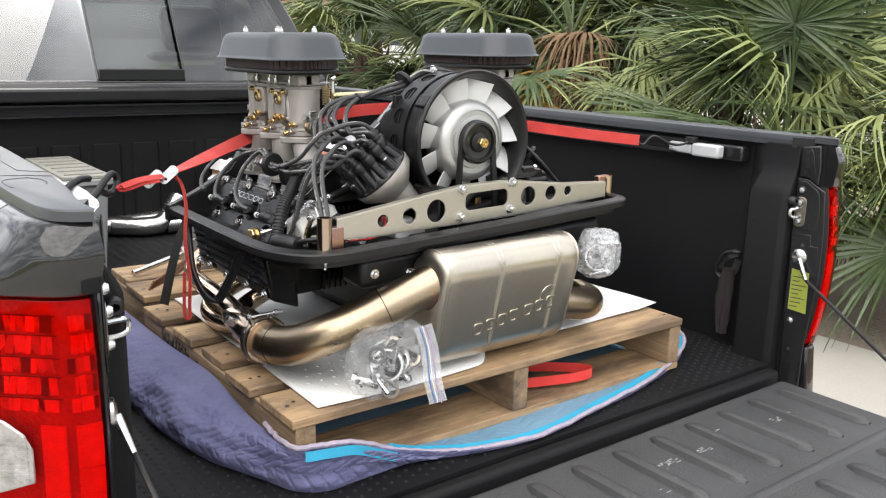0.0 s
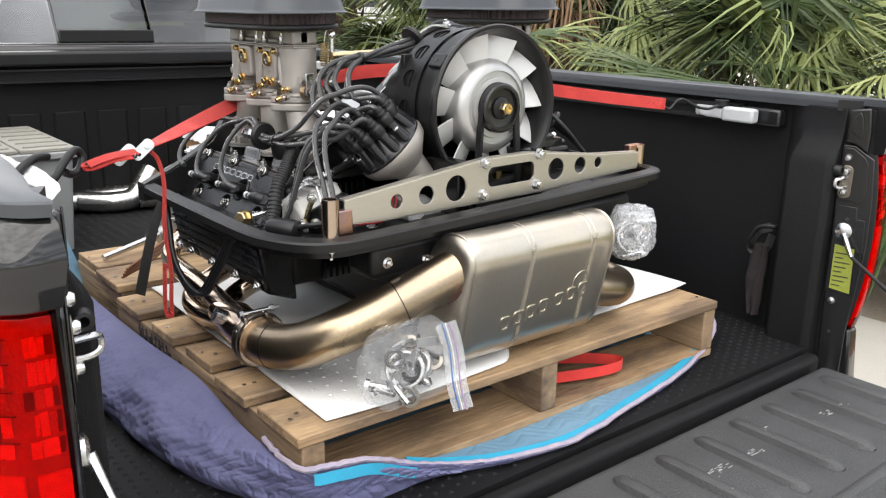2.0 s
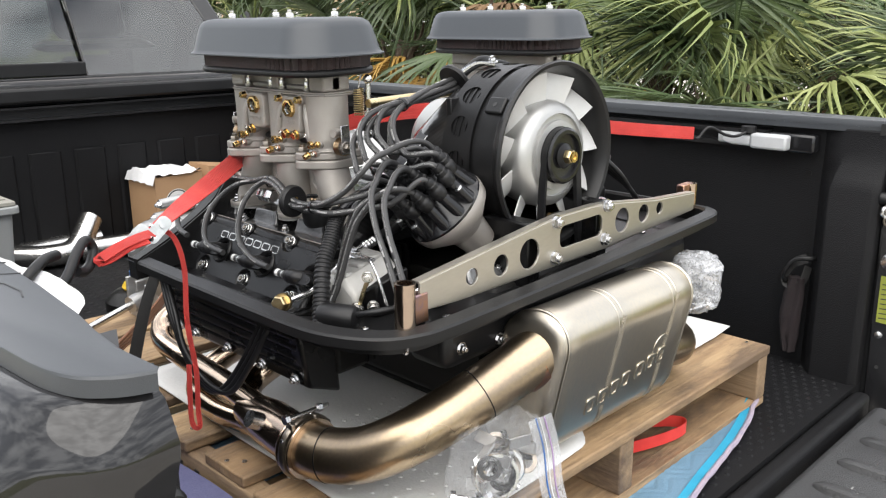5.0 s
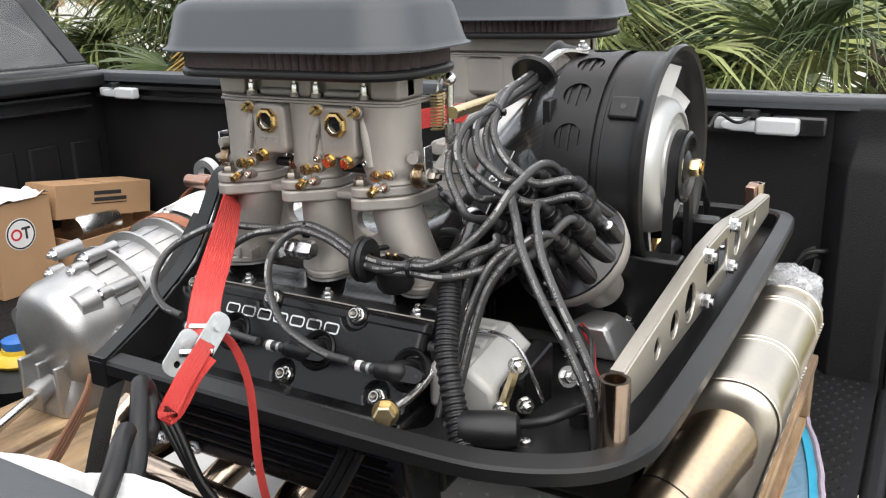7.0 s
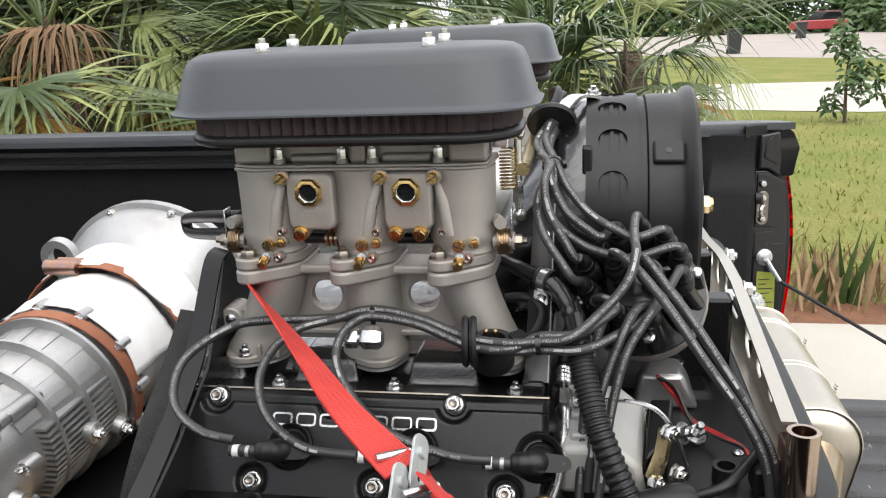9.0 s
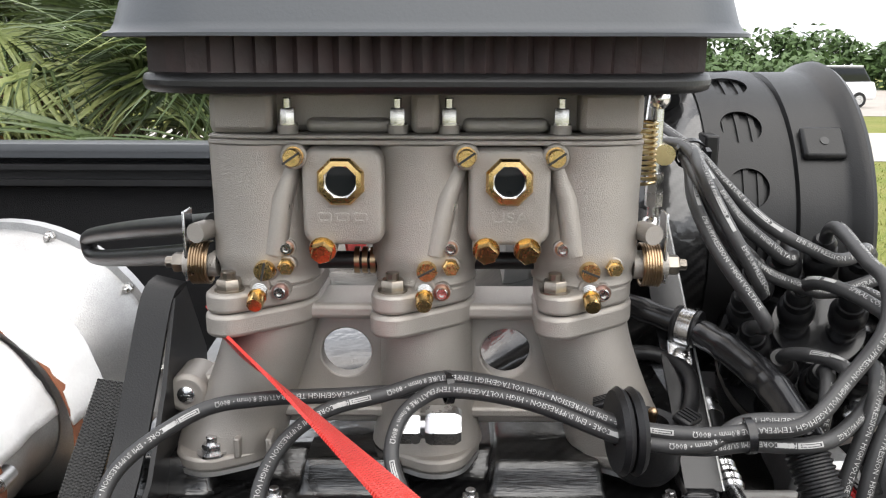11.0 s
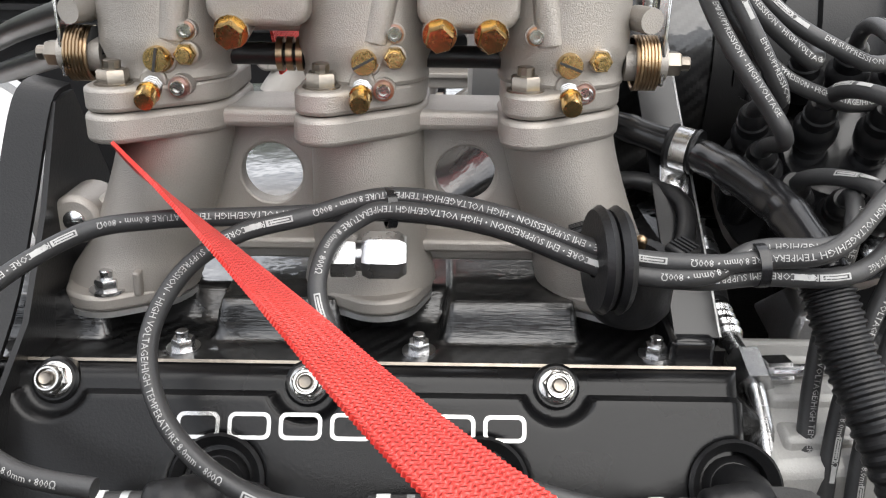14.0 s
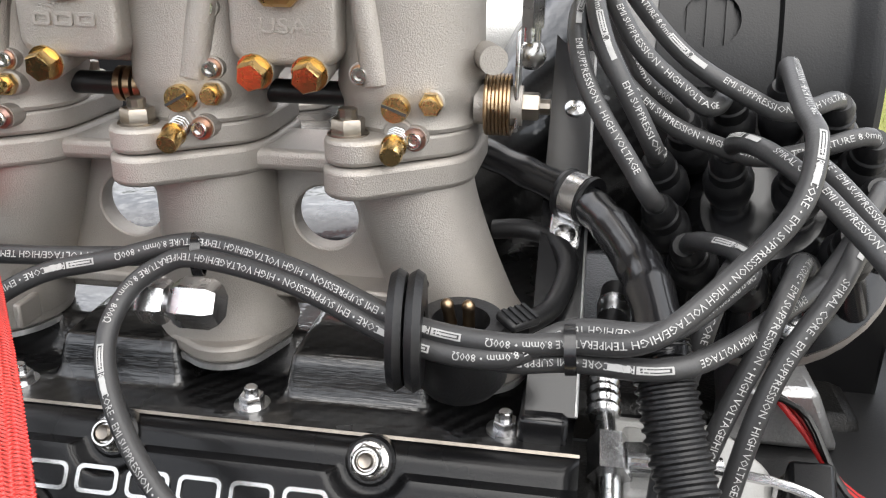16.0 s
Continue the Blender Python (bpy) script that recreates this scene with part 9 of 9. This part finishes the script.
# main red strap over the engine
webbing("red_strap", [(-0.575, 0.517, 1.346), (-0.506, 0.577, 1.3555), (-0.436, 0.629, 1.3675), (-0.367, 0.681, 1.379), (-0.300, 0.734, 1.390), (-0.285, 0.745, 1.398)], 0.028, strap_red, "taut red webbing strap round the carburettor base", (-0.62, -0.30, 0.72), k=10, up2=(0.46, -0.72, 0.50))
webbing("red_strap", [(-0.20, 0.672, 1.425), (-0.05, 0.640, 1.452), (0.10, 0.575, 1.455), (0.25, 0.545, 1.432), (0.36, 0.50, 1.412), (0.50, 0.449, 1.392), (0.655, 0.392, 1.374)], 0.027, strap_red, "red webbing strap running to the far bed wall", (-0.25, -0.97, 0.1), k=8)
# buckle, folded end and hanging tail
bkl = thing("cam_buckle", "zinc-plated cam buckle on the red strap", "buckle", (-0.575, 0.508, 1.350))
dirb = Vector((-0.80, -0.58, -0.095)).normalized()
nb = Vector((-0.55, -0.45, 0.66))
nb = (nb - dirb * nb.dot(dirb)).normalized()
wb = nb.cross(dirb)
cb = Vector((-0.578, 0.514, 1.346))
cn_ = (dirb * 0.70 + wb * 0.60 + nb * 0.40).normalized()
cl_ = (dirb * 0.645 - wb * 0.38 - nb * 0.55).normalized()
cl_ = (cl_ - cn_ * cl_.dot(cn_)).normalized()
BK = Matrix((cl_, cn_.cross(cl_), cn_)).transposed().to_4x4()
for off in (wb * 0.0095 + nb * 0.004, dirb * 0.018 - wb * 0.0135 - nb * 0.003):
    BK.translation = cb + off
    me = plate("side_plate", [rounded(-0.021, -0.0095, 0.021, 0.0095, 0.008), circle(0.010, 0.002, 0.0030)], 0.0022, 0.0004)
    part("side_plate", me, zinc_bright, bkl, at=BK)
    part("rivet", Shape().cyl(BK @ Vector((-0.008, 0, 0.001)), BK @ Vector((-0.008, 0, 0.004)), 0.0042, n=14), zinc_bright, bkl)
for dz in (-0.022, 0.024):
    part("cross_pin", Shape().cyl(cb + dirb * dz - wb * 0.013, cb + dirb * dz + wb * 0.013, 0.0036, n=12), zinc, bkl)
webbing("red_strap_end", [(-0.585, 0.500, 1.348), (-0.632, 0.470, 1.350), (-0.668, 0.449, 1.346), (-0.684, 0.440, 1.342), (-0.668, 0.448, 1.340), (-0.632, 0.468, 1.345), (-0.600, 0.484, 1.345)], 0.0135, strap_red, "folded and sewn end of the red strap", (-0.45, -0.70, 0.55), k=6)
webbing("red_strap_tail", [(-0.560, 0.516, 1.346), (-0.548, 0.508, 1.330), (-0.545, 0.496, 1.290), (-0.553, 0.486, 1.22), (-0.551, 0.476, 1.15), (-0.556, 0.470, 1.095), (-0.560, 0.462, 1.072), (-0.566, 0.472, 1.080), (-0.560, 0.478, 1.16)], 0.0068, strap_red, "loose red strap tail hanging beside the engine", (-0.70, -0.71, 0.0), k=6)
hook = thing("strap_hook", "black rubber-dipped hook on the bed track", "hook", (-0.74, 0.42, 1.35))
part("hook_rod", Shape().tube(curve([(-0.745, 0.405, 1.368), (-0.764, 0.388, 1.370), (-0.784, 0.374, 1.362), (-0.800, 0.372, 1.344), (-0.798, 0.386, 1.326), (-0.774, 0.396, 1.320), (-0.738, 0.411, 1.334), (-0.712, 0.434, 1.357), (-0.692, 0.454, 1.366), (-0.682, 0.459, 1.354), (-0.690, 0.450, 1.338), (-0.704, 0.439, 1.333), (-0.716, 0.428, 1.338)], 6), 0.0062, 12), rubber, hook)
rings = []
for k in range(28):
    f = k / 27
    c = Vector((-0.822 + 0.058 * f, 0.470 - 0.145 * f, 1.372 - 0.006 * f - 0.055 * max(0.0, f - 0.55) ** 1.3))
    w = 0.016 + 0.007 * math.sin(f * 9) + 0.006 * noise.noise((f * 6, 1, 2))
    rings.append([c + Vector((0.6 * w * math.cos(a), w * math.sin(a) * 0.8, -0.010 + (0.008 + 0.004 * math.sin(3 * a + f * 14)) * math.sin(a + 0.4))) for a in [2 * math.pi * q / 20 for q in range(20)]])
solid("white_rag", Shape().loft(rings), towel, "crumpled white rag on the bed track", "rag", sharp=60)

# cleats, hook and strap fittings on the far wall


def cleat(y, hooked):
    c = thing("track_cleat", "grey cast tie-down cleat with a black knob in the bed track", "cleat", (0.83, y, 1.353))
    part("cleat_body", Shape().loft([[Vector((0.817 - a, y - 0.075 * k, 1.352 + b)) for a, b in rounded(-0.0, -0.013, 0.016, 0.013, 0.006, 3)] for k in (-1.0, -0.2)]), grey_plastic, c, bevel=0.003)
    part("cleat_block", Shape().box((0.786, y - 0.095, 1.334), (0.816, y - 0.010, 1.368)), light_grey, c, "light grey cast block", bevel=0.006)
    part("cleat_nose", Shape().loft([[Vector((0.801 + a * q, y - 0.010 + u, 1.350 + b * q)) for a, b in rounded(-0.013, -0.012, 0.013, 0.012, 0.005, 3)] for u, q in ((0.0, 1.0), (0.045, 0.95), (0.062, 0.7), (0.070, 0.3))]), light_grey, c, "tapered light grey nose")
    part("knob", Shape().cyl((0.800, y + 0.0, 1.368), (0.800, y + 0.0, 1.382), 0.017, n=16), rubber, c, "black knob")
    if hooked:
        part("wire_hook", Shape().tube(curve([(0.655, 0.392, 1.366), (0.668, 0.387, 1.362), (0.684, 0.380, 1.380), (0.70, 0.372, 1.384), (0.735, 0.355, 1.366), (0.765, 0.342, 1.362), (0.79, 0.33, 1.372)], 5), 0.0035, 8), black_satin, c, "black wire hook")
    return c


light_grey = mat("light_grey_casting", (0.46, 0.47, 0.48), (0.38, 0.39, 0.40), 0.45, scale=20, fine=300, bump=0.15)
cleat(0.332, True)
cleat(2.28, False)
d = thing("tie_ring", "black tie-down ring with a dark cloth hanging on it", "tie-down ring", (0.855, 0.185, 1.05))
part("ring", Shape().tube(curve([(0.858, 0.165, 1.085), (0.825, 0.165, 1.092), (0.815, 0.20, 1.085), (0.815, 0.222, 1.05), (0.825, 0.222, 1.03), (0.858, 0.222, 1.03)], 5), 0.0055, 10), black_satin, d)
rings = []
for k in range(15):
    z, f = 1.040 - 0.013 * k, k / 14
    w = 0.019 + 0.008 * math.sin(f * 2.6) - 0.009 * f * f
    cy = 0.198 + 0.010 * math.sin(f * 2.4) - 0.006 * f
    rings.append([Vector((0.832 + (0.012 + 0.004 * math.sin(a * 5 + f * 3)) * math.cos(a) + 0.004 * noise.noise((a, f * 5, 1)), cy + w * math.sin(a) + 0.004 * noise.noise((f * 7, a, 4)), z)) for a in [2 * math.pi * i / 24 for i in range(24)]])
part("cloth", Shape().loft(rings), mat("dark_cloth", (0.012, 0.008, 0.009), (0.020, 0.013, 0.014), 0.9, scale=30, fine=300, bump=0.5), d, "dark brown cloth", sharp=60)
part("strap_loop", Shape().tube(curve([(0.846, 0.185, 1.085), (0.830, 0.206, 1.074), (0.826, 0.222, 1.045), (0.828, 0.222, 1.022), (0.830, 0.196, 1.020), (0.834, 0.184, 1.034), (0.846, 0.180, 1.066)], 5), 0, flat=(0.011, 0.0012), up=(-0.3, -0.9, 0.3)), strap_black, d, "black webbing loop")

# ---------------------------------------------------------------- bags of hardware


def bag(name, c, size, yaw, label, seed):
    """A clear zip bag with loose bright metal parts."""
    rnd = random.Random(seed)
    b = thing(name, label, "plastic bag", (c[0], c[1], c[2] - size[2] / 2))
    m = Matrix.Translation(c) @ Matrix.Rotation(radians(yaw), 4, "Z")
    s = Shape()
    verts, n1, n2 = [], 36, 48
    for i in range(n1 + 1):
        for j in range(n2):
            th, ph = math.pi * i / n1, 2 * math.pi * j / n2
            d = Vector((math.sin(th) * math.cos(ph), math.sin(th) * math.sin(ph), math.cos(th)))
            sq = 1 / (abs(d.x) ** 3.2 + abs(d.y) ** 3.2 + abs(d.z) ** 3.2) ** (1 / 3.2)
            q = sq * (0.98 + 0.14 * noise.noise(d * 1.8 + Vector((seed, 0, 0))) - 0.16 * abs(noise.noise(d * 3.5 + Vector((0, seed, 0)))) - 0.08 * abs(noise.noise(d * 7.5 + Vector((0, 0, seed)))))
            verts.append((d.x * q * size[0] / 2, d.y * q * size[1] / 2, max(-size[2] / 2, d.z * q * size[2] / 2)))
    s.add(verts, [(i * n2 + j, i * n2 + (j + 1) % n2, (i + 1) * n2 + (j + 1) % n2, (i + 1) * n2 + j) for i in range(n1) for j in range(n2)], m)
    film = part("film", s, bag_film, b, "crumpled clear plastic", sharp=50)
    film.visible_shadow = False
    for r, dx, tip in ((0.030, -0.012, (-0.5, -0.8, 0.25)), (0.024, 0.018, (-0.75, -0.55, 0.3))):
        c2 = m @ Vector((dx, 0, -0.008))
        part("hardware_clamp", Shape().ring([(r - 0.004, -0.010), (r, -0.010), (r + 0.002, -0.006), (r + 0.002, 0.006), (r, 0.010), (r - 0.004, 0.010)], aim(c2, tip), 28), machined, b)
    for k in range(36):
        p = m @ Vector((rnd.uniform(-0.26, 0.26) * size[0], rnd.uniform(-0.26, 0.26) * size[1], rnd.uniform(-0.36, 0.28) * size[2]))
        d = Vector((rnd.gauss(0, 1), rnd.gauss(0, 1), rnd.gauss(0, 1))).normalized()
        if k % 3 == 0:
            part("hardware_ring", Shape().ring([(0.010, -0.003), (0.016, -0.003), (0.016, 0.003), (0.010, 0.003)], aim(p, d), 18), dark_steel if k % 2 else black_satin, b)
        elif k % 3 == 1:
            part("hardware_bolt", Shape().cyl(p - d * 0.018, p + d * 0.016, 0.0045, n=10).lathe([(0.009, 0), (0.009, 0.007)], aim(p + d * 0.016, d), 6), zinc, b)
        else:
            part("hardware_plate", Shape().box((-0.016, -0.008, -0.0015), (0.016, 0.008, 0.0015), aim(p, d)), cast_bright, b)
    return b, m


b1_, m1_ = bag("hardware_bag", (-0.306, 0.128, 1.039), (0.188, 0.094, 0.138), 10, "clear zip bag full of bright nuts and brackets", 2.0)
zip_line = curve([m1_ @ Vector((0.046, -0.034, 0.062)), m1_ @ Vector((0.060, -0.040, 0.012)), m1_ @ Vector((0.064, -0.046, -0.045)), m1_ @ Vector((0.068, -0.058, -0.088))], 5)
zip_ = part("zip_flap", Shape().tube(zip_line, 0, flat=(0.017, 0.0005), up=(-0.55, -0.83, 0)), cling("zip_film", 0.16, 0.50), b1_, "clear flap of the zip bag")
for off, m_, r_ in ((-0.006, blue_plastic, 0.0012), (-0.001, white_print, 0.0010), (0.006, mat("lilac_zip_seal", (0.42, 0.28, 0.48), (0.34, 0.24, 0.42), 0.4), 0.0012)):
    part("zip_seal", Shape().tube([p + Vector((0.83, -0.55, 0)) * off + Vector((-0.0006, -0.0009, 0)) for p in zip_line], r_, 6), m_, zip_, "coloured zip seal")
b2_, m2_ = bag("hardware_bag", (0.275, 0.165, 1.160), (0.105, 0.095, 0.115), 30, "clear bag of hardware tied to the muffler end", 7.0)
[o for o in b2_.children if o.name.startswith("film")][0].data.materials[0] = milky_film

# ---------------------------------------------------------------- boxes and pipes at the front of the bed


def carton(name, a, b, label, open_top):
    box = thing(name, label, "cardboard box", ((a[0] + b[0]) / 2, (a[1] + b[1]) / 2, a[2]))
    t = 0.005
    part("side", Shape().box((a[0], a[1], a[2]), (b[0], a[1] + t, b[2])), cardboard, box)
    part("side", Shape().box((a[0], b[1] - t, a[2]), (b[0], b[1], b[2])), cardboard, box)
    part("side", Shape().box((a[0], a[1] + t, a[2]), (a[0] + t, b[1] - t, b[2])), cardboard, box)
    part("side", Shape().box((b[0] - t, a[1] + t, a[2]), (b[0], b[1] - t, b[2])), cardboard, box)
    part("bottom", Shape().box((a[0] + t, a[1] + t, a[2]), (b[0] - t, b[1] - t, a[2] + t)), cardboard, box)
    if open_top:
        part("flap", Shape().loft([[Vector((a[0], a[1], b[2])), Vector((b[0], a[1], b[2])), Vector((b[0], a[1] - 0.003, b[2])), Vector((a[0], a[1] - 0.003, b[2]))], [Vector((a[0], a[1] - 0.03, b[2] + 0.045)), Vector((b[0], a[1] - 0.03, b[2] + 0.045)), Vector((b[0], a[1] - 0.034, b[2] + 0.044)), Vector((a[0], a[1] - 0.034, b[2] + 0.044))]]), cardboard, box) if open_top == 2 else None
    else:
        part("flap", Shape().box((a[0], a[1], b[2]), ((a[0] + b[0]) / 2, b[1], b[2] + 0.004)), cardboard, box)
        part("flap", Shape().box(((a[0] + b[0]) / 2 + 0.002, a[1], b[2]), (b[0], b[1], b[2] + 0.006)), cardboard, box)
    return box


bx = carton("cardboard_box", (0.272, 2.20, 0.828), (0.456, 2.40, 1.092), "plain brown carton with a round black and white sticker", 0)
st = part("round_sticker", Shape().lathe([(0.046, 0), (0.046, 0.0008)], aim((0.353, 2.1998, 1.003), (0, -1, 0)), 36), white_print, bx, "white round sticker")
part("sticker_ring", Shape().ring([(0.039, 0.0008), (0.0435, 0.0008), (0.0435, 0.0013), (0.039, 0.0013)], aim((0.353, 2.1998, 1.003), (0, -1, 0)), 36), ink, st)
part("sticker_mark", Shape().ring([(0.011, 0.0008), (0.017, 0.0008), (0.017, 0.0014), (0.011, 0.0014)], aim((0.339, 2.1998, 1.003), (0, -1, 0)), 20), red_print, st)
part("sticker_mark", Shape().box((0.356, 2.1984, 1.014), (0.383, 2.199, 1.021)).box((0.366, 2.1984, 0.986), (0.373, 2.199, 1.014)), ink, st)
s = Shape()
verts = []
for i in range(15):
    for j in range(15):
        x, y = 0.258 + 0.195 * i / 14, 2.19 + 0.21 * j / 14
        verts.append((x, y, 1.101 + 0.030 * max(0, noise.noise((i * 0.35, j * 0.35, 5))) - (0.03 if i == 0 else 0)))
s.add(verts, [(i * 15 + j, i * 15 + j + 1, (i + 1) * 15 + j + 1, (i + 1) * 15 + j) for i in range(14) for j in range(14)])
ob = solid("packing_film", s, towel, "crumpled white packing film on the carton", "packing film", sharp=30)
carton("cardboard_box", (0.48, 2.13, 0.828), (0.85, 2.33, 0.955), "open brown carton holding a metal filter", 1)
flt = thing("oil_filter", "metal oil filter lying in the open carton", "filter", (0.62, 2.22, 0.835))
part("filter_can", Shape().lathe([(0.045, 0), (0.052, 0.01), (0.052, 0.15), (0.046, 0.16), (0.0001, 0.161)], aim((0.53, 2.22, 0.965), (1, 0.1, 0)), 28), machined, flt)
part("wrapped_part", Shape().ball((0.765, 2.17, 0.93), 0.030, 14, 0.6), towel, flt)
kb = carton("cardboard_box", (0.468, 2.20, 0.992), (0.815, 2.34, 1.088), "flat brown carton with dark print, leaning on an open carton", 0)
for k, (w, h) in enumerate(((0.10, 0.012), (0.12, 0.012))):
    part("print_bar", Shape().box((0.60, 2.1988, 1.058 - k * 0.020), (0.60 + w, 2.1997, 1.058 - k * 0.020 + h)), ink, kb)
part("print_bar", Shape().box((0.59, 2.1988, 1.030), (0.72, 2.1997, 1.033)), ink, kb)
kb.matrix_basis = kb.matrix_basis @ Matrix.Rotation(radians(8), 4, "Y")
for k, pts in enumerate((((-0.16, 2.36, 0.868), (-0.06, 2.30, 0.866), (0.02, 2.30, 0.880), (0.10, 2.35, 0.960)), ((0.03, 2.30, 0.866), (0.13, 2.285, 0.866), (0.23, 2.27, 0.866)), ((-0.36, 2.33, 0.866), (-0.10, 2.385, 0.868), (0.14, 2.395, 0.870)))):
    t_ = thing("exhaust_tube", "bare bent steel exhaust tube on the bed floor", "pipe", (pts[1][0], pts[1][1], 0.828), group="spare exhaust tubes")
    line_ = curve(pts, 7)
    part("tube", Shape().tube(line_, 0.038, 24, cap=False), machined, t_)
    # black inner skin puts the shade of the open bore into colour
    part("tube_bore", Shape().tube(line_, 0.0355, 24, cap=False), black_engine, t_, "black skin for the shade inside the tube")
tote = thing("plastic_tote", "grey plastic tote with a scuffed interlocking lid", "tote", (-0.47, 2.10, 0.828))
pale_lid = mat("pale_scuffed_lid", (0.30, 0.29, 0.25), (0.20, 0.195, 0.175), 0.5, scale=9, fine=200)
part("body", Shape().loft([[Vector((-0.47 + a * k, 2.10 + b * k, z)) for a, b in rounded(-0.155, -0.27, 0.155, 0.27, 0.02, 3)] for k, z in ((0.90, 0.828), (1.0, 1.138))]), grey_plastic, tote, "grey moulded tote body")
part("rim", Shape().prism([(-0.47 + a, 2.10 + b) for a, b in rounded(-0.168, -0.284, 0.168, 0.284, 0.02, 3)], 0.020, Matrix.Translation((0, 0, 1.125))), grey_plastic, tote, bevel=0.003)
for side in (-1, 1):
    part("lid", Shape().box((-0.47 + min(side * 0.003, side * 0.160), 1.828, 1.1455), (-0.47 + max(side * 0.003, side * 0.160), 2.372, 1.158)), pale_lid, tote, "pale scuffed lid half", bevel=0.003)
    for k in range(6):
        part("lid_rib", Shape().box((-0.47 + min(side * 0.02, side * 0.145), 1.86 + k * 0.088, 1.158), (-0.47 + max(side * 0.02, side * 0.145), 1.868 + k * 0.088, 1.162)), pale_lid, tote)
# faded stencil on the stringer
for k in range(8):
    y = 0.822 - k * 0.0195 - (0.010 if k > 2 else 0)
    part("stencil_bar", Shape().box((-0.4992, y - 0.011, 0.912), (-0.4982, y - 0.008, 0.936)).box((-0.4992, y - 0.008, 0.922 + 0.004 * (k % 3)), (-0.4982, y, 0.926 + 0.004 * (k % 3))), ink, pal)
